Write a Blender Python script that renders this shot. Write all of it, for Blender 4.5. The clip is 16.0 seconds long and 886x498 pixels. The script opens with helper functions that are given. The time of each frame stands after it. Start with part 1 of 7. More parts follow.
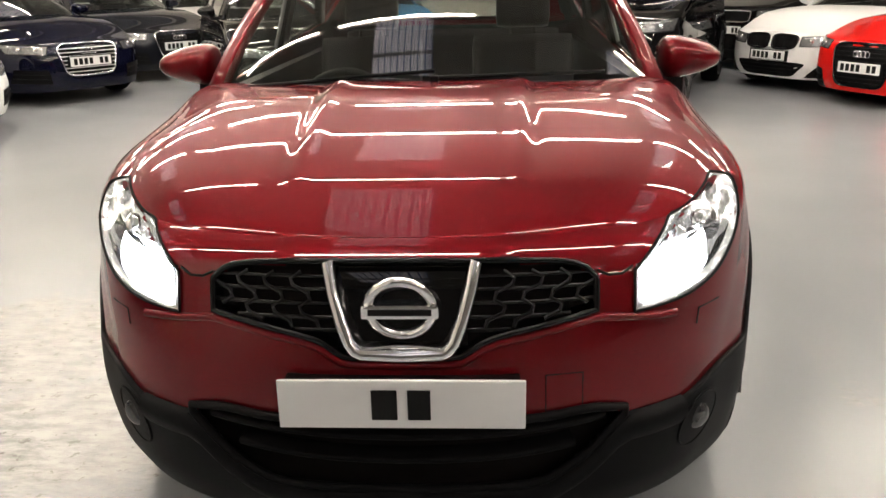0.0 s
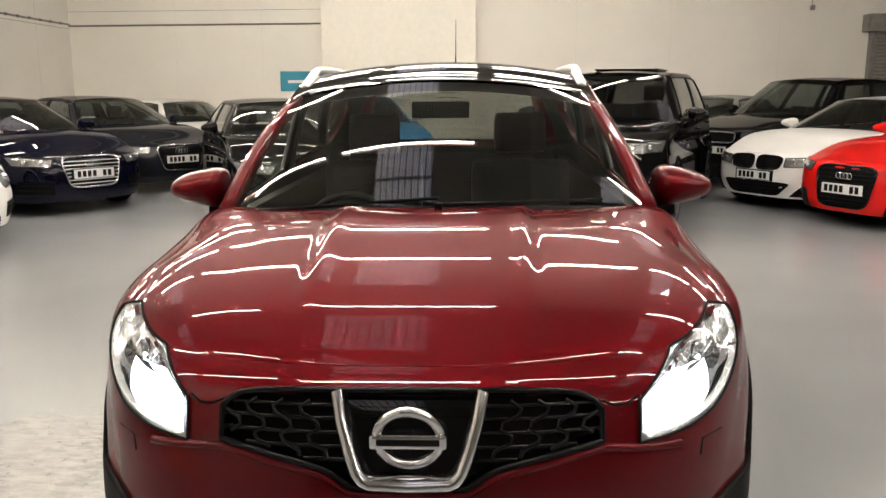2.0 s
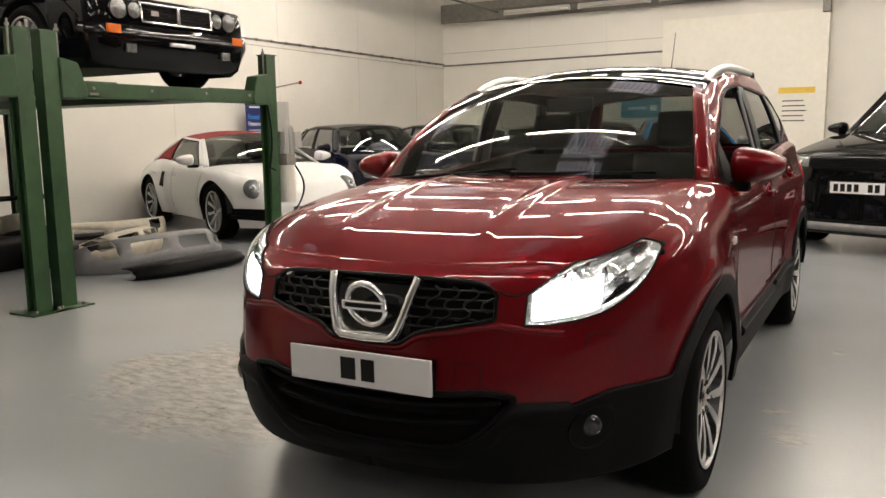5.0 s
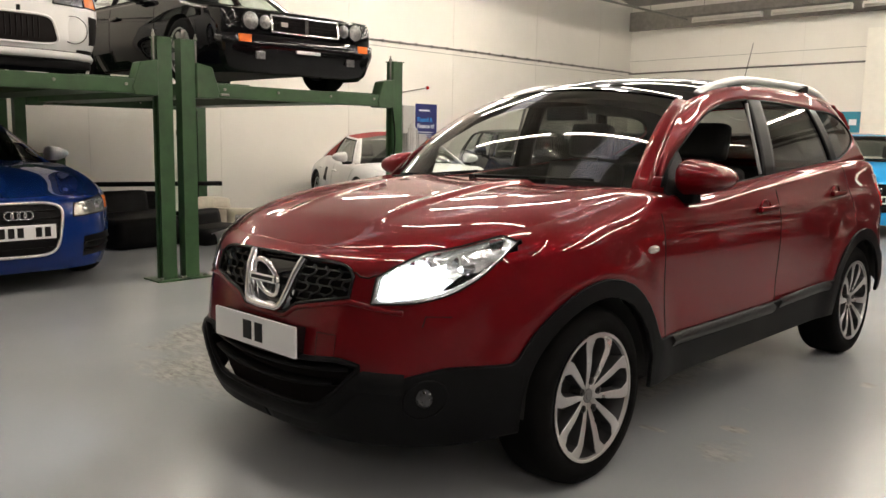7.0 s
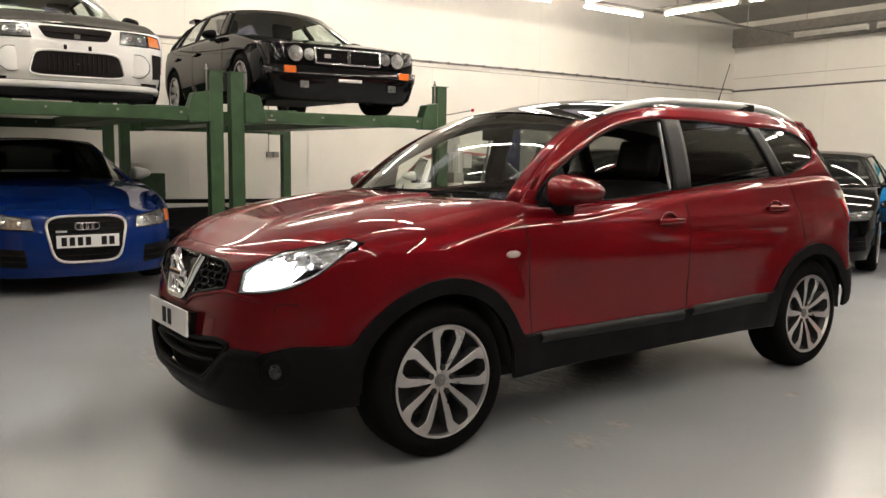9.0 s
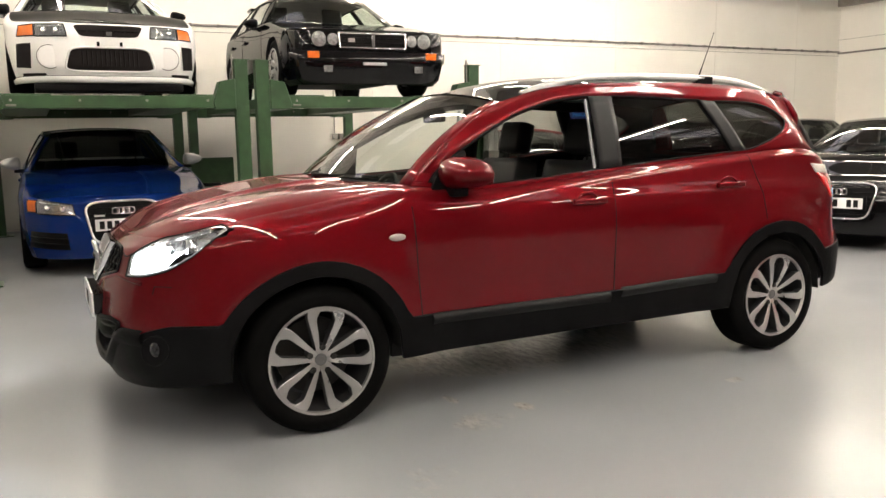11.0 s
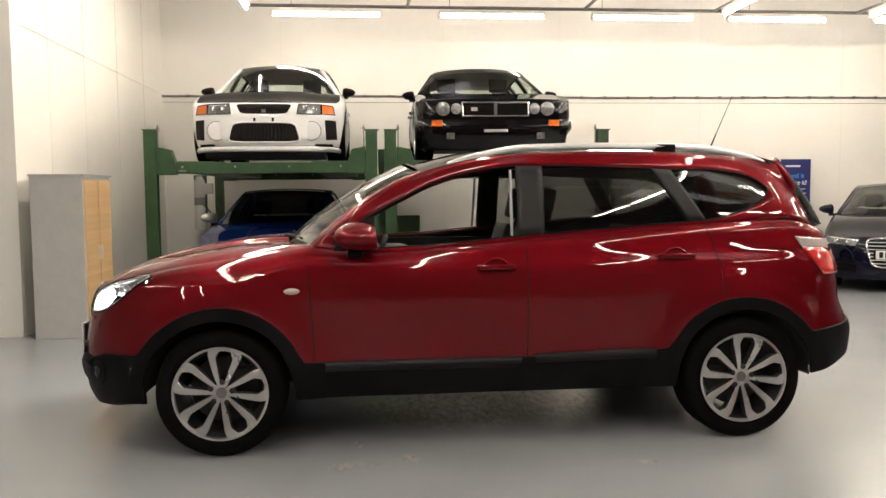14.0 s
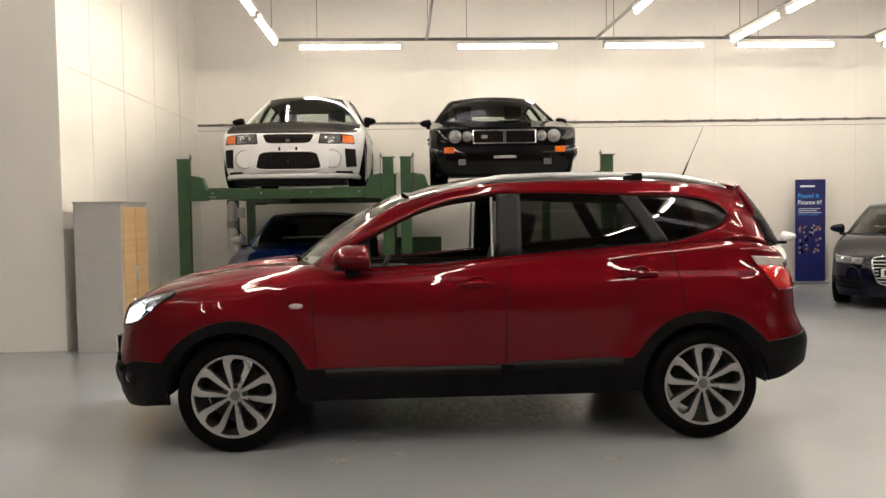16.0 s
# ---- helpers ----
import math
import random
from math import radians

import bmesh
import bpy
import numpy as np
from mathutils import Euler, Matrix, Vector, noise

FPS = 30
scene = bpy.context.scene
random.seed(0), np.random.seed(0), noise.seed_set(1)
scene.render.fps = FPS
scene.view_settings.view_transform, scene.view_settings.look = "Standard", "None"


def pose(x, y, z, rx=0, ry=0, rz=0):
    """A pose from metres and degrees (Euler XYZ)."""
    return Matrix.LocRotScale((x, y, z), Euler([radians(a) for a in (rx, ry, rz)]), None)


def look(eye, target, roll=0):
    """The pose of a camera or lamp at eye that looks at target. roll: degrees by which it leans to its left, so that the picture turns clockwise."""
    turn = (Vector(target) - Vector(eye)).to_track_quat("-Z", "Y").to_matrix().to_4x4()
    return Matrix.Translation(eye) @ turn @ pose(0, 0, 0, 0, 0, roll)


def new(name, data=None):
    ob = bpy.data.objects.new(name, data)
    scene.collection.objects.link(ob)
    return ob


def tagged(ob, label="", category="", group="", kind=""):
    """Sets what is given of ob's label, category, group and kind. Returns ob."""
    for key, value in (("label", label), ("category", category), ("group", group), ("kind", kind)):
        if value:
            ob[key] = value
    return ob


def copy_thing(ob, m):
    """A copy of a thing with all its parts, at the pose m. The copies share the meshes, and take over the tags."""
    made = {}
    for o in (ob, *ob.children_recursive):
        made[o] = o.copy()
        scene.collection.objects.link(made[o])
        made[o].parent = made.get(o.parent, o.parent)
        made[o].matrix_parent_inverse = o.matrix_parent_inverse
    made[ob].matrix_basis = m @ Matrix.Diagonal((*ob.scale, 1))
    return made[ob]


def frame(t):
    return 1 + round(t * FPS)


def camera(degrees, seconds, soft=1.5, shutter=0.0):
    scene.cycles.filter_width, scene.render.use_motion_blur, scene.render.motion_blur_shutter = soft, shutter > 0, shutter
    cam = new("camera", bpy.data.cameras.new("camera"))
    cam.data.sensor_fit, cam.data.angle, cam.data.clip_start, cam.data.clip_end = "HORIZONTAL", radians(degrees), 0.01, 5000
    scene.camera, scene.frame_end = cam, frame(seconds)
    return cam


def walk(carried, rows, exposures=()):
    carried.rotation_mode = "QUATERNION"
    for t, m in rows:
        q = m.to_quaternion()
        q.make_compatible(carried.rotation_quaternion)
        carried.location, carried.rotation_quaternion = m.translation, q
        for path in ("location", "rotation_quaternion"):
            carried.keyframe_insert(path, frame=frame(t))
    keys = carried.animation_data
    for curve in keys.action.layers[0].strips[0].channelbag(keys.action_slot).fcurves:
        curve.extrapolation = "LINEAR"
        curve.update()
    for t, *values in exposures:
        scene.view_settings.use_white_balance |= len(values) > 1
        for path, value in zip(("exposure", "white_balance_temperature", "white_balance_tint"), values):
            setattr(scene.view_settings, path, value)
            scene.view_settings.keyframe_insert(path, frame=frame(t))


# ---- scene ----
cam = camera(57.4, 16.0)
PATH = [
    (0, (0.161, -2.367, 1.404), (0.067, -0.473, 0.768), -0.7),
    (0.5, (0.157, -2.378, 1.427), (0.074, -0.468, 0.84), -0.7),
    (1, (0.151, -2.392, 1.442), (0.08, -0.456, 0.944), -0.7),
    (1.5, (0.14, -2.397, 1.455), (0.069, -0.443, 1.032), -0.1),
    (2, (0.126, -2.405, 1.462), (0.052, -0.443, 1.086), -0.0),
    (2.5, (0.157, -2.452, 1.424), (0.073, -0.476, 1.13), -0.4),
    (3, (0.367, -2.53, 1.354), (0.139, -0.555, 1.141), 0.3),
    (3.5, (0.541, -2.721, 1.295), (0.118, -0.781, 1.051), 0.1),
    (4, (0.775, -2.807, 1.285), (0.212, -0.912, 0.978), 0.3),
    (4.5, (1.062, -2.826, 1.288), (0.281, -1.012, 0.974), 0.8),
    (4.7, (1.197, -2.848, 1.277), (0.334, -1.069, 0.975), 0.0),
    (6.8, (2.395, -2.552, 1.281), (1.059, -1.091, 0.999), 1.1),
    (7, (2.486, -2.441, 1.267), (1.099, -1.026, 0.993), 1.1),
    (7.5, (2.753, -2.316, 1.269), (1.301, -0.968, 1.0), 1.1),
    (8, (3.04, -2.235, 1.286), (1.546, -0.933, 1.013), 1.7),
    (8.5, (3.267, -2.021, 1.279), (1.698, -0.804, 1.041), 1.0),
    (9, (3.568, -1.937, 1.276), (1.953, -0.78, 1.046), 0.7),
    (9.2, (3.666, -1.898, 1.281), (2.025, -0.782, 1.032), 1.1),
    (11.3, (4.292, -0.826, 1.334), (2.462, -0.078, 1.032), -2.3),
    (11.5, (4.351, -0.672, 1.354), (2.47, -0.06, 1.056), -2.2),
    (12, (4.333, -0.329, 1.304), (2.422, 0.202, 1.04), -1.4),
    (12.5, (4.412, 0.0, 1.333), (2.479, 0.433, 1.061), -0.1),
    (13, (4.589, 0.331, 1.345), (2.634, 0.688, 1.121), -0.0),
    (13.5, (4.817, 0.504, 1.351), (2.845, 0.779, 1.168), -0.3),
    (14, (5.019, 0.741, 1.343), (3.033, 0.933, 1.204), -0.5),
    (14.5, (5.237, 0.849, 1.357), (3.245, 0.98, 1.233), -1.2),
    (15, (5.458, 0.887, 1.372), (3.466, 1.021, 1.266), -0.5),
    (15.5, (5.56, 0.977, 1.381), (3.565, 1.088, 1.294), -0.7),
    (16, (5.568, 0.989, 1.371), (3.573, 1.088, 1.283), -0.9),
]
EXPOSURES = ((0.0, 0.66), (1.0, 0.55), (2.5, 0.15), (4.5, 0.1), (7.0, 0.25), (9.0, 0.3), (11.5, 0.75), (12.5, 0.77), (13.5, 0.5), (14.5, 0.22), (16.0, 0.08))
walk(cam, [(t, look(eye, target, roll)) for t, eye, target, roll in PATH], EXPOSURES)


# ---------------------------------------------------------------- world and light
world = bpy.data.worlds.new("dusk_sky")
scene.world = world
world.use_nodes = True
wn = world.node_tree.nodes
sky = wn.new("ShaderNodeTexSky")
sky.sky_type = 'NISHITA'
sky.sun_disc = False
sky.sun_elevation = radians(38)
sky.sun_rotation = radians(140)
world.node_tree.links.new(sky.outputs[0], wn["Background"].inputs[0])
wn["Background"].inputs[1].default_value = 0.15
sun_data = bpy.data.lights.new("sun", 'SUN')
sun_data.energy, sun_data.angle, sun_data.color = 5.0, radians(12), (1, 0.93, 0.85)
sun = new("sun", sun_data)
sun.matrix_world = pose(0, 0, 30, 52, 0, 140)


TUBE_STRENGTH = 66.0


# ---------------------------------------------------------------- materials
def nodes(name):
    m = bpy.data.materials.new(name)
    m.use_nodes = True
    nt = m.node_tree
    return m, nt, nt.nodes["Principled BSDF"]


def ramp(nt, fac, a, b, lo=0.3, hi=0.7):
    r = nt.nodes.new("ShaderNodeValToRGB")
    r.color_ramp.elements[0].position, r.color_ramp.elements[1].position = lo, hi
    r.color_ramp.elements[0].color, r.color_ramp.elements[1].color = (*a, 1), (*b, 1)
    nt.links.new(fac, r.inputs[0])
    return r.outputs[0]


def noise_tex(nt, scale, detail=4, rough=0.6, stretch=None):
    n = nt.nodes.new("ShaderNodeTexNoise")
    n.inputs["Scale"].default_value, n.inputs["Detail"].default_value, n.inputs["Roughness"].default_value = scale, detail, rough
    c = nt.nodes.new("ShaderNodeTexCoord")
    if stretch:
        mp = nt.nodes.new("ShaderNodeMapping")
        mp.inputs["Scale"].default_value = stretch
        nt.links.new(c.outputs["Object"], mp.inputs[0])
        nt.links.new(mp.outputs[0], n.inputs["Vector"])
    else:
        nt.links.new(c.outputs["Object"], n.inputs["Vector"])
    return n.outputs["Fac"]


def bump(nt, b, height, strength, dist=0.01):
    n = nt.nodes.new("ShaderNodeBump")
    n.inputs["Strength"].default_value, n.inputs["Distance"].default_value = strength, dist
    nt.links.new(height, n.inputs["Height"])
    nt.links.new(n.outputs[0], b.inputs["Normal"])


def surface(name, col, rough=0.5, metal=0.0, var=0.12, scale=9.0, relief=0.0, fine=120.0, coat=0.0, spec=0.5):
    """A plain surface with stains at one scale and grain at another."""
    m, nt, b = nodes(name)
    lo = tuple(c * (1 - var) for c in col)
    hi = tuple(min(1, c * (1 + var)) for c in col)
    big = noise_tex(nt, scale)
    nt.links.new(ramp(nt, big, lo, hi), b.inputs["Base Color"])
    b.inputs["Metallic"].default_value = metal
    b.inputs["Specular IOR Level"].default_value = spec
    b.inputs["Coat Weight"].default_value = coat
    b.inputs["Coat Roughness"].default_value = 0.05
    small = noise_tex(nt, fine, 3)
    mr = nt.nodes.new("ShaderNodeMapRange")
    mr.inputs["To Min"].default_value, mr.inputs["To Max"].default_value = max(0.02, rough - 0.08), min(1, rough + 0.08)
    nt.links.new(small, mr.inputs["Value"])
    nt.links.new(mr.outputs[0], b.inputs["Roughness"])
    if relief:
        bump(nt, b, small, relief, 0.004)
    return m


def paint(name, col, metal=0.0, flake=0.1, coat=0.6, rough=0.5):
    """Car paint: a flaked base under a clear coat."""
    m, nt, b = nodes(name)
    f = noise_tex(nt, 900, 2)
    nt.links.new(ramp(nt, f, tuple(c * (1 - flake) for c in col), tuple(min(1, c * (1 + flake)) for c in col)), b.inputs["Base Color"])
    b.inputs["Metallic"].default_value = metal
    b.inputs["Roughness"].default_value = rough
    b.inputs["Specular IOR Level"].default_value = 0.0
    b.inputs["Coat Weight"].default_value = coat
    b.inputs["Coat IOR"].default_value = 1.48
    b.inputs["Coat Roughness"].default_value = 0.015
    return m


def clear(name, tint, rough=0.0, gloss=1.0, base=0.05):
    """Window glass: tinted see-through with a Fresnel gloss."""
    m = bpy.data.materials.new(name)
    m.use_nodes = True
    nt = m.node_tree
    nt.nodes.remove(nt.nodes["Principled BSDF"])
    tr, gl, mx, lw, pw, fr = (nt.nodes.new(k) for k in ("ShaderNodeBsdfTransparent", "ShaderNodeBsdfGlossy", "ShaderNodeMixShader", "ShaderNodeLayerWeight", "ShaderNodeMath", "ShaderNodeMath"))
    tr.inputs[0].default_value = (*tint, 1)
    gl.inputs["Roughness"].default_value = rough
    gl.inputs["Color"].default_value = (gloss, gloss, gloss, 1)
    # Schlick's gloss of a thin pane, the same from both sides
    lw.inputs["Blend"].default_value = 0.5
    pw.operation, fr.operation = 'POWER', 'MULTIPLY_ADD'
    pw.inputs[1].default_value = 5.0
    fr.inputs[1].default_value, fr.inputs[2].default_value = 1 - base, base
    nt.links.new(lw.outputs["Facing"], pw.inputs[0])
    nt.links.new(pw.outputs[0], fr.inputs[0])
    nt.links.new(fr.outputs[0], mx.inputs[0])
    nt.links.new(tr.outputs[0], mx.inputs[1])
    nt.links.new(gl.outputs[0], mx.inputs[2])
    nt.links.new(mx.outputs[0], nt.nodes["Material Output"].inputs[0])
    return m


def glow(name, col, strength):
    m, nt, b = nodes(name)
    b.inputs["Base Color"].default_value = (*col, 1)
    b.inputs["Emission Color"].default_value = (*col, 1)
    b.inputs["Emission Strength"].default_value = strength
    return m


def sums(nt, op, a, b):
    """A Math node on two values, each a socket or a number."""
    n = nt.nodes.new("ShaderNodeMath")
    n.operation = op
    for i, v in enumerate((a, b)):
        if isinstance(v, (int, float)):
            n.inputs[i].default_value = v
        else:
            nt.links.new(v, n.inputs[i])
    return n.outputs[0]


def mapped(nt, v, lo, hi, to_lo=0.0, to_hi=1.0, soft=False):
    n = nt.nodes.new("ShaderNodeMapRange")
    if soft:
        n.interpolation_type = 'SMOOTHSTEP'
    for k, w in (("From Min", lo), ("From Max", hi), ("To Min", to_lo), ("To Max", to_hi)):
        n.inputs[k].default_value = w
    nt.links.new(v, n.inputs["Value"])
    return n.outputs[0]


def blend(nt, fac, a, b):
    n = nt.nodes.new("ShaderNodeMix")
    n.data_type = 'RGBA'
    nt.links.new(fac, n.inputs["Factor"])
    for k, v in (("A", a), ("B", b)):
        if isinstance(v, tuple):
            n.inputs[k].default_value = (*v, 1)
        else:
            nt.links.new(v, n.inputs[k])
    return n.outputs["Result"]


def floor_paint():
    """Grey floor paint over rough concrete: worn thin in patches, where the trowelled relief and small pits come through."""
    m, nt, b = nodes("floor_paint")
    wear = noise_tex(nt, 1.1, 10, 0.74)
    grain = noise_tex(nt, 22, 6, 0.7)
    trowel = noise_tex(nt, 9, 8, 0.72, (1.0, 2.6, 1.0))
    broad = noise_tex(nt, 0.22, 3)
    smear = noise_tex(nt, 2.2, 8, 0.7, (1.0, 0.35, 1.0))
    grey = ramp(nt, broad, (0.255, 0.268, 0.282), (0.335, 0.347, 0.36), 0.35, 0.65)
    dusty = blend(nt, mapped(nt, smear, 0.5, 0.75, 0.0, 0.08), grey, (0.40, 0.385, 0.36))
    bare = ramp(nt, trowel, (0.225, 0.215, 0.203), (0.43, 0.41, 0.378), 0.40, 0.59)
    total = sums(nt, 'ADD', wear, sums(nt, 'MULTIPLY', grain, 0.16))
    total = sums(nt, 'SUBTRACT', total, 0.08)
    # places where the paint has gone: on both sides of the red car's nose and under its belly
    tc = nt.nodes.new("ShaderNodeTexCoord")
    for cx, cy, rx, ry, amount in ((-1.6, 0.35, 1.5, 1.5, 0.46), (-1.0, -0.4, 0.9, 0.7, 0.22), (1.55, 0.45, 0.95, 1.0, 0.25), (1.05, 0.80, 0.35, 0.5, 0.14), (2.0, 1.4, 0.9, 0.6, 0.2), (0.0, 1.5, 1.0, 1.6, 0.50),
                                   (0.4, 3.6, 1.0, 0.7, 0.22), (0.99, 0.96, 0.10, 0.07, 0.35), (1.19, 2.13, 0.09, 0.12, 0.35), (0.91, 1.27, 0.08, 0.05, 0.35), (0.73, 0.69, 0.12, 0.06, 0.35), (-2.24, 0.25, 0.2, 0.12, 0.3),
                                   (-2.6, 3.0, 1.6, 2.6, -0.06), (3.4, -0.6, 1.8, 2.6, -0.14), (-4.5, 0.0, 2.0, 4.0, -0.14), (0.0, 8.0, 9.0, 4.0, -0.12), (1.8, 2.0, 0.7, 1.3, -0.10)):
        mp = nt.nodes.new("ShaderNodeMapping")
        mp.vector_type = 'TEXTURE'
        mp.inputs["Location"].default_value = (cx, cy, 0)
        mp.inputs["Scale"].default_value = (rx, ry, 1)
        nt.links.new(tc.outputs["Object"], mp.inputs[0])
        ln = nt.nodes.new("ShaderNodeVectorMath")
        ln.operation = 'LENGTH'
        nt.links.new(mp.outputs[0], ln.inputs[0])
        total = sums(nt, 'ADD', total, mapped(nt, ln.outputs["Value"], 1.0, 0.25, 0.0, amount, True))
    mask = mapped(nt, total, 0.80, 0.96)
    pits = mapped(nt, noise_tex(nt, 24, 4, 0.62), 0.61, 0.66)
    col = blend(nt, sums(nt, 'MULTIPLY', mask, 0.75), dusty, bare)
    col = blend(nt, sums(nt, 'MULTIPLY', sums(nt, 'MULTIPLY', pits, mask), 0.7), col, (0.12, 0.108, 0.095))
    nt.links.new(col, b.inputs["Base Color"])
    gloss = mapped(nt, noise_tex(nt, 3.5, 8, 0.75), 0.3, 0.7, 0.225, 0.255)
    nt.links.new(gloss, b.inputs["Roughness"])
    b.inputs["Specular IOR Level"].default_value = 0.55
    # relief: faint orange-peel in the paint, deep trowel marks and pits in the bare places
    deep = sums(nt, 'SUBTRACT', trowel, sums(nt, 'MULTIPLY', pits, 0.5))
    relief = sums(nt, 'ADD', sums(nt, 'MULTIPLY', deep, mask), sums(nt, 'MULTIPLY', grain, 0.012))
    bump(nt, b, relief, 0.2, 0.006)
    return m


M_FLOOR = floor_paint()
M_WALL = surface("wall_paint", (0.79, 0.765, 0.705), 0.6, var=0.03, scale=0.8, relief=0.05, fine=60)
M_BLOCK = surface("bare_blockwork", (0.11, 0.105, 0.10), 0.8, var=0.12, scale=1.2, relief=0.1, fine=40)
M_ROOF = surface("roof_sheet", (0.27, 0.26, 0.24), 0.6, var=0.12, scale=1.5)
M_STEEL_GREY = surface("grey_steel", (0.22, 0.21, 0.19), 0.5, var=0.2)
M_BEAM = surface("painted_beam", (0.30, 0.28, 0.25), 0.5, var=0.15)
M_GREEN = surface("green_lift_paint", (0.021, 0.060, 0.020), 0.42, var=0.28, scale=6, relief=0.05)
M_PANEL = surface("partition_paint", (0.84, 0.81, 0.73), 0.55, var=0.03)
M_TUBE = glow("fluorescent_tube", (1.0, 0.895, 0.77), TUBE_STRENGTH)
M_BATTEN = surface("batten_enamel", (0.78, 0.76, 0.70), 0.4, var=0.05)
M_CONDUIT = surface("conduit", (0.25, 0.24, 0.22), 0.45, metal=0.6)
M_CABLE = surface("cable_tray", (0.16, 0.15, 0.14), 0.6)
M_CAB = surface("cabinet_grey", (0.42, 0.41, 0.39), 0.5, var=0.05)
M_WOOD = surface("tambour_oak", (0.56, 0.37, 0.185), 0.5, var=0.12, scale=14)
M_BLACK = surface("black_plastic", (0.0045, 0.0045, 0.005), 0.5, var=0.25, relief=0.15, fine=400, spec=0.07)
M_GLOSSBLACK = paint("gloss_black", (0.004, 0.004, 0.0045), 0.0)
M_RUBBER = surface("tyre_rubber", (0.003, 0.003, 0.003), 0.8, var=0.25, relief=0.2, spec=0.06)
M_ALLOY = surface("alloy", (0.52, 0.51, 0.50), 0.30, metal=0.92, var=0.06, fine=12)
M_ALLOY_DARK = surface("alloy_dark", (0.05, 0.05, 0.052), 0.4, metal=0.6)
M_ALLOY_GREY = surface("alloy_grey", (0.15, 0.15, 0.15), 0.35, metal=0.5)
M_DISC = surface("brake_disc", (0.045, 0.043, 0.041), 0.45, metal=0.6)
M_CHROME = surface("chrome", (0.82, 0.82, 0.83), 0.09, metal=1.0, var=0.02)
M_SATIN = surface("satin_silver", (0.66, 0.66, 0.66), 0.3, metal=0.85, var=0.05)
M_GLASS = clear("window_glass", (0.72, 0.78, 0.75))
M_PRIVACY = clear("privacy_glass", (0.27, 0.28, 0.27))
M_SCREEN = clear("screen_glass", (0.74, 0.80, 0.75), base=0.085)
M_DARKGLASS = clear("dark_car_glass", (0.42, 0.46, 0.44), base=0.09)
M_LENS = clear("lamp_lens", (0.93, 0.95, 0.96))
M_TRIM = surface("interior_trim", (0.018, 0.018, 0.018), 0.7, var=0.2, spec=0.18)
M_SEAT = surface("seat_leather", (0.02, 0.02, 0.021), 0.45, var=0.2, relief=0.2, fine=90, spec=0.18)
M_HEADLINER = surface("headliner", (0.36, 0.35, 0.33), 0.85)
M_PLATE = surface("plate_white", (0.80, 0.80, 0.80), 0.35, var=0.02)
M_INK = surface("plate_ink", (0.008, 0.008, 0.008), 0.5, spec=0.15)
M_AMBER = surface("amber_lens", (0.62, 0.13, 0.015), 0.2, var=0.1)
M_REDLENS = surface("red_lens", (0.55, 0.012, 0.012), 0.12, var=0.1, coat=1.0)
M_WHITELENS = surface("white_lens", (0.42, 0.36, 0.34), 0.1, var=0.08, coat=1.0)
M_LAMP = surface("lamp_bowl", (0.78, 0.78, 0.79), 0.2, metal=0.8, var=0.2, scale=25)
M_LAMP_GREY = surface("lamp_grey", (0.22, 0.22, 0.22), 0.15, metal=0.5, var=0.4, scale=40)
# emission for the sheets that imitate the headlights' glare; the bulbs have their own
M_GLARE = glow("headlight_glare", (0.96, 0.98, 1.0), 9.0)
M_BULB = glow("bulb", (0.96, 0.98, 1.0), 18.0)
M_MIRROR = surface("mirror_glass", (0.85, 0.86, 0.87), 0.02, metal=1.0, var=0.0)
M_GAP = surface("panel_gap", (0.008, 0.006, 0.006), 0.8, spec=0.18)

P_RED = paint("cherry_red_paint", (0.124, 0.0027, 0.0060), 0.44, 0.3, coat=0.72, rough=0.38)
M_PILLAR = surface("pillar_film", (0.012, 0.012, 0.0125), 0.46, var=0.15, relief=0.1, fine=300, spec=0.22)
M_FOGLENS = surface("smoked_lens", (0.022, 0.022, 0.024), 0.08, var=0.5, scale=60, spec=0.6)
M_RAIL = surface("rail_aluminium", (0.74, 0.74, 0.73), 0.42, metal=0.55, var=0.06)
M_MOULD = surface("moulding_grey", (0.009, 0.009, 0.0095), 0.36, var=0.1, spec=0.16)
M_JOINT = surface("joint_filler", (0.73, 0.705, 0.648), 0.7, var=0.05)
M_TANK = surface("tank_plastic", (0.62, 0.60, 0.55), 0.4, var=0.05)
M_SPRAYGREY = surface("silver_grey_skin", (0.24, 0.24, 0.25), 0.35, var=0.1)
M_CREAM = surface("primer_cream", (0.55, 0.50, 0.40), 0.55, var=0.15)
P_WHITE = paint("white_paint", (0.78, 0.78, 0.77))
P_BLACK = paint("black_paint", (0.0035, 0.0035, 0.004), 0.0)
P_NAVY = paint("navy_paint", (0.003, 0.0035, 0.012))
P_GREY = paint("graphite_paint", (0.009, 0.010, 0.014))
P_SPRINT = paint("sprint_blue_paint", (0.003, 0.017, 0.105))
P_CYAN = paint("light_blue_paint", (0.02, 0.26, 0.58))
P_SCARLET = paint("scarlet_paint", (0.58, 0.010, 0.008))
P_SILVER = paint("silver_paint", (0.36, 0.37, 0.38), 0.3)
M_CARBON = paint("bare_carbon", (0.005, 0.005, 0.0055), 0.0, 0.3, coat=0.3)
M_REDTOP = surface("red_fabric", (0.22, 0.02, 0.018), 0.9, var=0.1)


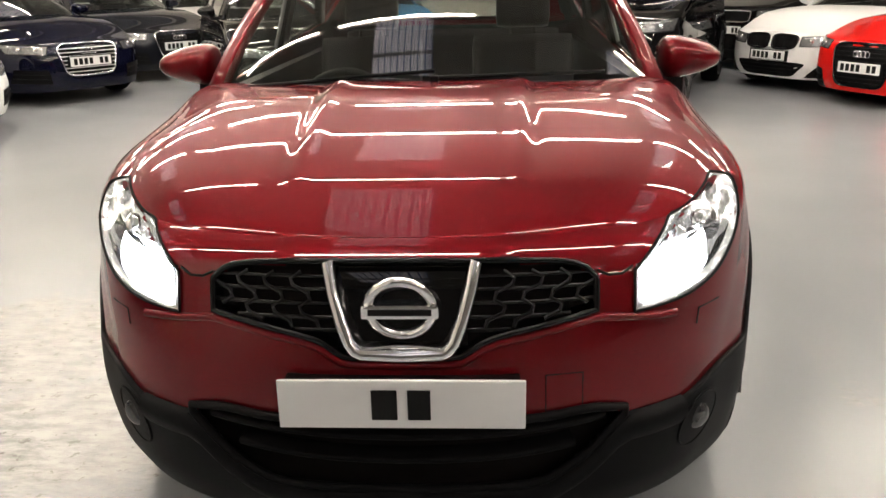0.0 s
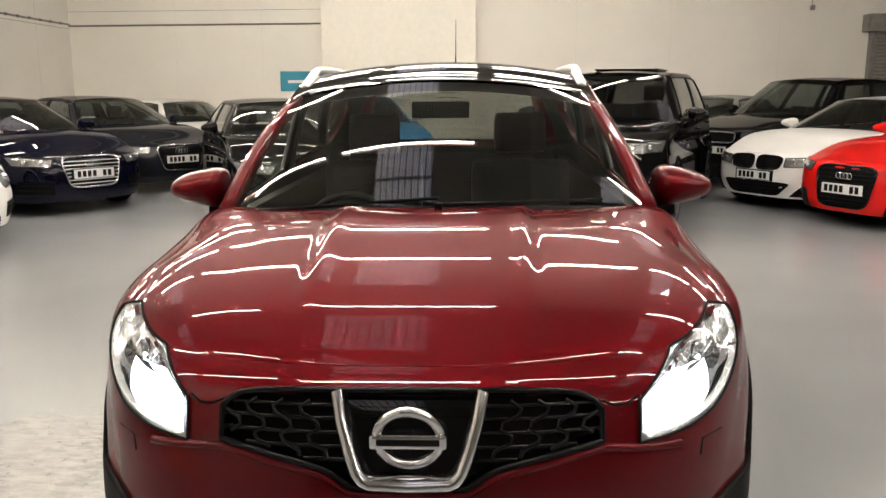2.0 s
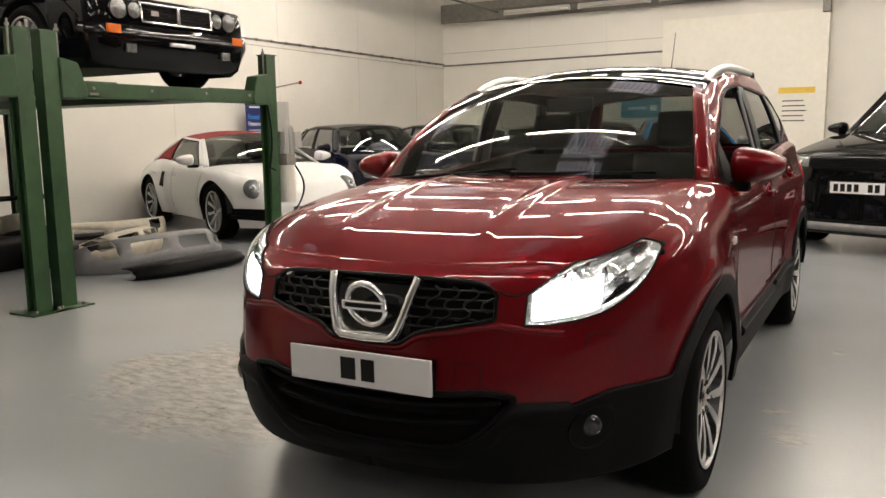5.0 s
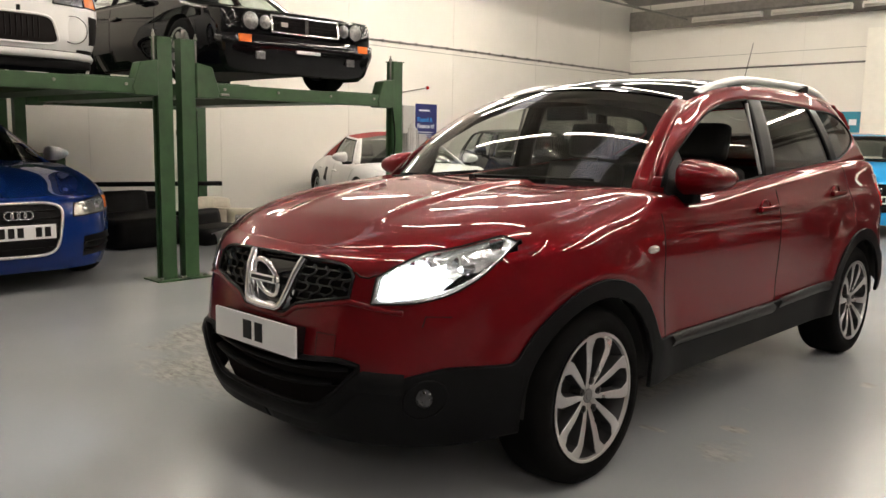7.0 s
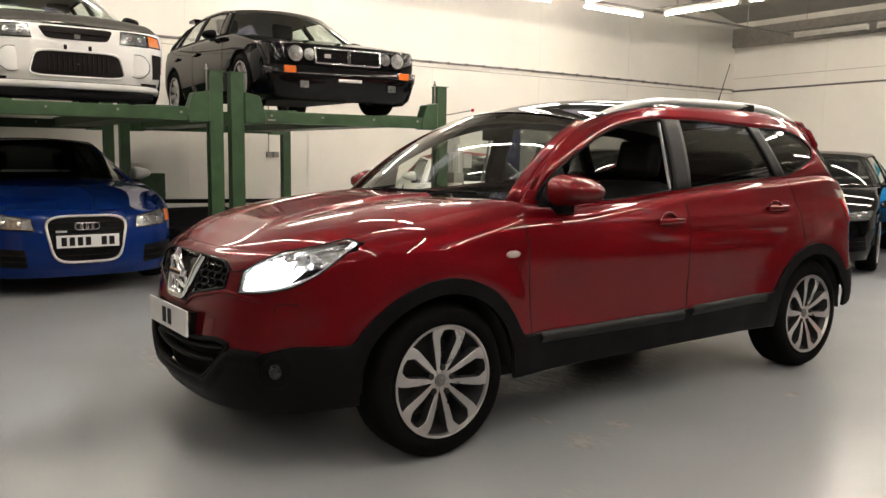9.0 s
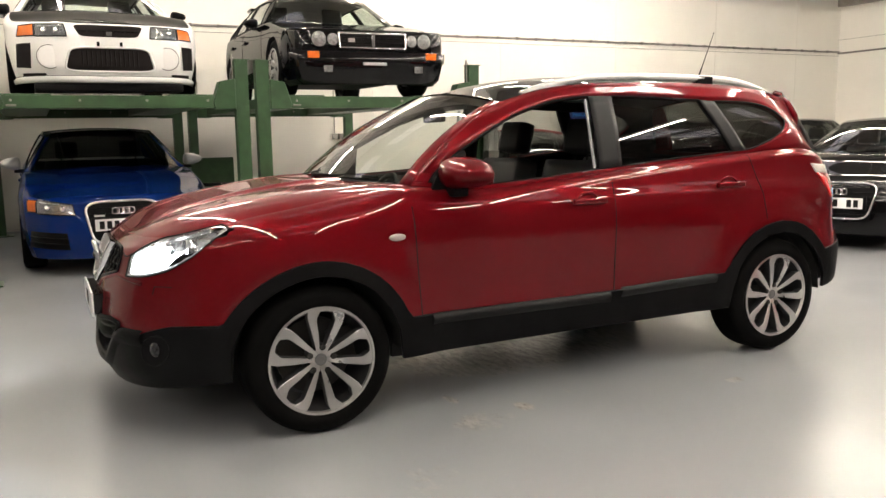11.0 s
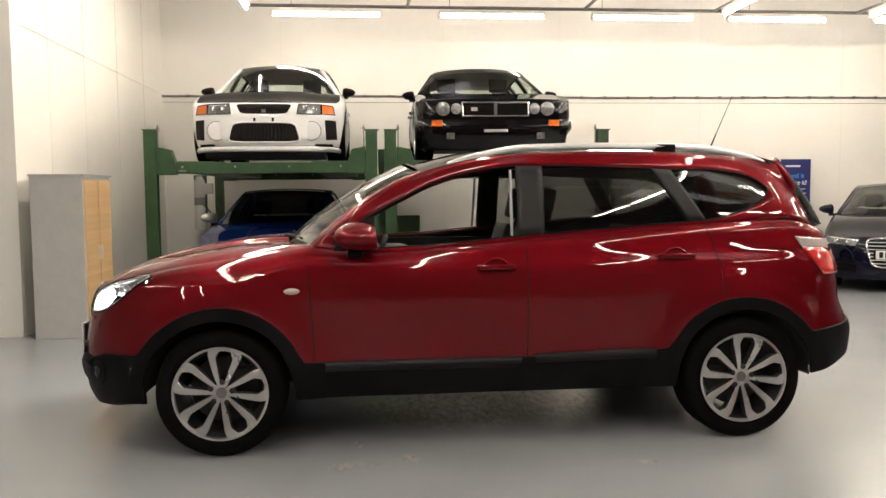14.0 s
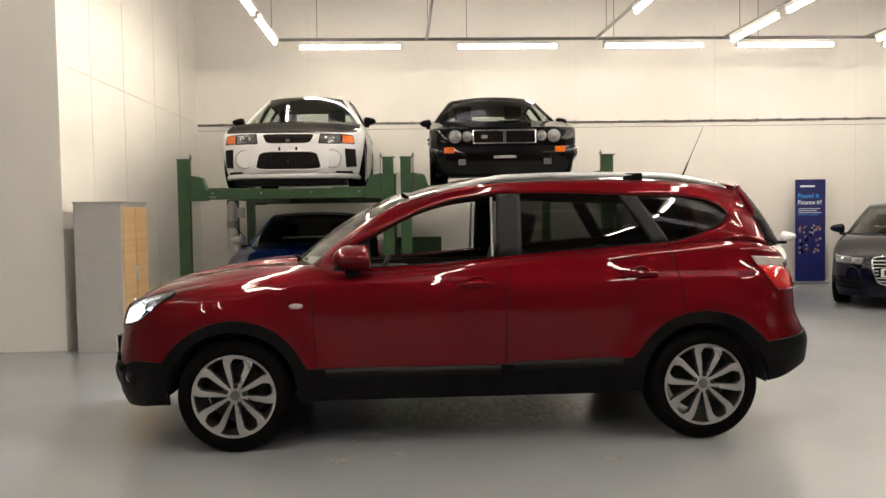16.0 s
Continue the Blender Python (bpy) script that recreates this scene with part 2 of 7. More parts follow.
def rooflight():
    """Ribbed translucent sheet that lets the dusk sky through."""
    m = bpy.data.materials.new("rooflight_sheet")
    m.use_nodes = True
    nt = m.node_tree
    nt.nodes.remove(nt.nodes["Principled BSDF"])
    tr, tl, mx = (nt.nodes.new(k) for k in ("ShaderNodeBsdfTransparent", "ShaderNodeBsdfTranslucent", "ShaderNodeMixShader"))
    tr.inputs[0].default_value = (0.8, 0.85, 0.9, 1)
    tl.inputs[0].default_value = (0.95, 0.89, 0.86, 1)
    mx.inputs[0].default_value = 0.97
    nt.links.new(tr.outputs[0], mx.inputs[1])
    nt.links.new(tl.outputs[0], mx.inputs[2])
    nt.links.new(mx.outputs[0], nt.nodes["Material Output"].inputs[0])
    return m


M_SKYLIGHT = rooflight()


# ---------------------------------------------------------------- mesh helpers
def finish(name, me, mat, parent=None, label="", smooth=True, thick=0.0, inner=None):
    if mat is not None:
        me.materials.append(mat)
    if smooth:
        me.polygons.foreach_set("use_smooth", [True] * len(me.polygons))
    ob = new(name, me)
    if parent is not None:
        ob.parent = parent
    if label:
        ob["label"] = label
    if thick:
        md = ob.modifiers.new("thickness", 'SOLIDIFY')
        md.thickness, md.offset = thick, -1
        md.use_rim = name not in ("body", "bonnet", "boot_lid", "roof")
        if inner is not None:
            me.materials.append(inner)
            md.material_offset = 1
    return ob


def part(name, bm, mat, parent=None, label="", smooth=False, thick=0.0):
    """One mesh object from a bmesh, under its thing."""
    me = bpy.data.meshes.new(name)
    bm.to_mesh(me)
    bm.free()
    return finish(name, me, mat, parent, label, smooth, thick)


def sheet(P, flip=False):
    """Vertices and faces of a grid of points P[i][j]."""
    P = np.asarray(P, float)
    m, n = P.shape[:2]
    v = P.reshape(-1, 3)
    f = []
    for i in range(m - 1):
        for j in range(n - 1):
            q = (i * n + j, i * n + j + 1, (i + 1) * n + j + 1, (i + 1) * n + j)
            f.append(q[::-1] if flip else q)
    return v, f


def sheets(name, grids, mat, parent=None, label="", smooth=True, thick=0.0, mirror=False, flip=False, inner=None):
    """One mesh from several grids; mirror adds their twins across x = 0."""
    V, F = [], []
    for P in grids:
        v, f = sheet(P, flip)
        k = sum(len(a) for a in V)
        V.append(v)
        F += [tuple(i + k for i in q) for q in f]
        if mirror:
            k += len(v)
            V.append(v * np.array((-1, 1, 1)))
            F += [tuple(i + k for i in q[::-1]) for q in f]
    me = bpy.data.meshes.new(name)
    me.from_pydata(np.concatenate(V).tolist(), [], F)
    bm = bmesh.new()
    bm.from_mesh(me)
    bmesh.ops.remove_doubles(bm, verts=bm.verts, dist=0.0004)
    bm.to_mesh(me)
    bm.free()
    return finish(name, me, mat, parent, label, smooth, thick, inner)


def box(bm, a, b, m=None, bevel=0.0):
    """A box from corner a to corner b, laid by m, its edges rounded by bevel."""
    a, b = Vector(a), Vector(b)
    r = bmesh.ops.create_cube(bm, size=1)["verts"]
    for v in r:
        v.co = Vector(((a.x + b.x) / 2 + v.co.x * (b.x - a.x), (a.y + b.y) / 2 + v.co.y * (b.y - a.y), (a.z + b.z) / 2 + v.co.z * (b.z - a.z)))
        if m is not None:
            v.co = m @ v.co
    if bevel:
        es = list({e for v in r for e in v.link_edges})
        bmesh.ops.bevel(bm, geom=es, offset=bevel, segments=2, affect='EDGES', profile=0.7)
    return bm


def one_box(a, b, bevel=0.0, m=None):
    return box(bmesh.new(), a, b, m, bevel)


def rod(bm, a, b, r, r2=None, seg=10):
    """A round bar from a to b."""
    a, b = Vector(a), Vector(b)
    d = b - a
    m = Matrix.Translation((a + b) / 2) @ d.to_track_quat("Z", "Y").to_matrix().to_4x4()
    bmesh.ops.create_cone(bm, cap_ends=True, segments=seg, radius1=r, radius2=r if r2 is None else r2, depth=d.length, matrix=m)
    return bm


def tube(name, pts, r, mat, parent=None, label="", closed=False, res=3):
    """A round bar along a line of points."""
    cu = bpy.data.curves.new(name, 'CURVE')
    cu.dimensions, cu.bevel_depth, cu.bevel_resolution, cu.use_fill_caps = '3D', r, res, True
    sp = cu.splines.new('POLY')
    sp.points.add(len(pts) - 1)
    for p, q in zip(sp.points, pts):
        p.co = (*q, 1)
    sp.use_cyclic_u = closed
    tmp = bpy.data.objects.new(name, cu)
    me = bpy.data.meshes.new_from_object(tmp)
    bpy.data.objects.remove(tmp)
    bpy.data.curves.remove(cu)
    return finish(name, me, mat, parent, label)


def lathe(profile, seg=40, axis="x"):
    """A bmesh turned round the x axis from (radius, x) pairs."""
    bm = bmesh.new()
    rings = []
    for r, h in profile:
        rings.append([bm.verts.new((h, r * math.cos(2 * math.pi * k / seg), r * math.sin(2 * math.pi * k / seg))) for k in range(seg)])
    for p, q in zip(rings, rings[1:]):
        for k in range(seg):
            bm.faces.new((p[k], q[k], q[(k + 1) % seg], p[(k + 1) % seg]))
    return bm


def prism(bm, outline, x0, x1):
    """A slab between x0 and x1 with its outline in (y, z)."""
    lo = [bm.verts.new((x0, y, z)) for y, z in outline]
    hi = [bm.verts.new((x1, y, z)) for y, z in outline]
    bm.faces.new(lo[::-1])
    bm.faces.new(hi)
    n = len(outline)
    for i in range(n):
        bm.faces.new((lo[i], lo[(i + 1) % n], hi[(i + 1) % n], hi[i]))
    return bm


def smooth_curve(*pts):
    """A monotone cubic through (x, y) pairs."""
    xs = np.array([p[0] for p in pts], float)
    ys = np.array([p[1] for p in pts], float)
    h = np.diff(xs)
    d = np.diff(ys) / h
    m = np.zeros(len(xs))
    for i in range(1, len(xs) - 1):
        if d[i - 1] * d[i] > 0:
            w1, w2 = 2 * h[i] + h[i - 1], h[i] + 2 * h[i - 1]
            m[i] = (w1 + w2) / (w1 / d[i - 1] + w2 / d[i])
    if len(xs) > 2:
        m[0], m[-1] = d[0], d[-1]
    else:
        m[:] = d[0]

    def f(x):
        x = np.clip(np.asarray(x, float), xs[0], xs[-1])
        i = np.clip(np.searchsorted(xs, x) - 1, 0, len(xs) - 2)
        t = (x - xs[i]) / h[i]
        return ys[i] * (1 + 2 * t) * (1 - t) ** 2 + m[i] * h[i] * t * (1 - t) ** 2 + ys[i + 1] * t * t * (3 - 2 * t) + m[i + 1] * h[i] * t * t * (t - 1)
    return f


# ---------------------------------------------------------------- cars
class Shape:
    """A car's skin: rings round the body at each height, and a cabin of slanted columns above them.
    The car looks along -y; its front axle stands at y = 0, the ground at z = 0."""

    def __init__(self, d):
        self.d = d
        self.W, self.yf, self.yr = d["W"], d["yf"], d["yr"]
        self.yc, self.yd = d["yc"], d["yd"]
        self.a = d.get("square", 2.5)
        self.ar = d.get("rear_square", 3.0)
        self.wz, self.fz, self.rz = (smooth_curve(*d[k]) for k in ("width", "nose", "tail"))
        self.top, self.hood = smooth_curve(*d["top"]), smooth_curve(*d["hood"])
        self.R = smooth_curve(*d["round"])
        self.zref = d.get("zref", 0.65)
        self.sill = smooth_curve(*d["sill"])
        self.arch_r, self.arch_z = d["arch"]
        self.lip = d.get("lip", 0.065)
        self.wb = d["wb"]

    def shoulder(self, y):
        return float(self.d["shoulder"](y)) if "shoulder" in self.d else 0.90

    def base(self, s, z):
        """The ring at height z before its shoulder is rounded: point and outward normal."""
        w = self.W * float(self.wz(z))
        if s <= 1:
            th = s * math.pi / 2
            e = 2 / self.a
            cx, cy = math.sin(th) ** e, math.cos(th) ** e
            y0 = self.yf + float(self.fz(z))
            n = Vector((cx ** (self.a - 1) / w, -(cy ** (self.a - 1)) / (self.yc - y0), 0))
            return Vector((w * cx, self.yc - (self.yc - y0) * cy, z)), n.normalized()
        if s <= 2:
            return Vector((w, self.yc + (self.yd - self.yc) * (s - 1), z)), Vector((1, 0, 0))
        th = (3 - s) * math.pi / 2
        e = 2 / self.ar
        cx, cy = math.sin(th) ** e, math.cos(th) ** e
        y1 = self.yr - float(self.rz(z))
        n = Vector((cx ** (self.ar - 1) / w, cy ** (self.ar - 1) / (y1 - self.yd), 0))
        return Vector((w * cx, self.yd + (y1 - self.yd) * cy, z)), n.normalized()

    def at(self, s, z, out=0.0):
        """The skin at s and height z, shoulder rounded, moved out by so much."""
        ref, _ = self.base(s, self.zref)
        zt, r = float(self.top(ref.y)), float(self.R(ref.y))
        p, n = self.base(s, min(z, zt))
        d = zt - p.z
        k = self.shoulder(ref.y)
        if d < r * k:
            c = k - d / r
            p -= n * (r * (1 - math.sqrt(max(0, 1 - c * c))))
            n = (n * math.sqrt(max(0.0, 1 - c * c)) + Vector((0, 0, c))).normalized()
        flare = self.d.get("flare", 0.0)
        if flare and 0.35 <= s <= 2.75:
            for c in (0, self.wb):
                f = min(1.0, max(0.0, (self.arch_r + 0.24 - math.hypot(p.y - c, p.z - self.arch_z)) / 0.17))
                p += n * (flare * f * f * (3 - 2 * f))
        return p + n * out

    def s_of_y(self, y):
        """The side's s at a length y."""
        if y < self.yc:
            lo, hi = 0.0, 1.0
            for _ in range(30):
                mid = (lo + hi) / 2
                lo, hi = (mid, hi) if self.base(mid, self.zref)[0].y < y else (lo, mid)
            return lo
        if y <= self.yd:
            return 1 + (y - self.yc) / (self.yd - self.yc)
        lo, hi = 2.0, 3.0
        for _ in range(30):
            mid = (lo + hi) / 2
            lo, hi = (mid, hi) if self.base(mid, self.zref)[0].y < y else (lo, mid)
        return lo

    def s_of_x(self, x, z):
        """The front's s at a half-width x."""
        w = self.W * float(self.wz(z))
        return math.asin(min(1.0, (abs(x) / w)) ** (self.a / 2)) / (math.pi / 2)

    def r_of_x(self, x, z):
        w = self.W * float(self.wz(z))
        return 3 - math.asin(min(1.0, (abs(x) / w)) ** (self.ar / 2)) / (math.pi / 2)

    def front(self, x, z, out=0.0):
        p = self.at(self.s_of_x(x, z), z, out)
        return Vector((math.copysign(p.x, x), p.y, p.z))

    def rear(self, x, z, out=0.0):
        p = self.at(self.r_of_x(x, z), z, out)
        return Vector((math.copysign(p.x, x), p.y, p.z))

    def side(self, y, z, out=0.0):
        return self.at(self.s_of_y(y), z, out)

    def columns(self):
        fine = self.d.get("fine", 1)
        s = list(np.linspace(0, 1, 26 * fine) ** 1.25)
        ys = list(np.linspace(self.yc, self.yd, 40))
        for c in (0, self.wb):
            for k in range(0, 13):
                ys += [c + self.arch_r * math.cos(math.pi * k / 12), c + (self.arch_r + self.lip) * math.cos(math.pi * k / 12)]
        s += [self.s_of_y(y) for y in ys if self.yf + 0.15 < y < self.yr - 0.05]
        s += [2 + v for v in 1 - (np.linspace(1, 0, 22) ** 1.25)]
        s = sorted(s)
        keep = [s[0]]
        for v in s[1:]:
            if v - keep[-1] > 0.0035 / fine:
                keep.append(v)
        return keep

    def arch(self, y, grow=0.0):
        """Top of the wheel opening at y, or -1 outside it."""
        best = -1.0
        for c in (0, self.wb):
            r = self.arch_r + grow
            if abs(y - c) <= r:
                best = max(best, self.arch_z + math.sqrt(max(0, r * r - (y - c) ** 2)))
        return best

    def bottom(self, s):
        p, _ = self.base(s, self.zref)
        b = float(self.sill(p.y))
        return b if s < 0.35 or s > 2.75 else max(b, self.arch(p.y))

    def clad(self, s, line):
        p, _ = self.base(s, self.zref)
        return max(float(line(p.y)), self.arch(p.y, self.lip) if 0.35 <= s <= 2.75 else -1)

    def band(self, cols, lo, hi, rows=16, out=0.0):
        """A grid over the columns between two heights."""
        G = []
        for s in cols:
            a, b = lo(s), hi(s)
            ref, _ = self.base(s, self.zref)
            zt, r = float(self.top(ref.y)), float(self.R(ref.y))
            if b >= zt - 1e-4:
                m = max(a, zt - r * self.shoulder(ref.y))
                zs = list(np.linspace(a, m, rows - 7)) + [m + (zt - m) * math.sin(math.pi / 2 * k / 7) for k in range(1, 8)]
            else:
                zs = np.linspace(a, b, rows)
            G.append([self.at(s, z, out) for z in zs])
        return G

    def top_z(self, s):
        return float(self.top(self.base(s, self.zref)[0].y))

    def lid(self, s0, s1, zc, ridge=None, rows=26, cols=33, sink=0.0, sweep=0.0):
        """Bonnet or boot lid: rows across the car between the two shoulders."""
        G = []
        for s in np.linspace(s0, s1, rows):
            p = self.at(s, 9.0)
            row = []
            k = min(1.0, max(0.0, (p.y + 0.1) / 0.5))
            for q in np.linspace(-1, 1, cols):
                x = p.x * q
                y = p.y - sweep * (1 - abs(q) ** 2.2) * k * k
                z = p.z + (float(zc(y)) - p.z) * (1 - abs(q) ** self.d.get("crowned", 2.6))
                if ridge:
                    z += ridge(x, y)
                row.append((x, y, z - sink))
            G.append(row)
        return G


def oval(k, n, rx, rz, sq=2.0):
    t = 2 * math.pi * k / n
    c, s = math.cos(t), math.sin(t)
    return math.copysign(abs(c) ** (2 / sq), c) * rx, math.copysign(abs(s) ** (2 / sq), s) * rz


def petal_face(bm, rim, w, meshes, tyre):
    """Ten machined petal spokes in five pairs round hexagonal pockets, with grey pocket walls."""
    rs = sorted({*np.linspace(0.10, 0.995, 40), 0.155, 0.185, 0.20, 0.25, 0.80, 0.92, 0.935, 0.972, 0.985})
    for k in range(5):
        back = bmesh.new()
        for e in (1, -1):
            face, wall_in, wall_out = [], [], []
            for q in rs:
                xi = float(np.interp(q, [0, 0.185, 0.20, 0.25, 0.5, 0.75, 0.80, 0.92, 0.935, 1], [0, 0, 0.034, 0.052, 0.106, 0.172, 0.172, 0.115, 0, 0]))
                ao = float(np.interp(q, [0, 0.20, 0.235, 0.4, 0.6, 0.85, 0.972, 0.985, 1], [36, 36, 31, 27.5, 25.5, 24, 21.5, 36, 36]))
                ai, ao = math.asin(min(0.9, xi / q)), radians(ao)
                h = w / 2 - 0.036 + 0.036 * math.sin(min(1.0, q * 1.08) * math.pi / 2)
                ring = []
                for v in (0, 0.07, 0.5, 0.93, 1):
                    a = 2 * math.pi * k / 5 + e * (ai + (ao - ai) * v)
                    ring.append((h - (0.0025 if v in (0, 1) else 0), math.cos(a) * q * rim, math.sin(a) * q * rim))
                face.append([bm.verts.new(p) for p in ring])
                wall_in.append([back.verts.new((ring[0][0] + dz, ring[0][1], ring[0][2])) for dz in (0, -0.045)])
                wall_out.append([back.verts.new((ring[4][0] + dz, ring[4][1], ring[4][2])) for dz in (0, -0.045)])
            for m, rows in ((bm, face), (back, wall_in), (back, wall_out)):
                for p, q in zip(rows, rows[1:]):
                    for j in range(len(p) - 1):
                        f = (p[j], q[j], q[j + 1], p[j + 1])
                        m.faces.new(f if e > 0 else f[::-1])
        meshes.setdefault("walls", []).append(part("pocket_wall", back, M_ALLOY_DARK, tyre).data)


def make_wheel(car, name, r, rim, width, spokes, alloy, y, x, side, style="twin", meshes=None):
    """Tyre with rim, spokes, hub and brake disc; its face looks to +x or -x."""
    w = width
    prof = [(rim * 0.98, -w / 2), (rim + 0.03, -w / 2), (r - 0.02, -w / 2 + 0.006), (r - 0.004, -w / 2 + 0.03), (r, -w / 4), (r, w / 4),
            (r - 0.004, w / 2 - 0.03), (r - 0.02, w / 2 - 0.006), (rim + 0.035, w / 2 + 0.004), (rim + 0.006, w / 2 - 0.004), (rim, w / 2 - 0.012)]
    tyre = part("wheel", lathe(prof, 48), M_RUBBER, car, smooth=True) if "tyre" not in meshes else finish("wheel", meshes["tyre"], None, car, smooth=False)
    meshes.setdefault("tyre", tyre.data)
    if "rim" not in meshes:
        meshes["barrel"] = part("rim_barrel", lathe([(rim - 0.010, w / 2 - 0.006), (rim - 0.03, w / 2 - 0.05), (rim - 0.035, -w / 2)], 48), M_ALLOY_DARK, tyre, smooth=True).data
        bm = lathe([(rim, w / 2 - 0.004), (rim + 0.004, w / 2 + 0.002), (rim - 0.007, w / 2 + 0.003), (rim - 0.012, w / 2 - 0.008)], 48)
        hub = w / 2 - 0.035
        n = spokes
        for k in range(n):
            ang = 2 * math.pi * k / n
            pair = () if style == "twin" else (0,)
            for e in pair:
                a1 = ang
                t0, t1 = 0.03, 0.026
                if style == "multi":
                    t0, t1 = 0.011, 0.011
                rows = []
                for u in np.linspace(0, 1, 7):
                    rr = 0.04 + (rim - 0.052) * u
                    wd = t0 + (t1 - t0) * u + (0.012 * u ** 5)
                    aa = a1
                    h = hub - 0.012 + 0.03 * math.sin(u * math.pi * 0.55)
                    c, s = math.cos(aa), math.sin(aa)
                    rows.append([bm.verts.new((h + dz, c * rr - s * dw, s * rr + c * dw)) for dw, dz in ((-wd, -0.03), (-wd, -0.004), (-wd * 0.75, 0), (wd * 0.75, 0), (wd, -0.004), (wd, -0.03))])
                for p, q in zip(rows, rows[1:]):
                    for j in range(5):
                        bm.faces.new((p[j], q[j], q[j + 1], p[j + 1]))
        if style == "twin":
            petal_face(bm, rim, w, meshes, tyre)
        if style != "twin":
            bmesh.ops.create_cone(bm, cap_ends=True, segments=24, radius1=0.068, radius2=0.056, depth=0.03, matrix=Matrix.Translation((hub - 0.01, 0, 0)) @ Matrix.Rotation(math.pi / 2, 4, 'Y'))
        bmesh.ops.recalc_face_normals(bm, faces=bm.faces)
        o = part("rim", bm, alloy, tyre, smooth=False)
        meshes["rim"] = o.data
        bm = bmesh.new()
        bmesh.ops.create_cone(bm, cap_ends=True, segments=32, radius1=rim * 0.72, radius2=rim * 0.72, depth=0.025, matrix=Matrix.Translation((-0.03, 0, 0)) @ Matrix.Rotation(math.pi / 2, 4, 'Y'))
        box(bm, (-0.06, rim * 0.3, -0.09), (0.005, rim * 0.78, 0.09), None, 0.01)
        meshes["disc"] = part("brake_disc", bm, M_DISC, tyre).data
        bm = bmesh.new()
        rod(bm, (hub - 0.01, 0, 0), (hub + 0.008, 0, 0), 0.031, 0.027, 24)
        rod(bm, (hub + 0.006, 0, 0), (hub + 0.010, 0, 0), 0.016, 0.014, 20)
        meshes["cap"] = part("hub_cap", bm, M_ALLOY_GREY if style == "twin" else M_ALLOY_DARK, tyre).data
        bm = bmesh.new()
        rod(bm, (hub - 0.03, 0, 0), (hub + 0.0215, 0, 0), 0.0095, 0.0085, 6)
        rod(bm, (hub - 0.03, 0, 0), (hub + 0.0165, 0, 0), 0.0145, 0.0145, 16)
        me = bpy.data.meshes.new("wheel_nut")
        bm.to_mesh(me)
        bm.free()
        me.materials.append(M_DISC)
        meshes["nut"] = me
    else:
        for k, nm in (("rim", "rim"), ("barrel", "rim_barrel"), ("disc", "brake_disc"), ("cap", "hub_cap")):
            if k in meshes:
                finish(nm, meshes[k], None, tyre, smooth=False)
        for me in meshes.get("walls", ()):
            finish("pocket_wall", me, None, tyre, smooth=False)
    for k in range(5 if style == "twin" else 0):
        t = 2 * math.pi * k / 5
        finish("wheel_nut", meshes["nut"], None, tyre, smooth=False).location = (0, 0.057 * math.cos(t), 0.057 * math.sin(t))
    tyre.matrix_local = pose(x * side, y, r, 0, 0, 0 if side > 0 else 180) @ pose(0, 0, 0, 11)
    return tyre


def make_seat(car, x, y, z, mat=None):
    """A front seat: cushion, backrest and headrest."""
    mat = mat or M_SEAT
    seat = part("seat", one_box((x - 0.25, y - 0.28, z), (x + 0.25, y + 0.25, z + 0.16), 0.05), mat, car, smooth=True)
    m = pose(x, y + 0.22, z + 0.08, -14)
    b = box(bmesh.new(), (-0.245, -0.06, 0), (0.245, 0.09, 0.58), m, 0.055)
    part("backrest", b, mat, seat, smooth=True)
    b = box(bmesh.new(), (-0.13, -0.03, 0.62), (0.13, 0.08, 0.82), m, 0.04)
    rod(b, m @ Vector((-0.06, 0.03, 0.55)), m @ Vector((-0.06, 0.03, 0.66)), 0.007)
    rod(b, m @ Vector((0.06, 0.03, 0.55)), m @ Vector((0.06, 0.03, 0.66)), 0.007)
    part("headrest", b, mat, seat, smooth=True)
    return seat


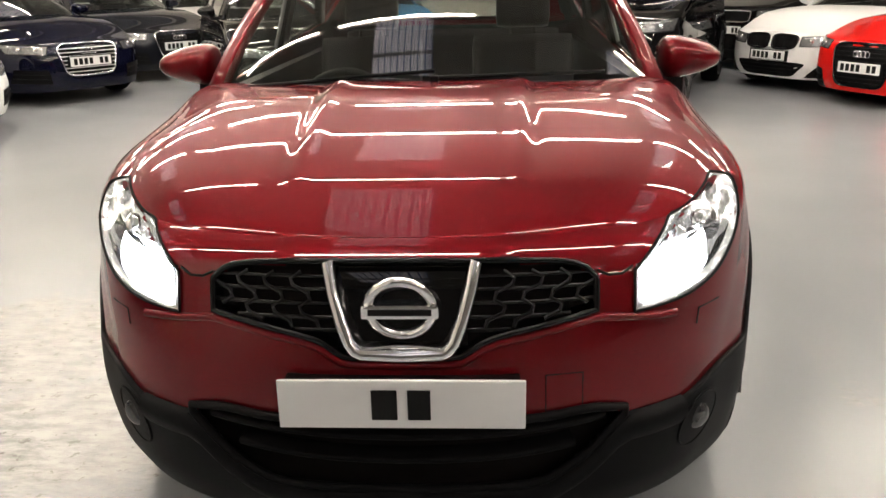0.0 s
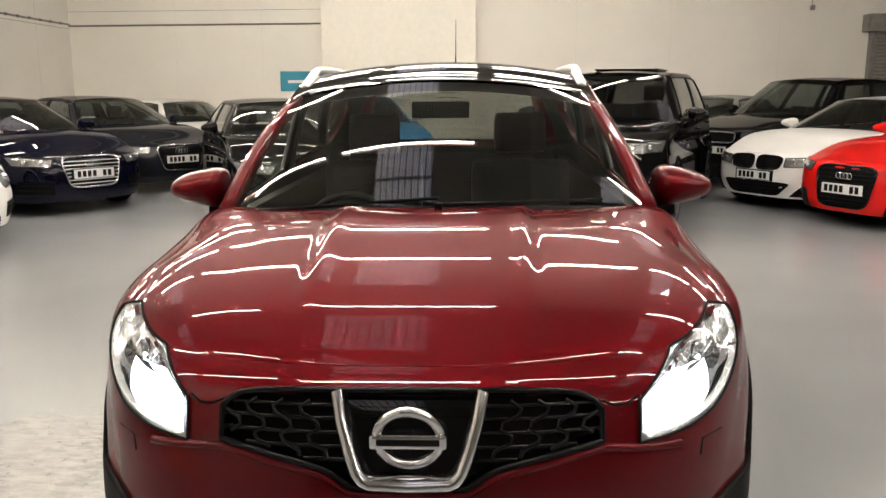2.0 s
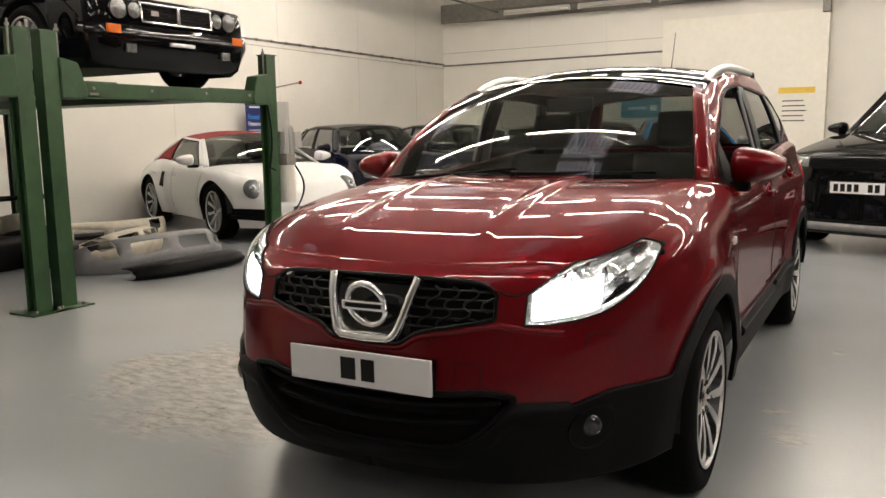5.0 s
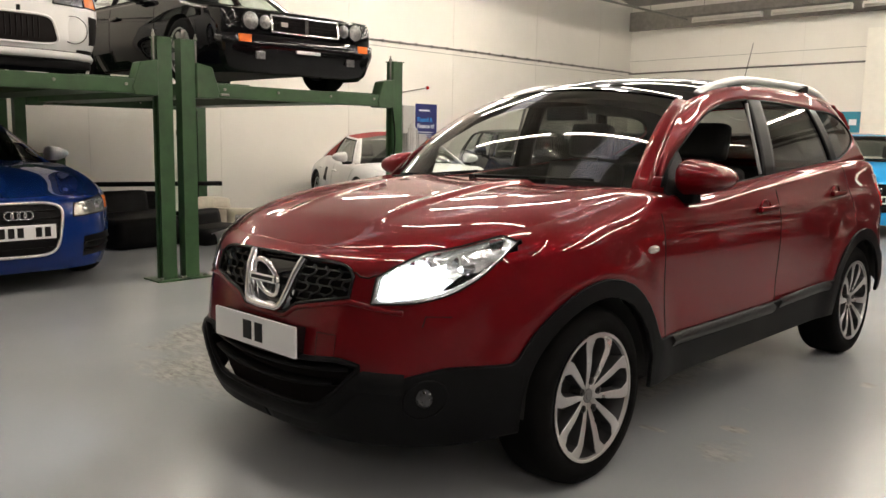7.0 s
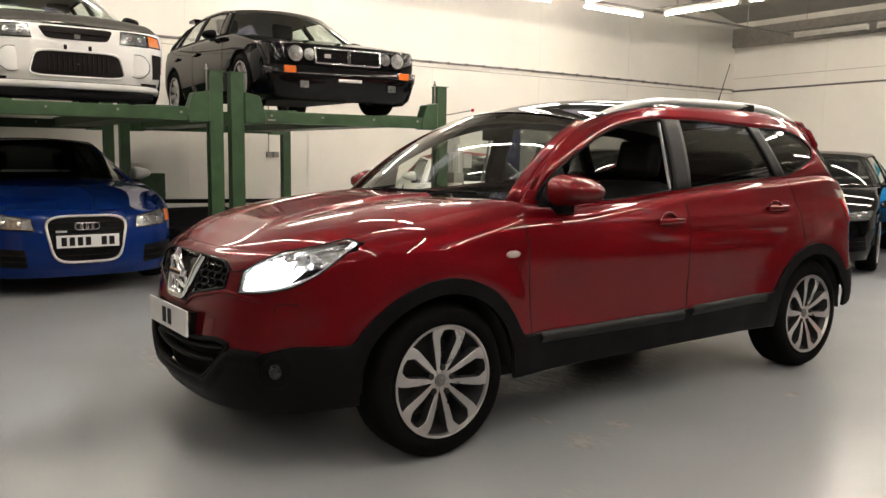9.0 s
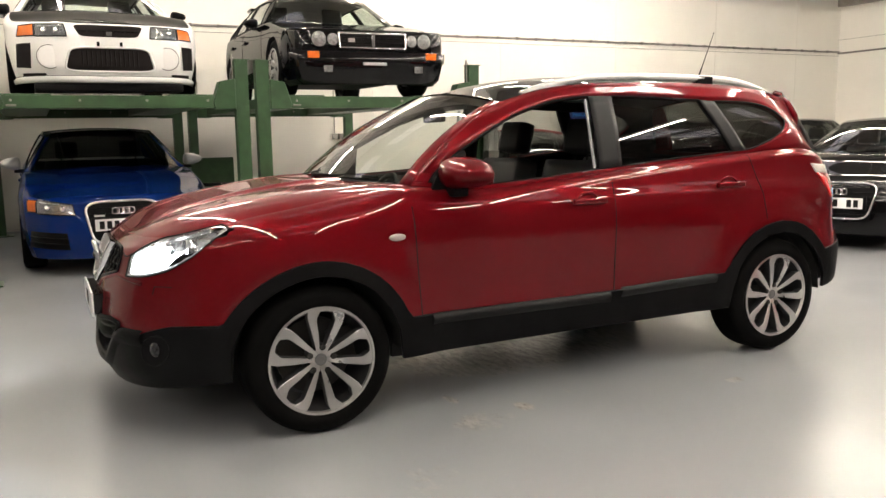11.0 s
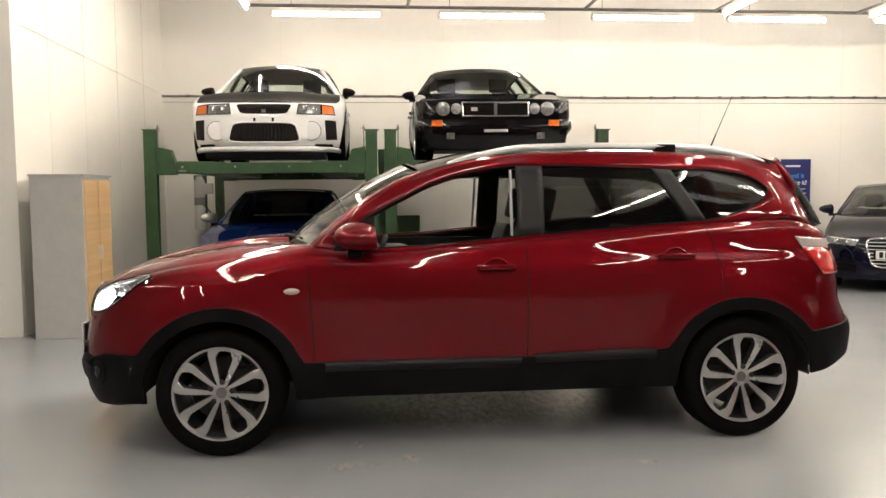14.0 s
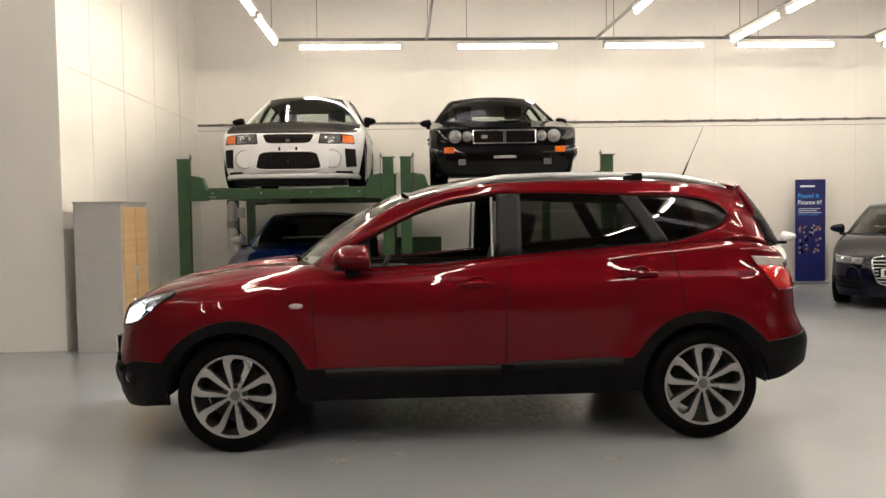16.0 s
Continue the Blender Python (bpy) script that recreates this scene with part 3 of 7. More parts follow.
def make_car(d, where, label, lift=0.0):
    """Build one car from its table of numbers and set it at a pose. Returns the Empty at its base, and its Shape."""
    S = Shape(d)
    car = new(d.get("name", "car"))
    pnt = d["paint"]
    cols = S.columns()
    line = smooth_curve(*d["clad"]) if "clad" in d else None
    # lower body
    lo = (lambda s: S.clad(s, line)) if line else S.bottom
    cut = d.get("openings", ())

    def inside(p):
        return any(f(p) for f in cut)
    G = np.array([[tuple(p) for p in col] for col in S.band(cols, lo, S.top_z, 22 if d.get("fine", 1) == 1 else 60)])
    V, F = sheet(G, True)
    F = [q for q in F if not inside(V[list(q)].mean(axis=0))] if cut else F
    me = bpy.data.meshes.new("body")
    k = len(V)
    me.from_pydata(np.concatenate((V, V * np.array((-1, 1, 1)))).tolist(), [], F + [tuple(i + k for i in q[::-1]) for q in F])
    bm = bmesh.new()
    bm.from_mesh(me)
    bmesh.ops.remove_doubles(bm, verts=bm.verts, dist=0.0004)
    bm.to_mesh(me)
    bm.free()
    body = finish("body", me, pnt, car, thick=0.008, inner=M_TRIM)
    if line:
        # plastic cladding round the arches and along the sills, a little proud
        Gc = [[S.at(s, z, 0.012) for z in np.linspace(S.bottom(s), S.clad(s, line), 9 if d.get("fine", 1) == 1 else 30)] for s in cols]
        if cut:
            V, F = sheet(np.array([[tuple(p) for p in c] for c in Gc]), True)
            F = [q for q in F if not inside(V[list(q)].mean(axis=0))]
            me = bpy.data.meshes.new("cladding")
            k = len(V)
            me.from_pydata(np.concatenate((V, V * np.array((-1, 1, 1)))).tolist(), [], F + [tuple(i + k for i in q[::-1]) for q in F])
            finish("cladding", me, M_BLACK, car, thick=0.018)
        else:
            sheets("cladding", [Gc], M_BLACK, car, mirror=True, flip=True, thick=0.018)
    # dark floor pan and wheel housings
    x1 = S.W * 0.86
    pan = d.get("pan", 0)
    part("engine_tray", one_box((-x1 * 0.7, S.yf + 0.34, 0.24 + pan), (x1 * 0.7, -S.arch_r, 0.46)), M_TRIM, car)
    part("floor_pan", one_box((-x1, S.arch_r, 0.20 + pan), (x1, S.wb - S.arch_r, 0.42)), M_TRIM, car)
    part("rear_tray", one_box((-x1 * 0.85, S.wb + S.arch_r, 0.40 + pan), (x1 * 0.85, S.yr - 0.5, 0.5)), M_TRIM, car)
    for c in (0, S.wb):
        part("axle_housing", one_box((-0.5, c - S.arch_r, 0.3), (0.5, c + S.arch_r, 0.55)), M_TRIM, car)
        for sd in (-1, 1):
            n = 14
            ra = S.arch_r + 0.01
            ring_ = [(c + ra * math.cos(math.pi * k / n), S.arch_z + ra * math.sin(math.pi * k / n)) for k in range(n + 1)]
            sheets("wheel_housing", [[[(sd * x_, y_, z_) for x_ in (0.5, S.W * 0.97)] for y_, z_ in ring_]], M_TRIM, car)
    # bonnet
    s_c = S.s_of_y(d["cowl"])
    sheets("bonnet", [S.lid(0.0, s_c, S.hood, d.get("ridge"), *((90, 181) if d.get("ridge") else (26, 33)), sweep=d.get("sweep", 0.0))], d.get("bonnet_paint", pnt), car, flip=False, thick=0.006)
    # cabin
    top_edge = smooth_curve(*d["roof_edge"])
    top_x = smooth_curve(*d["roof_x"])
    crown = d.get("crown", 0.05)
    A, D = d["pillars"][0], d["pillars"][-1]

    def low(y):
        return S.at(S.s_of_y(y), 9.0)

    def high(y):
        return Vector((float(top_x(y)), y, float(top_edge(y))))
    scr, rear = d["screen"], d["rear_glass"]
    a0, a1 = low(A[0]), high(A[1])
    d0, d1 = low(D[0]), high(D[1])

    def ends(q, kind):
        """Foot and head of a column of the front or rear screen, q from the middle to the pillar."""
        if kind == "f":
            b = Vector((a0.x * q, scr[0] + (a0.y - scr[0]) * q ** 2.2, scr[1] + (a0.z - scr[1]) * q ** d.get("screen_sag", 2)))
            t = Vector((a1.x * q, scr[2] + (a1.y - scr[2]) * q ** 2.2, a1.z + crown * (1 - q * q)))
        else:
            b = Vector((d0.x * q, rear[0] + (d0.y - rear[0]) * q ** 2.6, rear[1] + (d0.z - rear[1]) * q ** 2))
            t = Vector((d1.x * q, rear[2] + (d1.y - rear[2]) * q ** 2.6, d1.z + crown * (1 - q * q)))
        return b, t

    def column(b, t, lo_, hi_, n, swell, out):
        r = []
        for v in np.linspace(lo_, hi_, n):
            p = b.lerp(t, v) + out * (swell * 4 * v * (1 - v))
            r.append(p)
        return r
    qa = d.get("a_pillar", 0.92)
    qd = d.get("d_pillar", 0.86)
    fwd, bck, sid = Vector((0, -0.6, 0.8)), Vector((0, 0.8, 0.6)), Vector((1, 0, 0))
    bow = d.get("pillar_bow", 0.0)

    def scr_patch(kind, q0, q1, lo_, hi_, n=13, out=0.0, sw=0.03):
        o = fwd if kind == "f" else bck
        R_ = []
        for q in np.linspace(q0, q1, n):
            b, t = ends(abs(q), kind)
            if q < 0:
                b.x, t.x = -b.x, -t.x
            R_.append([p + o * out for p in column(b, t, lo_, hi_, 9, max(sw * (1 - abs(q) ** 6), bow if kind == "f" else 0.0), o)])
        return R_
    sheets("windscreen", [scr_patch("f", -qa, qa, 0.0, 0.97, 25)], d.get("screen_glass", M_SCREEN), car, flip=True)
    sheets("rear_window", [scr_patch("r", -qd, qd, d.get("rear_lo", 0.06), d.get("rear_hi", 0.9), 25)], d.get("rear_tint", M_PRIVACY), car, flip=False)
    # side columns: (y at belt, y at roof)
    P = d["pillars"]
    yb = np.array([p[0] for p in P])
    yt = np.array([p[1] for p in P])

    def sidecol(u):
        i = min(int(u), len(P) - 2)
        f = u - i
        return low(float(yb[i] + (yb[i + 1] - yb[i]) * f)), high(float(yt[i] + (yt[i + 1] - yt[i]) * f))

    def side_patch(u0, u1, lo_, hi_, n=10, out=0.0, rows=9):
        R_ = []
        for u in np.linspace(u0, u1, n):
            b, t = sidecol(u)
            l_ = lo_(u) if callable(lo_) else lo_
            h_ = hi_(u) if callable(hi_) else hi_
            swell = d.get("swell", 0.02) * min(1.0, u / 0.25, (len(P) - 1 - u) / 0.25)
            arc = bow * max(0.0, 1 - u / 0.9)
            col_ = column(b, t, l_, h_, rows, swell, sid)
            R_.append([p + sid * out + fwd * (arc * 4 * v * (1 - v)) for p, v in zip(col_, np.linspace(l_, h_, rows))])
        return R_
    hi = d.get("dlo_hi", 0.9)
    lo_ = d.get("dlo_lo", 0.04)
    grids = [[p for p in scr_patch("f", qa, 1.0, 0.0, 1.0, 4)]]
    grids.append(side_patch(0, len(P) - 1, hi, 1.0, 200 if callable(hi) else 50, rows=4))
    if lo_ and not callable(lo_):
        grids.append(side_patch(0, len(P) - 1, 0, lo_, 50, rows=3))
    if callable(lo_):
        grids.append(side_patch(0, len(P) - 1, 0, lo_, 200, rows=5))
    grids.append(scr_patch("r", qd, 1.0, 0.0, 1.0, 4))
    frames_ = []
    for kind, u0, u1 in d["windows"]:
        if kind == "body":
            grids.append(side_patch(u0, u1, lo_, hi, 8, 0.0))
        elif kind == "fabric":
            for sg in (1, -1):
                g = [[Vector((p.x * sg, p.y, p.z)) for p in c] for c in side_patch(u0, u1, 0.0, 1.0, 14, 0.006)]
                sheets("soft_top_side", [g], d["roof_paint"], car, flip=sg > 0, thick=0.01)
        elif kind == "pillar":
            frames_.append(side_patch(u0, u1, lo_, hi, 6, 0.004))
    sheets("pillar_frame", grids, pnt, car, mirror=True, flip=True, thick=d.get("frame_thick", 0.03), inner=d.get("frame_inner", M_TRIM))
    for g in frames_:
        sheets("pillar_trim", [g], d.get("pillar_mat", M_BLACK), car, flip=True, thick=0.03)
        sheets("pillar_trim", [[[Vector((-p.x, p.y, p.z)) for p in c] for c in g]], d.get("pillar_mat", M_BLACK), car, thick=0.03)
    for kind, u0, u1 in d["windows"]:
        if kind in ("glass", "tint"):
            mt = M_PRIVACY if kind == "tint" else d.get("side_glass", M_GLASS)
            g = side_patch(u0, u1, lo_, hi, 31 if callable(hi) else 8, -0.006)
            o = sheets("side_window", [g], mt, car, flip=True)
            g2 = [[Vector((-p.x, p.y, p.z)) for p in c] for c in g]
            sheets("side_window", [g2], mt, car, flip=False)
            rim_ = [p + sid * 0.003 for p in [c[0] for c in g] + g[-1][1:] + [c[-1] for c in g[::-1]][1:] + g[0][::-1][1:-1]]
            for sg in (1, -1):
                tube("window_seal", [(p.x * sg, p.y, p.z) for p in rim_], d.get("seal", 0.009), M_BLACK, car, closed=True, res=1)
        elif kind == "open":
            g = side_patch(u0, u1, lo_, hi, 41, -0.006)
            rim_ = [p + sid * 0.002 for p in [c[0] for c in g] + g[-1][1:] + [c[-1] for c in g[::-1]][1:] + g[0][::-1][1:-1]]
            for sg in (1, -1):
                tube("window_seal", [(p.x * sg, p.y, p.z) for p in rim_], d.get("seal", 0.012), M_BLACK, car, closed=True, res=1)
    # roof
    G = []
    for q in np.linspace(0.02, 1, 8):
        G.append(ends(q, "f")[1])
    for u in np.linspace(0, len(P) - 1, 26)[1:-1]:
        G.append(sidecol(u)[1])
    for q in np.linspace(1, 0.02, 8):
        G.append(ends(q, "r")[1])
    R_ = []
    for e in G:
        xm = float(top_x(np.clip(e.y, P[0][1], P[-1][1])))
        zr = float(top_edge(np.clip(e.y, P[0][1], P[-1][1])))
        R_.append([(e.x * q, e.y, zr + crown * (1 - (e.x * q / xm) ** 2)) for q in np.linspace(-1, 1, 21)])
    sheets("roof", [R_], d.get("roof_paint", pnt), car, thick=0.01)
    Rl = [[(x * 0.985, y, z - 0.045) for x, y, z in r] for r in R_[1:-1]]
    sheets("headlining", [Rl], d.get("headliner", M_TRIM), car, flip=True)
    # boot lid or the shelf behind the rear glass
    s_d = S.s_of_y(d["deck"])
    sheets("boot_lid", [S.lid(s_d, 3.0, smooth_curve(*d["deck_z"]), rows=14)], pnt, car, thick=0.006)
    # cabin tub, dash, seats
    bm = bmesh.new()
    zt = float(S.top(A[0])) - 0.10
    y0, y1 = A[0] - 0.05, d["deck"] - 0.05
    w = S.W * 0.84
    box(bm, (-w, y0, 0.36), (w, y1, 0.42))
    for sd in (-1, 1):
        box(bm, (sd * w - 0.02, y0, 0.38), (sd * w + 0.03, y1, zt + 0.075))
    box(bm, (-w, y1 - 0.04, 0.38), (w, y1, zt))
    part("cabin_tub", bm, M_TRIM, car)
    bm = bmesh.new()
    yd = d["cowl"] + 0.14
    box(bm, (-w * 0.98, yd - 0.1, zt - 0.25), (w * 0.98, yd + 0.42, zt + 0.04), None, 0.06)
    part("dashboard", bm, M_TRIM, car, smooth=True)
    sy, sz = d["seat"]
    for sx in (-0.37, 0.37):
        make_seat(car, sx, sy, sz)
    if d.get("bench"):
        b = box(bmesh.new(), (-0.62, d["bench"] - 0.25, sz), (0.62, d["bench"] + 0.25, sz + 0.16), None, 0.05)
        box(b, (-0.62, -0.07, 0), (0.62, 0.08, 0.56), pose(0, d["bench"] + 0.24, sz + 0.08, -16), 0.05)
        part("rear_bench", b, M_SEAT, car, smooth=True)
    sw = d["wheel_side"] * 0.37
    m = pose(sw, sy - 0.55, sz + 0.40, 64)
    tube("steering_wheel", [tuple(m @ Vector((0.185 * math.cos(t), 0.185 * math.sin(t), 0))) for t in np.linspace(0, 2 * math.pi, 33)[:-1]], 0.016, M_TRIM, car, closed=True)
    # wheels
    r, rim, wd = d["tyre"]
    meshes = {}
    for y in (0, S.wb):
        for sd in (1, -1):
            make_wheel(car, "wheel", r, rim, wd, d.get("spokes", 10), d.get("alloy", M_ALLOY), y, d["track"], sd, d.get("spoke_style", "plain"), meshes)
    # door seams
    for y0, z0, y1, z1 in d.get("seams", ()):
        for sg in (1, -1):
            pts = []
            for v in np.linspace(0, 1, 14):
                p = S.side(y0 + (y1 - y0) * v, z0 + (z1 - z0) * v, -0.002)
                pts.append((p.x * sg, p.y, p.z))
            tube("door_seam", pts, 0.004, M_GAP, car, res=1)
    # door handles
    for y, z in d.get("handles", ()):
        for sg in (1, -1):
            p = S.side(y, z, 0.018)
            m = Matrix.Translation((p.x * sg, p.y, p.z))
            if d.get("handle_cup"):
                c = S.side(y, z, 0.0)
                tube("handle_cup", [(c.x * sg, y + 0.058 * math.cos(t), z + 0.042 * math.sin(t)) for t in np.linspace(0, 2 * math.pi, 25)[:-1]], 0.006, pnt, car, closed=True, res=2)
            h = box(bmesh.new(), (-0.012, -0.10, -0.014), (0.012, 0.10, 0.014), m, 0.008)
            part("door_handle", h, d.get("handle_mat", pnt), car, smooth=True)
    # door mirrors
    mx, my, mz, ms = d["mirror"]
    for sg in (1, -1):
        bm = bmesh.new()
        bmesh.ops.create_uvsphere(bm, u_segments=24, v_segments=16, radius=1)
        for v in bm.verts:
            c = Vector([math.copysign(abs(k) ** e_, k) for k, e_ in zip(v.co, (0.42 if v.co.x * sg < 0 else 0.78, 0.8, 0.8))])
            back_ = max(0.0, v.co.y)
            c.y = (c.y * 0.112 if c.y < 0 else 0.10 * min(1.0, back_ * 1.9)) * ms
            out_ = c.x * sg
            c.x *= 0.108 * ms
            c.z *= 0.073 * ms * (1 - 0.34 * out_) * (1 + 0.12 * min(0, v.co.y)) * (1.0 if c.z > 0 else 0.86)
            c.z += 0.004 * out_
            c.y -= 0.15 * c.z
            v.co = Vector((sg * mx, my, mz)) + c
        mir = part("mirror_shell", bm, d.get("mirror_paint", pnt), car, smooth=True)
        g = bmesh.new()
        ring = [oval(k, 24, 0.077 * ms, 0.052 * ms, 2.8) for k in range(24)]
        lo_v = [g.verts.new((sg * mx + x_, my + 0.101 * ms - 0.15 * z_, mz + z_)) for x_, z_ in ring]
        g.faces.new(lo_v[::-1])
        part("mirror_glass", g, M_MIRROR, mir, thick=0.002)
        g = box(bmesh.new(), (sg * (mx - 0.1 * ms) - 0.06, my - 0.05, mz - 0.102 * ms), (sg * (mx - 0.1 * ms) + 0.07, my + 0.03, mz - 0.06 * ms), None, 0.01)
        part("mirror_foot", g, M_BLACK, mir)
    car.matrix_world = where @ pose(0, 0, lift)
    tagged(car, label, "car")
    return car, S


def patch(S, corners, n=8, m=6, out=0.006, face="front"):
    """A grid on the skin inside four corners (x or y, z), given anticlockwise from below; each edge may carry a bow."""
    (a, b, c, d_) = corners
    f = {"front": S.front, "rear": S.rear, "side": S.side}[face]
    G = []
    for u in np.linspace(0, 1, n + 1):
        G.append([f(*((1 - u) * ((1 - v) * np.array(a) + v * np.array(d_)) + u * ((1 - v) * np.array(b) + v * np.array(c))), out) for v in np.linspace(0, 1, m + 1)])
    return G


def border(G):
    return [tuple(c[0]) for c in G] + [tuple(p) for p in G[-1][1:]] + [tuple(c[-1]) for c in G[::-1]][1:] + [tuple(p) for p in G[0][::-1][1:-1]]


def number_plate(car, S, z, w=0.52, h=0.111, face="front", x=0.0, out=0.02):
    """A white plate with plain dark bars."""
    p = S.front(0, z, out) if face == "front" else S.rear(0, z, out)
    sg = -1 if face == "front" else 1
    b = box(bmesh.new(), (x - w / 2, p.y - 0.006, z - h / 2), (x + w / 2, p.y + 0.006, z + h / 2), None, 0.003)
    plate = part("number_plate", b, M_PLATE, car)
    for k in (0, 1, 2, 3, 5, 6):
        cx = x - 0.20 + k * 0.066
        part("plate_bar", one_box((cx - 0.022, p.y + sg * 0.009 - 0.002, z - h * 0.34), (cx + 0.022, p.y + sg * 0.009 + 0.002, z + h * 0.34)), M_INK, plate)
    box_ = box(bmesh.new(), (x - w / 2 - 0.03, p.y - sg * 0.008, z - h / 2 - 0.01), (x + w / 2 + 0.03, p.y - sg * 0.06, z + h / 2 + 0.01))
    part("plate_holder", box_, M_BLACK, plate)
    return plate


def lamp_patch(car, S, corners, name="headlight", lens=None, bowl=None, face="front", out=0.01, both=True):
    """A lamp on each side: a bright bowl with a dark rim under a clear lens."""
    for sg in (1, -1) if both else (1,):
        G = [[Vector((p.x * sg, p.y, p.z)) for p in c] for c in patch(S, corners, 10, 6, 0.003, face)]
        o = sheets(name, [G], bowl or M_LAMP_GREY, car, flip=sg > 0)
        if lens is not False:
            L = [[Vector((p.x * sg, p.y, p.z)) for p in c] for c in patch(S, corners, 10, 6, out, face)]
            sheets("lens", [L], lens or M_LENS, o, flip=sg > 0)
        tube("lamp_rim", [(x, y, z) for x, y, z in border(G)], 0.006, M_BLACK, o, closed=True, res=1)
        if bowl is None:
            # bright running-light strip and two projector bowls
            tube("light_strip", [tuple(c[5]) for c in G[1:-1]], 0.007, M_CHROME, o, res=1)
            for i in (3, 7):
                p = G[i][3]
                b = bmesh.new()
                bmesh.ops.create_uvsphere(b, u_segments=12, v_segments=8, radius=0.028, matrix=Matrix.Translation(p))
                part("projector", b, M_CHROME, o, smooth=True)


def grille_patch(car, S, corners, bars=5, mat=None, frame_mat=None, bar_mat=None, name="grille", thick=0.012, upright=0, rounded=0):
    """A dark opening with a frame and bars across it; rounded: how square its softened corners are."""
    if rounded:
        ca, cb, cc, cd = (np.array(c, float) for c in corners)

        def spot(t, r, out):
            u, v = (0.5 + 0.5 * r * math.copysign(abs(w) ** (2 / rounded), w) for w in (math.cos(t), math.sin(t)))
            return S.front(*((1 - u) * ((1 - v) * ca + v * cd) + u * ((1 - v) * cb + v * cc)), out)
        turn = np.linspace(0, 2 * math.pi, 49)
        o = sheets(name, [[[spot(t, r, 0.004) for r in (0.02, 0.35, 0.7, 1.0)] for t in turn]], mat or M_BLACK, car)
        edge = [tuple(spot(t, 1.0, 0.012)) for t in turn[:-1]]
    else:
        o = sheets(name, [patch(S, corners, 14, 6, 0.004)], mat or M_BLACK, car, flip=True)
        edge = border(patch(S, corners, 14, 6, 0.012))
    if frame_mat:
        tube("grille_frame", edge, thick, frame_mat, o, closed=True, res=2)
    for k in range(bars):
        v = (k + 1) / (bars + 1)
        a = np.array(corners[0]) * (1 - v) + np.array(corners[3]) * v
        b = np.array(corners[1]) * (1 - v) + np.array(corners[2]) * v
        e = 0.01 if not rounded else 0.5 - 0.5 * (1 - abs(2 * v - 1) ** rounded) ** (1 / rounded) + 0.01
        pts = [tuple(S.front(*(a + (b - a) * u), 0.010)) for u in np.linspace(e, 1 - e, 12)]
        tube("grille_bar", pts, 0.006, bar_mat or M_BLACK, o, res=1)
    for k in range(upright):
        u = (k + 1) / (upright + 1)
        a = np.array(corners[0]) * (1 - u) + np.array(corners[1]) * u
        b = np.array(corners[3]) * (1 - u) + np.array(corners[2]) * u
        tube("grille_bar", [tuple(S.front(*(a + (b - a) * w), 0.010)) for w in np.linspace(0.02, 0.98, 6)], 0.006, bar_mat or M_BLACK, o, res=1)
    return o


def rings_badge(car, S, z, r=0.032, mat=None):
    for k in range(4):
        cx = (k - 1.5) * r * 1.45
        p = S.front(cx, z, 0.022)
        tube("badge_ring", [(cx + r * math.cos(t), p.y, z + r * math.sin(t)) for t in np.linspace(0, 2 * math.pi, 25)[:-1]], 0.005, mat or M_CHROME, car, closed=True, res=1)


# ---------------------------------------------------------------- the building
WX, WY, EX, SY = -8.75, 15.6, 11.0, -9.0
COL_X, COL_Y = -3.0, -2.52
EAVE, RIDGE_Y, RIDGE_Z = 4.55, 3.3, 6.9


def structure(name, bm, mat, label, cat="wall"):
    return tagged(part(name, bm, mat), label, cat, kind="structure")


def roof_z(y):
    return RIDGE_Z - (RIDGE_Z - EAVE) * abs(y - RIDGE_Y) / (WY - RIDGE_Y)


def gable(x, thick, y0, y1):
    """An end wall up to the slope of the roof."""
    bm = bmesh.new()
    ys = sorted({y0, y1, *( [RIDGE_Y] if y0 < RIDGE_Y < y1 else [])})
    out = [(y, roof_z(y) + 0.02) for y in ys]
    return prism(bm, [(y0, -0.1)] + [(y1, -0.1)] + out[::-1], x - thick, x)


floor_bm = one_box((WX - 0.3, SY - 0.3, -0.15), (EX + 0.3, WY + 0.3, 0.0))
tagged(part("floor", floor_bm, M_FLOOR), "grey painted concrete floor with worn bare patches", "floor", kind="structure")
structure("wall_west", gable(WX, 0.25, COL_Y, WY + 0.25), M_WALL, "cream painted block gable wall with a cable run")
structure("wall_north", one_box((WX, WY, -0.1), (EX, WY + 0.25, EAVE + 0.05)), M_WALL, "cream painted panel wall behind the parked cars")
structure("wall_alcove", one_box((WX, COL_Y - 0.2, -0.1), (COL_X - 0.2, COL_Y, roof_z(COL_Y))), M_WALL, "white plastered side wall beside the car lifts")
structure("wall_return", gable(COL_X, 0.2, SY, COL_Y), M_WALL, "white plastered wall end beside the steel cabinet")
structure("wall_south", one_box((COL_X, SY - 0.25, -0.1), (EX, SY, roof_z(SY))), M_BLOCK, "bare grey block wall behind the walk")
structure("wall_east", gable(EX + 0.25, 0.25, SY - 0.25, WY + 0.25), M_BLOCK, "bare grey block gable wall across the hall")

# roof: two slopes with openings for the rooflights
LIGHTS = [(-0.9, 0.55), (4.2, 0.55), (-6.4, 0.55), (8.4, 0.75)]
LIGHT_Y = [(-7.0, -4.6), (-2.8, -0.4), (0.2, 2.3), (5.2, 7.6), (9.2, 11.6)]


def slope_point(x, y, dz=0.0):
    return Vector((x, y, roof_z(y) + dz))


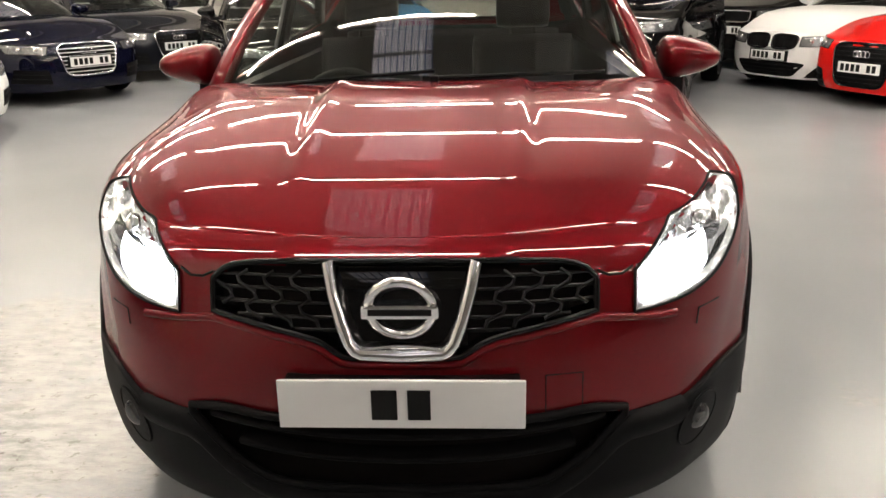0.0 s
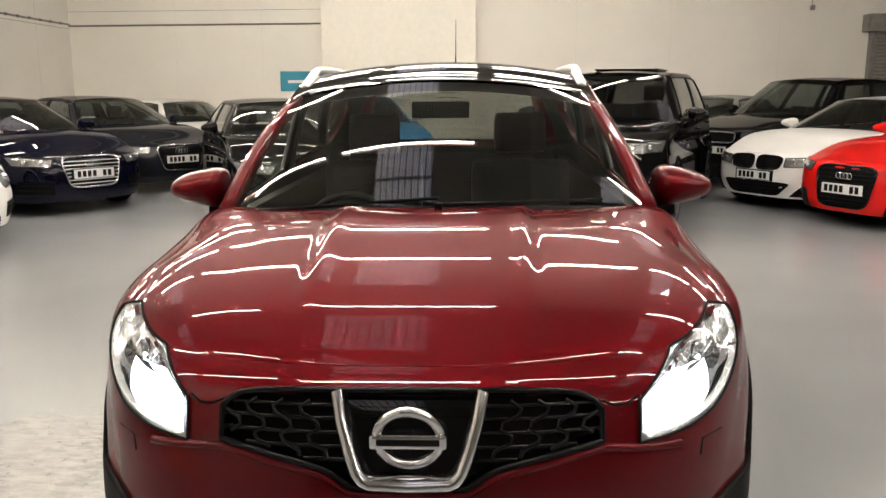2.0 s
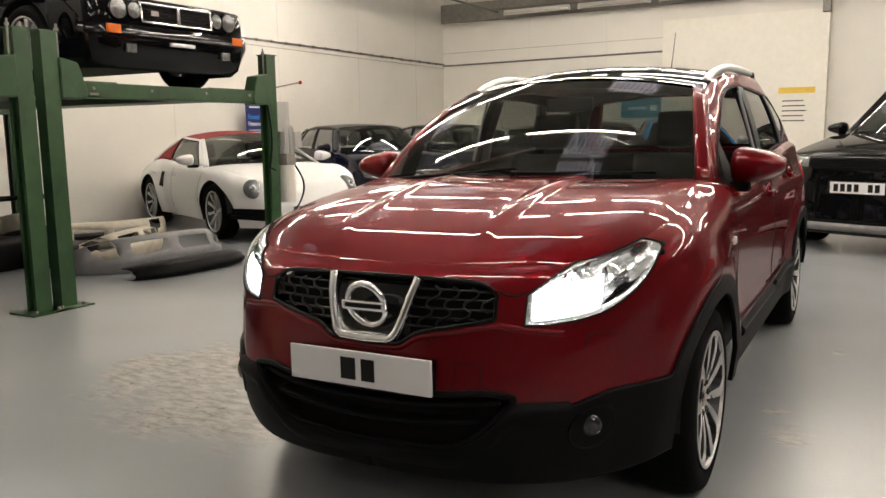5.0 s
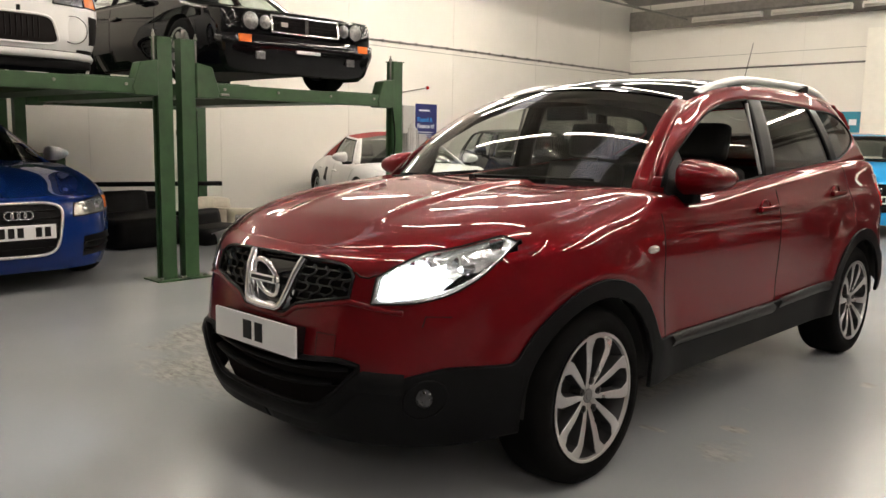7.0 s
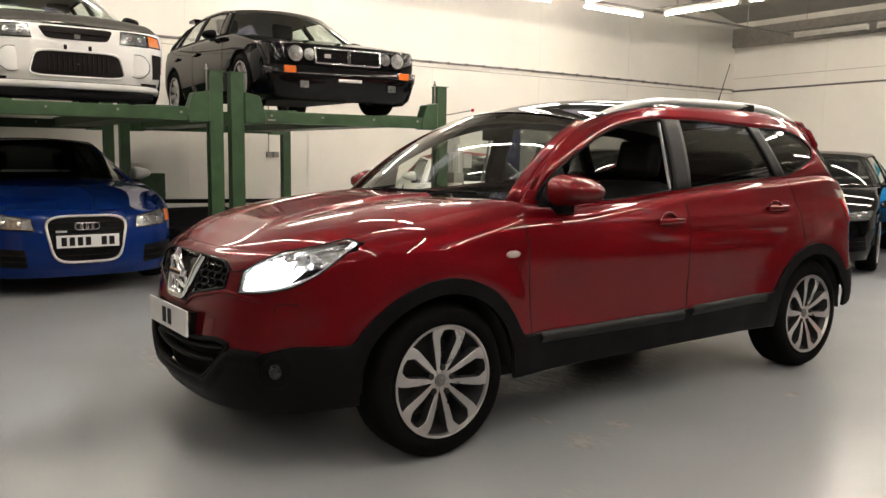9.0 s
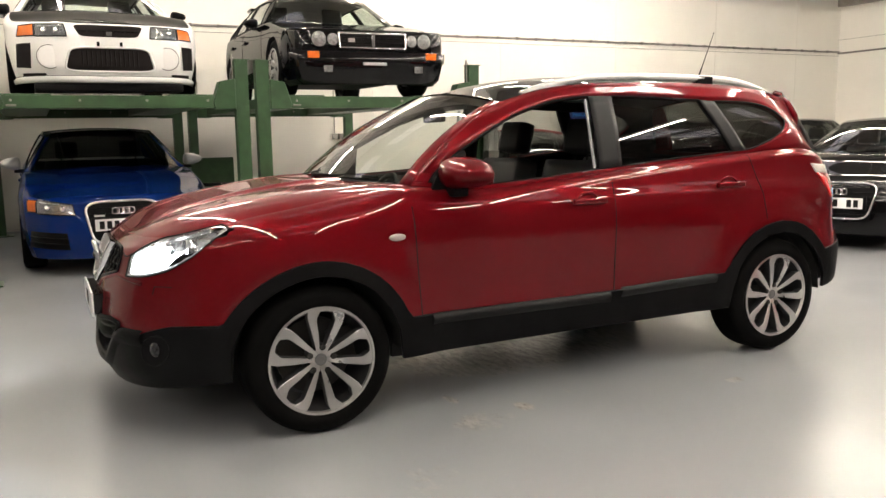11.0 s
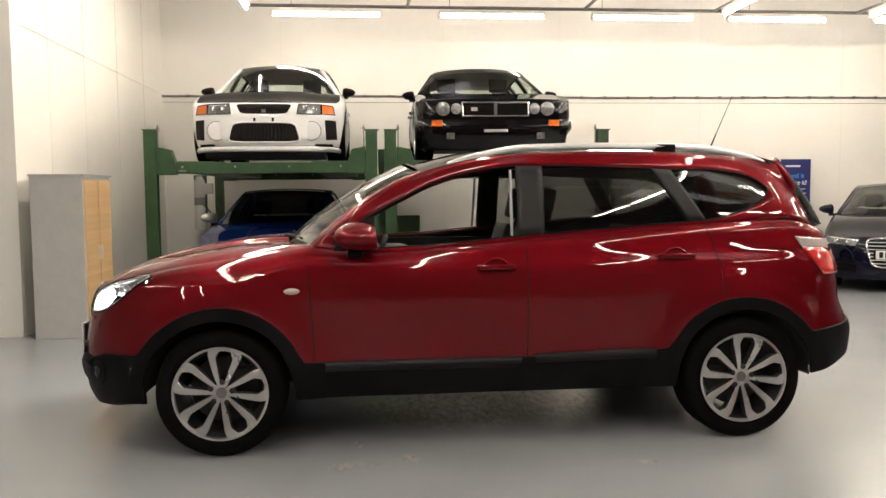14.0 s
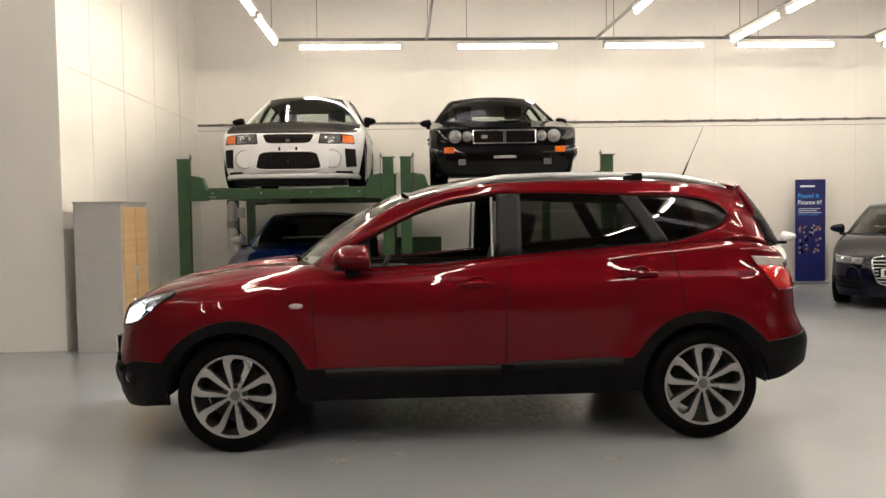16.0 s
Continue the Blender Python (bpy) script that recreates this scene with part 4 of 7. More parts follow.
def slope_box(bm, x0, x1, y0, y1, z0, z1):
    """A slab lying on the slope of the roof."""
    v = [bm.verts.new(slope_point(x, y, z)) for z in (z0, z1) for x, y in ((x0, y0), (x1, y0), (x1, y1), (x0, y1))]
    for q in ((3, 2, 1, 0), (4, 5, 6, 7), (0, 1, 5, 4), (1, 2, 6, 5), (2, 3, 7, 6), (3, 0, 4, 7)):
        bm.faces.new([v[i] for i in q])


roof_bm = bmesh.new()
xs = sorted({WX - 0.3, EX + 0.3, *(x + s * w for x, w in LIGHTS for s in (-1, 1))})
ysr = sorted({SY - 0.3, RIDGE_Y, WY + 0.3, *(y for p in LIGHT_Y for y in p)})
holes = []
for x0, x1 in zip(xs, xs[1:]):
    for y0, y1 in zip(ysr, ysr[1:]):
        lit = any(abs((x0 + x1) / 2 - x) < w for x, w in LIGHTS) and any(a <= (y0 + y1) / 2 <= b for a, b in LIGHT_Y)
        if lit:
            holes.append((x0, x1, y0, y1))
        else:
            slope_box(roof_bm, x0, x1, y0, y1, 0.0, 0.12)
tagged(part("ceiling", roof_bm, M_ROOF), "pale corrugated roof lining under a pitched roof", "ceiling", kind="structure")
for x0, x1, y0, y1 in holes:
    b = bmesh.new()
    n = 9
    for k in range(n):
        xa, xb = x0 + (x1 - x0) * k / n, x0 + (x1 - x0) * (k + 1) / n
        slope_box(b, xa + 0.012, xb - 0.012, y0, y1, 0.05, 0.06)
    tagged(part("rooflight", b, M_SKYLIGHT), "translucent ribbed rooflight sheet in the roof", "rooflight", group="rooflights", kind="structure")
# purlins and rafters
for y in (-7.6, -5.9, -3.6, -1.5, 0.9, 3.0, 5.0, 7.9, 10.0, 12.2, 14.2):
    b = bmesh.new()
    slope_box(b, WX, EX, y - 0.05, y + 0.05, -0.16, -0.002)
    tagged(part("purlin", b, M_BEAM), "cream painted steel purlin under the roof", "beam", group="purlins", kind="structure")
for x in (-4.4, 1.6, 7.2):
    for a, c in ((SY, RIDGE_Y), (RIDGE_Y, WY)):
        b = bmesh.new()
        slope_box(b, x - 0.07, x + 0.07, a, c, -0.42, -0.165)
        tagged(part("rafter", b, M_BEAM), "cream painted steel rafter across the workshop", "beam", group="rafters", kind="structure")


# ---------------------------------------------------------------- strip lights
TUBE_Z, TUBE_L = 3.93, 1.56


def strip_light(cx, cy, along):
    """A batten with a glowing tube, hung from its conduit. along: 0 for x, 90 for y."""
    root = new("strip_light")
    b = box(bmesh.new(), (-TUBE_L / 2, -0.055, 0.03), (TUBE_L / 2, 0.055, 0.085), None, 0.006)
    part("batten", b, M_BATTEN, root)
    b = bmesh.new()
    rod(b, (-TUBE_L / 2 + 0.02, 0, 0), (TUBE_L / 2 - 0.02, 0, 0), 0.024, seg=12)
    part("tube", b, M_TUBE, root, smooth=True)
    for s in (-1, 1):
        part("end_cap", one_box((s * TUBE_L / 2 - 0.02, -0.03, -0.03), (s * TUBE_L / 2 + 0.02, 0.03, 0.05), 0.004), M_BATTEN, root)
    root.matrix_world = pose(cx, cy, TUBE_Z, 0, 0, along)
    return tagged(root, "lit fluorescent strip light hung from a conduit", "strip light", group="strip lights")


RUN_X = -7.0
first = strip_light(RUN_X, 0.24, 90)
for y in (2.66, 4.95, 7.06, 9.4):
    copy_thing(first, pose(RUN_X, y, TUBE_Z, 0, 0, 90))
conduits = [((RUN_X, -0.95, TUBE_Z + 0.12), (RUN_X, WY - 0.5, TUBE_Z + 0.12))]
DARK = {(1.41, 0), (1.41, 1), (4.05, 0), (1.41, 4), (6.06, 5)}
for y in (-0.85, 1.41, 4.05, 6.06, 8.34, 10.4):
    conduits.append(((RUN_X, y, TUBE_Z + 0.12), (9.5, y, TUBE_Z + 0.12)))
    for k in range(9):
        if (y, k) in DARK or k > 7 or (k > 5 and y > 8):
            continue
        copy_thing(first, pose(-5.85 + 1.78 * k, y, TUBE_Z, 0, 0, 0))
# the row by the far wall is switched off
conduits.append(((RUN_X, 14.7, TUBE_Z + 0.12), (9.5, 14.7, TUBE_Z + 0.12)))
dark_light = strip_light(-5.85, 14.7, 0)
tagged(dark_light, "unlit fluorescent strip light by the far wall")
for o in dark_light.children:
    if o.name.startswith("tube"):
        o.data = o.data.copy()
        o.data.materials[0] = M_BATTEN
for k in range(1, 9):
    copy_thing(dark_light, pose(-5.85 + 1.78 * k, 14.7, TUBE_Z, 0, 0, 0))
for y in (-5.6, -3.2):
    conduits.append(((COL_X + 0.4, y, TUBE_Z + 0.12), (9.5, y, TUBE_Z + 0.12)))
    for k in range(4):
        if y > -5 and k < 2:
            continue
        copy_thing(first, pose(3.2 + 1.78 * k, y, TUBE_Z, 0, 0, 0))
for a, c in conduits:
    b = bmesh.new()
    rod(b, a, c, 0.024, seg=8)
    k = 0
    n = int((Vector(c) - Vector(a)).length / 2.3)
    for k in range(n + 1):
        p = Vector(a).lerp(Vector(c), (k + 0.3) / (n + 1))
        rod(b, p, (p.x, p.y, roof_z(p.y)), 0.006, seg=5)
    tagged(part("lighting_conduit", b, M_CONDUIT), "grey steel conduit on drop rods carrying the lights", "conduit", group="conduits", kind="structure")

# cable run along the walls
b = bmesh.new()
CABLE_N = 44
for k in range(CABLE_N):
    y0 = COL_Y + (WY - COL_Y) * k / CABLE_N
    y1 = COL_Y + (WY - COL_Y) * (k + 1) / CABLE_N
    ym = (y0 + y1) / 2
    sag = 0.004 + 0.003 * math.sin(k * 2.3)
    for dz, r in ((0.0, 0.010), (0.019, 0.007)):
        za, zb = 2.95 + dz + 0.007 * math.sin(k / 3.7), 2.95 + dz + 0.007 * math.sin((k + 1) / 3.7)
        rod(b, (WX + 0.022, y0, za), (WX + 0.022, ym, (za + zb) / 2 - sag), r, seg=6)
        rod(b, (WX + 0.022, ym, (za + zb) / 2 - sag), (WX + 0.022, y1, zb), r, seg=6)
    rod(b, (WX + 0.012, y0, 2.86), (WX + 0.012, y1, 2.86), 0.004, seg=5)
    zc = 2.958 + 0.007 * math.sin(k / 3.7)
    box(b, (WX, y0 - 0.012, zc - 0.026), (WX + 0.038, y0 + 0.012, zc + 0.026))
tagged(part("cable_run", b, M_CABLE), "dark cable run clipped along the gable wall", "cable", kind="structure")
b = bmesh.new()
rod(b, (WX, WY - 0.03, 2.92), (-3.2, WY - 0.03, 2.96), 0.02, seg=6)
rod(b, (WX, WY - 0.02, 3.22), (-3.2, WY - 0.02, 3.26), 0.004, seg=5)
rod(b, (0.2, WY - 0.02, 4.02), (EX, WY - 0.02, 3.98), 0.02, seg=6)
tagged(part("cable_run", b, M_CABLE), "dark cables clipped along the panel wall", "cable", kind="structure")
b = bmesh.new()
rod(b, (COL_X - 0.2, COL_Y + 0.015, 2.98), (WX, COL_Y + 0.008, 2.98), 0.005, seg=5)
tagged(part("cable_run", b, M_WALL), "thin painted cable along the plastered wall", "cable", kind="structure")

# partition box, posters, roller shutter
part_bm = one_box((-3.13, WY - 0.35, 0), (0.15, WY - 0.003, 3.58), 0.01)
tagged(part("partition", part_bm, M_PANEL), "cream boxed-out partition on the far wall", "partition", kind="structure")
structure("wall_beam", one_box((WX + 0.004, WY - 0.12, 3.95), (EX, WY - 0.003, 4.4)), M_BEAM, "grey cream eaves beam on the far wall", "beam")
b = one_box((0.02, WY - 0.5, 3.5), (0.16, WY - 0.13, 4.5), 0.01)
tagged(part("roof_column", b, M_STEEL_GREY), "dark steel stub column under the roof", "column", kind="structure")
sh = new("roller_shutter")
b = box(bmesh.new(), (8.3, WY - 0.35, 2.75), (EX, WY - 0.02, 3.1), None, 0.02)
part("shutter_box", b, M_STEEL_GREY, sh)
b = bmesh.new()
box(b, (8.45, WY - 0.2, 0), (8.55, WY - 0.03, 2.75))
part("guide_rail", b, M_STEEL_GREY, sh)
for k in range(36):
    b = box(bmesh.new(), (8.55, WY - 0.12, 0.002 + k * 0.076), (EX - 0.02, WY - 0.06, 0.072 + k * 0.076), None, 0.012)
    part("slat", b, M_STEEL_GREY, sh)
tagged(sh, "grey closed steel roller shutter with its box", "shutter", kind="structure")


# ---------------------------------------------------------------- the red crossover
def ease(v):
    v = min(1.0, max(0.0, v))
    return v * v * (3 - 2 * v)


def bonnet_ridge(x, y):
    """A raised middle that grows towards the screen, with crisp shoulders and a shallow wide valley on either side."""
    c = 0.285 + 0.03 * (y + 0.5)
    a = abs(x)
    grow = max(0.0, (y + 0.62) / 1.0)
    valley = ease((a - c + 0.010) / 0.05) * (1 - ease((a - 0.52) / 0.26))
    crest = math.exp(-((a - c + 0.020) / 0.024) ** 2) * ease((y + 0.62) / 0.3)
    return 0.004 * crest - 0.010 * grow * valley - 0.005 * ease((y + 0.66) / 0.4) * valley


GR_TOP = smooth_curve((0.0, 0.842), (0.3, 0.838), (0.38, 0.828), (0.415, 0.80))
GR_LOW = smooth_curve((0.0, 0.648), (0.115, 0.65), (0.18, 0.685), (0.3, 0.712), (0.415, 0.735))
LW_TOP = smooth_curve((0.0, 0.505), (0.30, 0.515), (0.40, 0.525), (0.48, 0.515))
LW_LOW = smooth_curve((0.0, 0.335), (0.28, 0.345), (0.38, 0.40), (0.48, 0.50))
HL_TOP = smooth_curve((0.495, 0.805), (0.56, 0.852), (0.66, 0.905), (0.74, 0.932), (0.785, 0.940), (0.815, 0.925))
HL_LOW = smooth_curve((0.495, 0.72), (0.6, 0.728), (0.69, 0.752), (0.76, 0.81), (0.815, 0.918))


def in_span(lo, hi, x0, x1):
    return lambda p: p[1] < -0.25 and x0 < abs(p[0]) < x1 and float(lo(abs(p[0]))) < p[2] < float(hi(abs(p[0])))



def quarter_low(u):
    """Lower edge of the side glass; the last pane closes in a rounded tip."""
    f = min(1.0, max(0.0, (u - 4) / 0.69))
    return 0.50 - 0.46 * (1 - f ** 1.45) ** 0.72


DOOR_TOP = smooth_curve((0, 0.12), (0.05, 0.12), (0.07, 0.12), (0.1, 0.29), (0.14, 0.402), (0.2, 0.553), (0.3, 0.703), (0.45, 0.783), (0.65, 0.833), (1, 0.856), (2, 0.842), (2.5, 0.808), (3, 0.765), (4, 0.744))


def quarter_high(u):
    """Upper edge of the side glass: an arch along the screen pillar, then the roof line."""
    f = min(1.0, max(0.0, (u - 4) / 0.69))
    return float(DOOR_TOP(min(u, 4.0))) if u <= 4 else 0.50 + (float(DOOR_TOP(4.0)) - 0.50) * (1 - f ** 4.5) ** 0.5


HERO = dict(
    name="red_crossover_car", paint=P_RED, fine=3, wb=2.765, W=0.893, yf=-0.845, yr=3.62, yc=0.10, yd=3.0, square=2.8, rear_square=3.2,
    width=((0.15, 0.93), (0.3, 0.965), (0.46, 0.987), (0.56, 0.987), (0.68, 0.994), (0.80, 1.0), (0.88, 0.997), (0.95, 0.985), (1.02, 0.960), (1.2, 0.915)),
    nose=((0.2, 0.07), (0.32, 0.015), (0.48, 0.0), (0.62, 0.015), (0.757, 0.05), (0.86, 0.09), (1.0, 0.2)),
    tail=((0.2, 0.14), (0.42, 0.065), (0.56, 0.045), (0.64, 0.075), (0.74, 0.125), (0.92, 0.15), (1.07, 0.20), (1.2, 0.27)),
    top=((-0.845, 0.875), (-0.7, 0.885), (-0.55, 0.922), (-0.35, 0.965), (0.0, 1.008), (0.25, 1.042), (0.46, 1.066), (0.64, 1.049), (0.8, 1.037), (1.0, 1.045), (1.57, 1.09), (2.55, 1.16), (3.0, 1.18), (3.62, 1.10)),
    hood=((-0.703, 0.875), (-0.6, 0.928), (-0.5, 0.972), (-0.2, 1.045), (0.15, 1.09), (0.5, 1.10)), shoulder=smooth_curve((-0.65, 0.88), (-0.3, 0.97), (1.0, 0.97)), d_pillar=0.84, handle_cup=1,
    round=((-0.845, 0.09), (-0.6, 0.095), (-0.3, 0.10), (0.1, 0.12), (0.5, 0.07), (1.0, 0.045), (3.62, 0.045)),
    sill=((-0.845, 0.225), (-0.6, 0.25), (-0.4, 0.28), (0.39, 0.29), (0.6, 0.295), (2.3, 0.30), (3.15, 0.35), (3.35, 0.41), (3.62, 0.48)),
    clad=((-0.845, 0.50), (-0.77, 0.50), (-0.72, 0.475), (-0.66, 0.50), (-0.58, 0.525), (-0.40, 0.53), (0.5, 0.482), (1.57, 0.482), (2.3, 0.505), (3.1, 0.58), (3.3, 0.60), (3.62, 0.64)),
    arch=(0.375, 0.332), lip=0.066, cowl=0.48, sweep=0.20, ridge=bonnet_ridge, crowned=6.0, screen_sag=6, pillar_bow=0.038,
    roof_edge=((1.05, 1.458), (1.31, 1.522), (1.5, 1.546), (1.7, 1.556), (2.0, 1.562), (2.36, 1.560), (2.71, 1.545), (2.92, 1.522), (3.04, 1.495)), roof_x=((1.05, 0.635), (1.3, 0.64), (1.7, 0.66), (2.3, 0.66), (3.02, 0.60)),
    crown=0.068, screen=(0.30, 1.10, 0.98), rear_glass=(3.48, 1.12, 3.13), pillar_mat=M_PILLAR, seal=0.0055, pan=0.07, flare=0.022,
    pillars=((0.48, 1.05), (1.55, 1.56), (1.69, 1.70), (2.50, 2.25), (2.60, 2.35), (3.36, 3.08)),
    windows=(("body", 0.0, 0.07), ("open", 0.07, 1.0), ("pillar", 1.0, 2.0), ("tint", 2.0, 3.0), ("pillar", 3.0, 4.0), ("tint", 4.0, 4.69)),
    dlo_lo=quarter_low, dlo_hi=quarter_high, deck=3.36, deck_z=((3.2, 1.17), (3.62, 1.10)),
    seat=(1.35, 0.50), bench=2.15, wheel_side=-1, tyre=(0.332, 0.238, 0.225), track=0.775, spokes=5, spoke_style="twin",
    seams=((0.48, 0.45, 0.45, 0.98), (1.585, 0.47, 1.59, 1.085), (2.645, 0.79, 2.64, 0.93), (2.64, 0.93, 2.575, 1.15)),
    handles=((1.42, 0.955), (2.39, 0.995)), mirror=(0.925, 0.70, 1.115, 1.0), headliner=M_HEADLINER, roof_paint=M_GLOSSBLACK,
    openings=(in_span(GR_LOW, GR_TOP, -1, 0.41), in_span(LW_LOW, LW_TOP, -1, 0.47), in_span(lambda x: float(HL_LOW(x)) + 0.006, lambda x: float(HL_TOP(x)) - 0.006, 0.505, 0.806)),
)
hero, HS = make_car(HERO, pose(0.8, 0, 0, 0, -0.5, 0) @ pose(-0.8, 0, 0), "cherry red metallic crossover car with lit headlights")


def span(S, x0, x1, lo, hi, n, m, out, both=True):
    """A grid on the nose between two outlines over x."""
    return [[S.front(x, float(lo(abs(x))) + (float(hi(abs(x))) - float(lo(abs(x)))) * v, out) for v in np.linspace(0, 1, m)] for x in np.linspace(x0, x1, n)]


def twin(pts, sg):
    return [(p[0] * sg, p[1], p[2]) for p in pts]


# upper grille: dark mesh, bright V and round badge
grille = sheets("grille", [span(HS, -0.415, 0.415, GR_LOW, GR_TOP, 33, 9, -0.045)], M_GAP, hero, flip=False)
tube("grille_surround", border(span(HS, -0.413, 0.413, GR_LOW, GR_TOP, 41, 7, 0.002)), 0.007, M_GLOSSBLACK, grille, closed=True)
for sg in (1, -1):
    for z in (0.812, 0.785, 0.757, 0.729, 0.703, 0.678):
        x0 = 0.16 - (0.83 - z) * 0.30
        x1 = 0.41
        while z < float(GR_LOW(x1)) + 0.004 and x1 > x0:
            x1 -= 0.01
        if x1 - x0 > 0.04:
            tube("mesh_bar", [tuple(HS.front(x * sg, z, -0.010)) for x in np.linspace(x0, x1, 12)], 0.0052, M_GLOSSBLACK, grille, res=1)
    for xz in (0.205, 0.265, 0.325, 0.38):
        pts = []
        for k, z in enumerate(np.linspace(0.822, 0.68, 11)):
            x = xz + (0.014 if k % 4 in (1, 2) else -0.014) - (0.75 - z) * 0.35
            if float(GR_LOW(abs(x))) + 0.008 < z < float(GR_TOP(abs(x))) - 0.006:
                pts.append(tuple(HS.front(x * sg, z, -0.006)))
        if len(pts) > 2:
            tube("mesh_bar", pts, 0.0062, M_GLOSSBLACK, grille, res=1)
# bright V
vee = [(0.158, 0.838), (0.145, 0.79), (0.128, 0.73), (0.112, 0.685), (0.100, 0.668)]


def strip(name, path, half, depth, mat, parent, out=0.012):
    """A flat bright bar with rounded shoulders laid along (x, z) points on the nose."""
    P0, rows = [Vector((x, 0, z)) for x, z in path], []
    for i, c in enumerate(P0):
        t = (P0[min(i + 1, len(P0) - 1)] - P0[max(i - 1, 0)]).normalized()
        nrm = Vector((t.z, 0, -t.x))
        row = []
        for o, h in ((-1, -depth), (-1, -0.004), (-0.55, 0.004), (0.55, 0.004), (1, -0.004), (1, -depth)):
            q = c + nrm * half * o
            row.append(HS.front(q.x, q.z, out + h))
        rows.append(row)
    return sheets(name, [rows], mat, parent, smooth=True)


left = [(-x, z) for x, z in vee]
strip("chrome_vee", left + [(-0.085, 0.660), (0.0, 0.657), (0.085, 0.660)] + vee[::-1], 0.0135, 0.05, M_CHROME, grille, 0.016)
# badge: ring with a bar across it
bc = HS.front(0, 0.757, 0.006)
tube("badge_ring", [(0.068 * math.cos(t), bc.y - 0.012 - 0.02 * math.sin(t), 0.757 + 0.068 * math.sin(t)) for t in np.linspace(0, 2 * math.pi, 49)[:-1]], 0.0105, M_CHROME, grille, closed=True)
part("badge_bar", one_box((-0.081, bc.y - 0.034, 0.742), (0.081, bc.y - 0.006, 0.772), 0.006), M_CHROME, grille)
part("badge_ink", one_box((-0.066, bc.y - 0.0365, 0.751), (0.066, bc.y - 0.0345, 0.764)), M_INK, grille)
sheets("badge_back", [[HS.front(x, z, -0.03) for z in np.linspace(0.665, 0.838, 6)] for x in np.linspace(-0.14, 0.14, 9)] and [[[HS.front(x, z, -0.028) for z in np.linspace(0.665, 0.838, 6)] for x in np.linspace(-0.14, 0.14, 9)]], M_GLOSSBLACK, grille)
# lower intake with two bars
low = sheets("lower_intake", [span(HS, -0.55, 0.55, lambda x: float(LW_LOW(x)) - 0.07, lambda x: float(LW_TOP(x)) + 0.05, 33, 7, -0.05)], M_GAP, hero)
tube("intake_surround", border(span(HS, -0.478, 0.478, LW_LOW, LW_TOP, 41, 5, 0.006)), 0.010, M_BLACK, low, closed=True)
for z, xw in ((0.466, 0.44), (0.405, 0.375)):
    G = []
    for x in np.linspace(-xw, xw, 25):
        zz = z + 0.03 * (abs(x) / xw) ** 2
        G.append([HS.front(x, zz + dz, o) for dz, o in ((-0.014, -0.05), (-0.008, -0.006), (0.0, -0.002), (0.008, -0.006), (0.012, -0.05))])
    sheets("intake_bar", [G], M_BLACK, low)
# bumper blade under the intake
G = []
for x in np.linspace(-0.62, 0.62, 41):
    zb = float(LW_LOW(min(0.48, abs(x)))) - 0.02
    G.append([HS.front(x, zb + dz, o) for dz, o in ((0.02, 0.002), (0.01, 0.02), (-0.015, 0.028), (-0.05, 0.012))])
sheets("bumper_blade", [G], M_BLACK, hero)
# square cover of the towing eye
tube("tow_cover_seam", [tuple(HS.front(x, z, 0.0)) for x, z in ((0.305, 0.525), (0.305, 0.605), (0.385, 0.605), (0.385, 0.525))], 0.0018, M_GAP, hero, closed=True, res=1)
# the show plate with two plain bars
py = -0.872
plate = part("front_plate", one_box((-0.26, py - 0.004, 0.511), (0.26, py + 0.006, 0.622), 0.004), M_PLATE, hero, "plain white plate with two dark bars")
part("plate_backing", one_box((-0.25, py + 0.006, 0.518), (0.25, py + 0.06, 0.613), 0.006), M_GLOSSBLACK, plate)
for x0, x1 in ((-0.062, -0.008), (0.014, 0.062)):
    part("plate_bar", one_box((x0, py - 0.0065, 0.532), (x1, py - 0.0045, 0.601)), M_INK, plate)
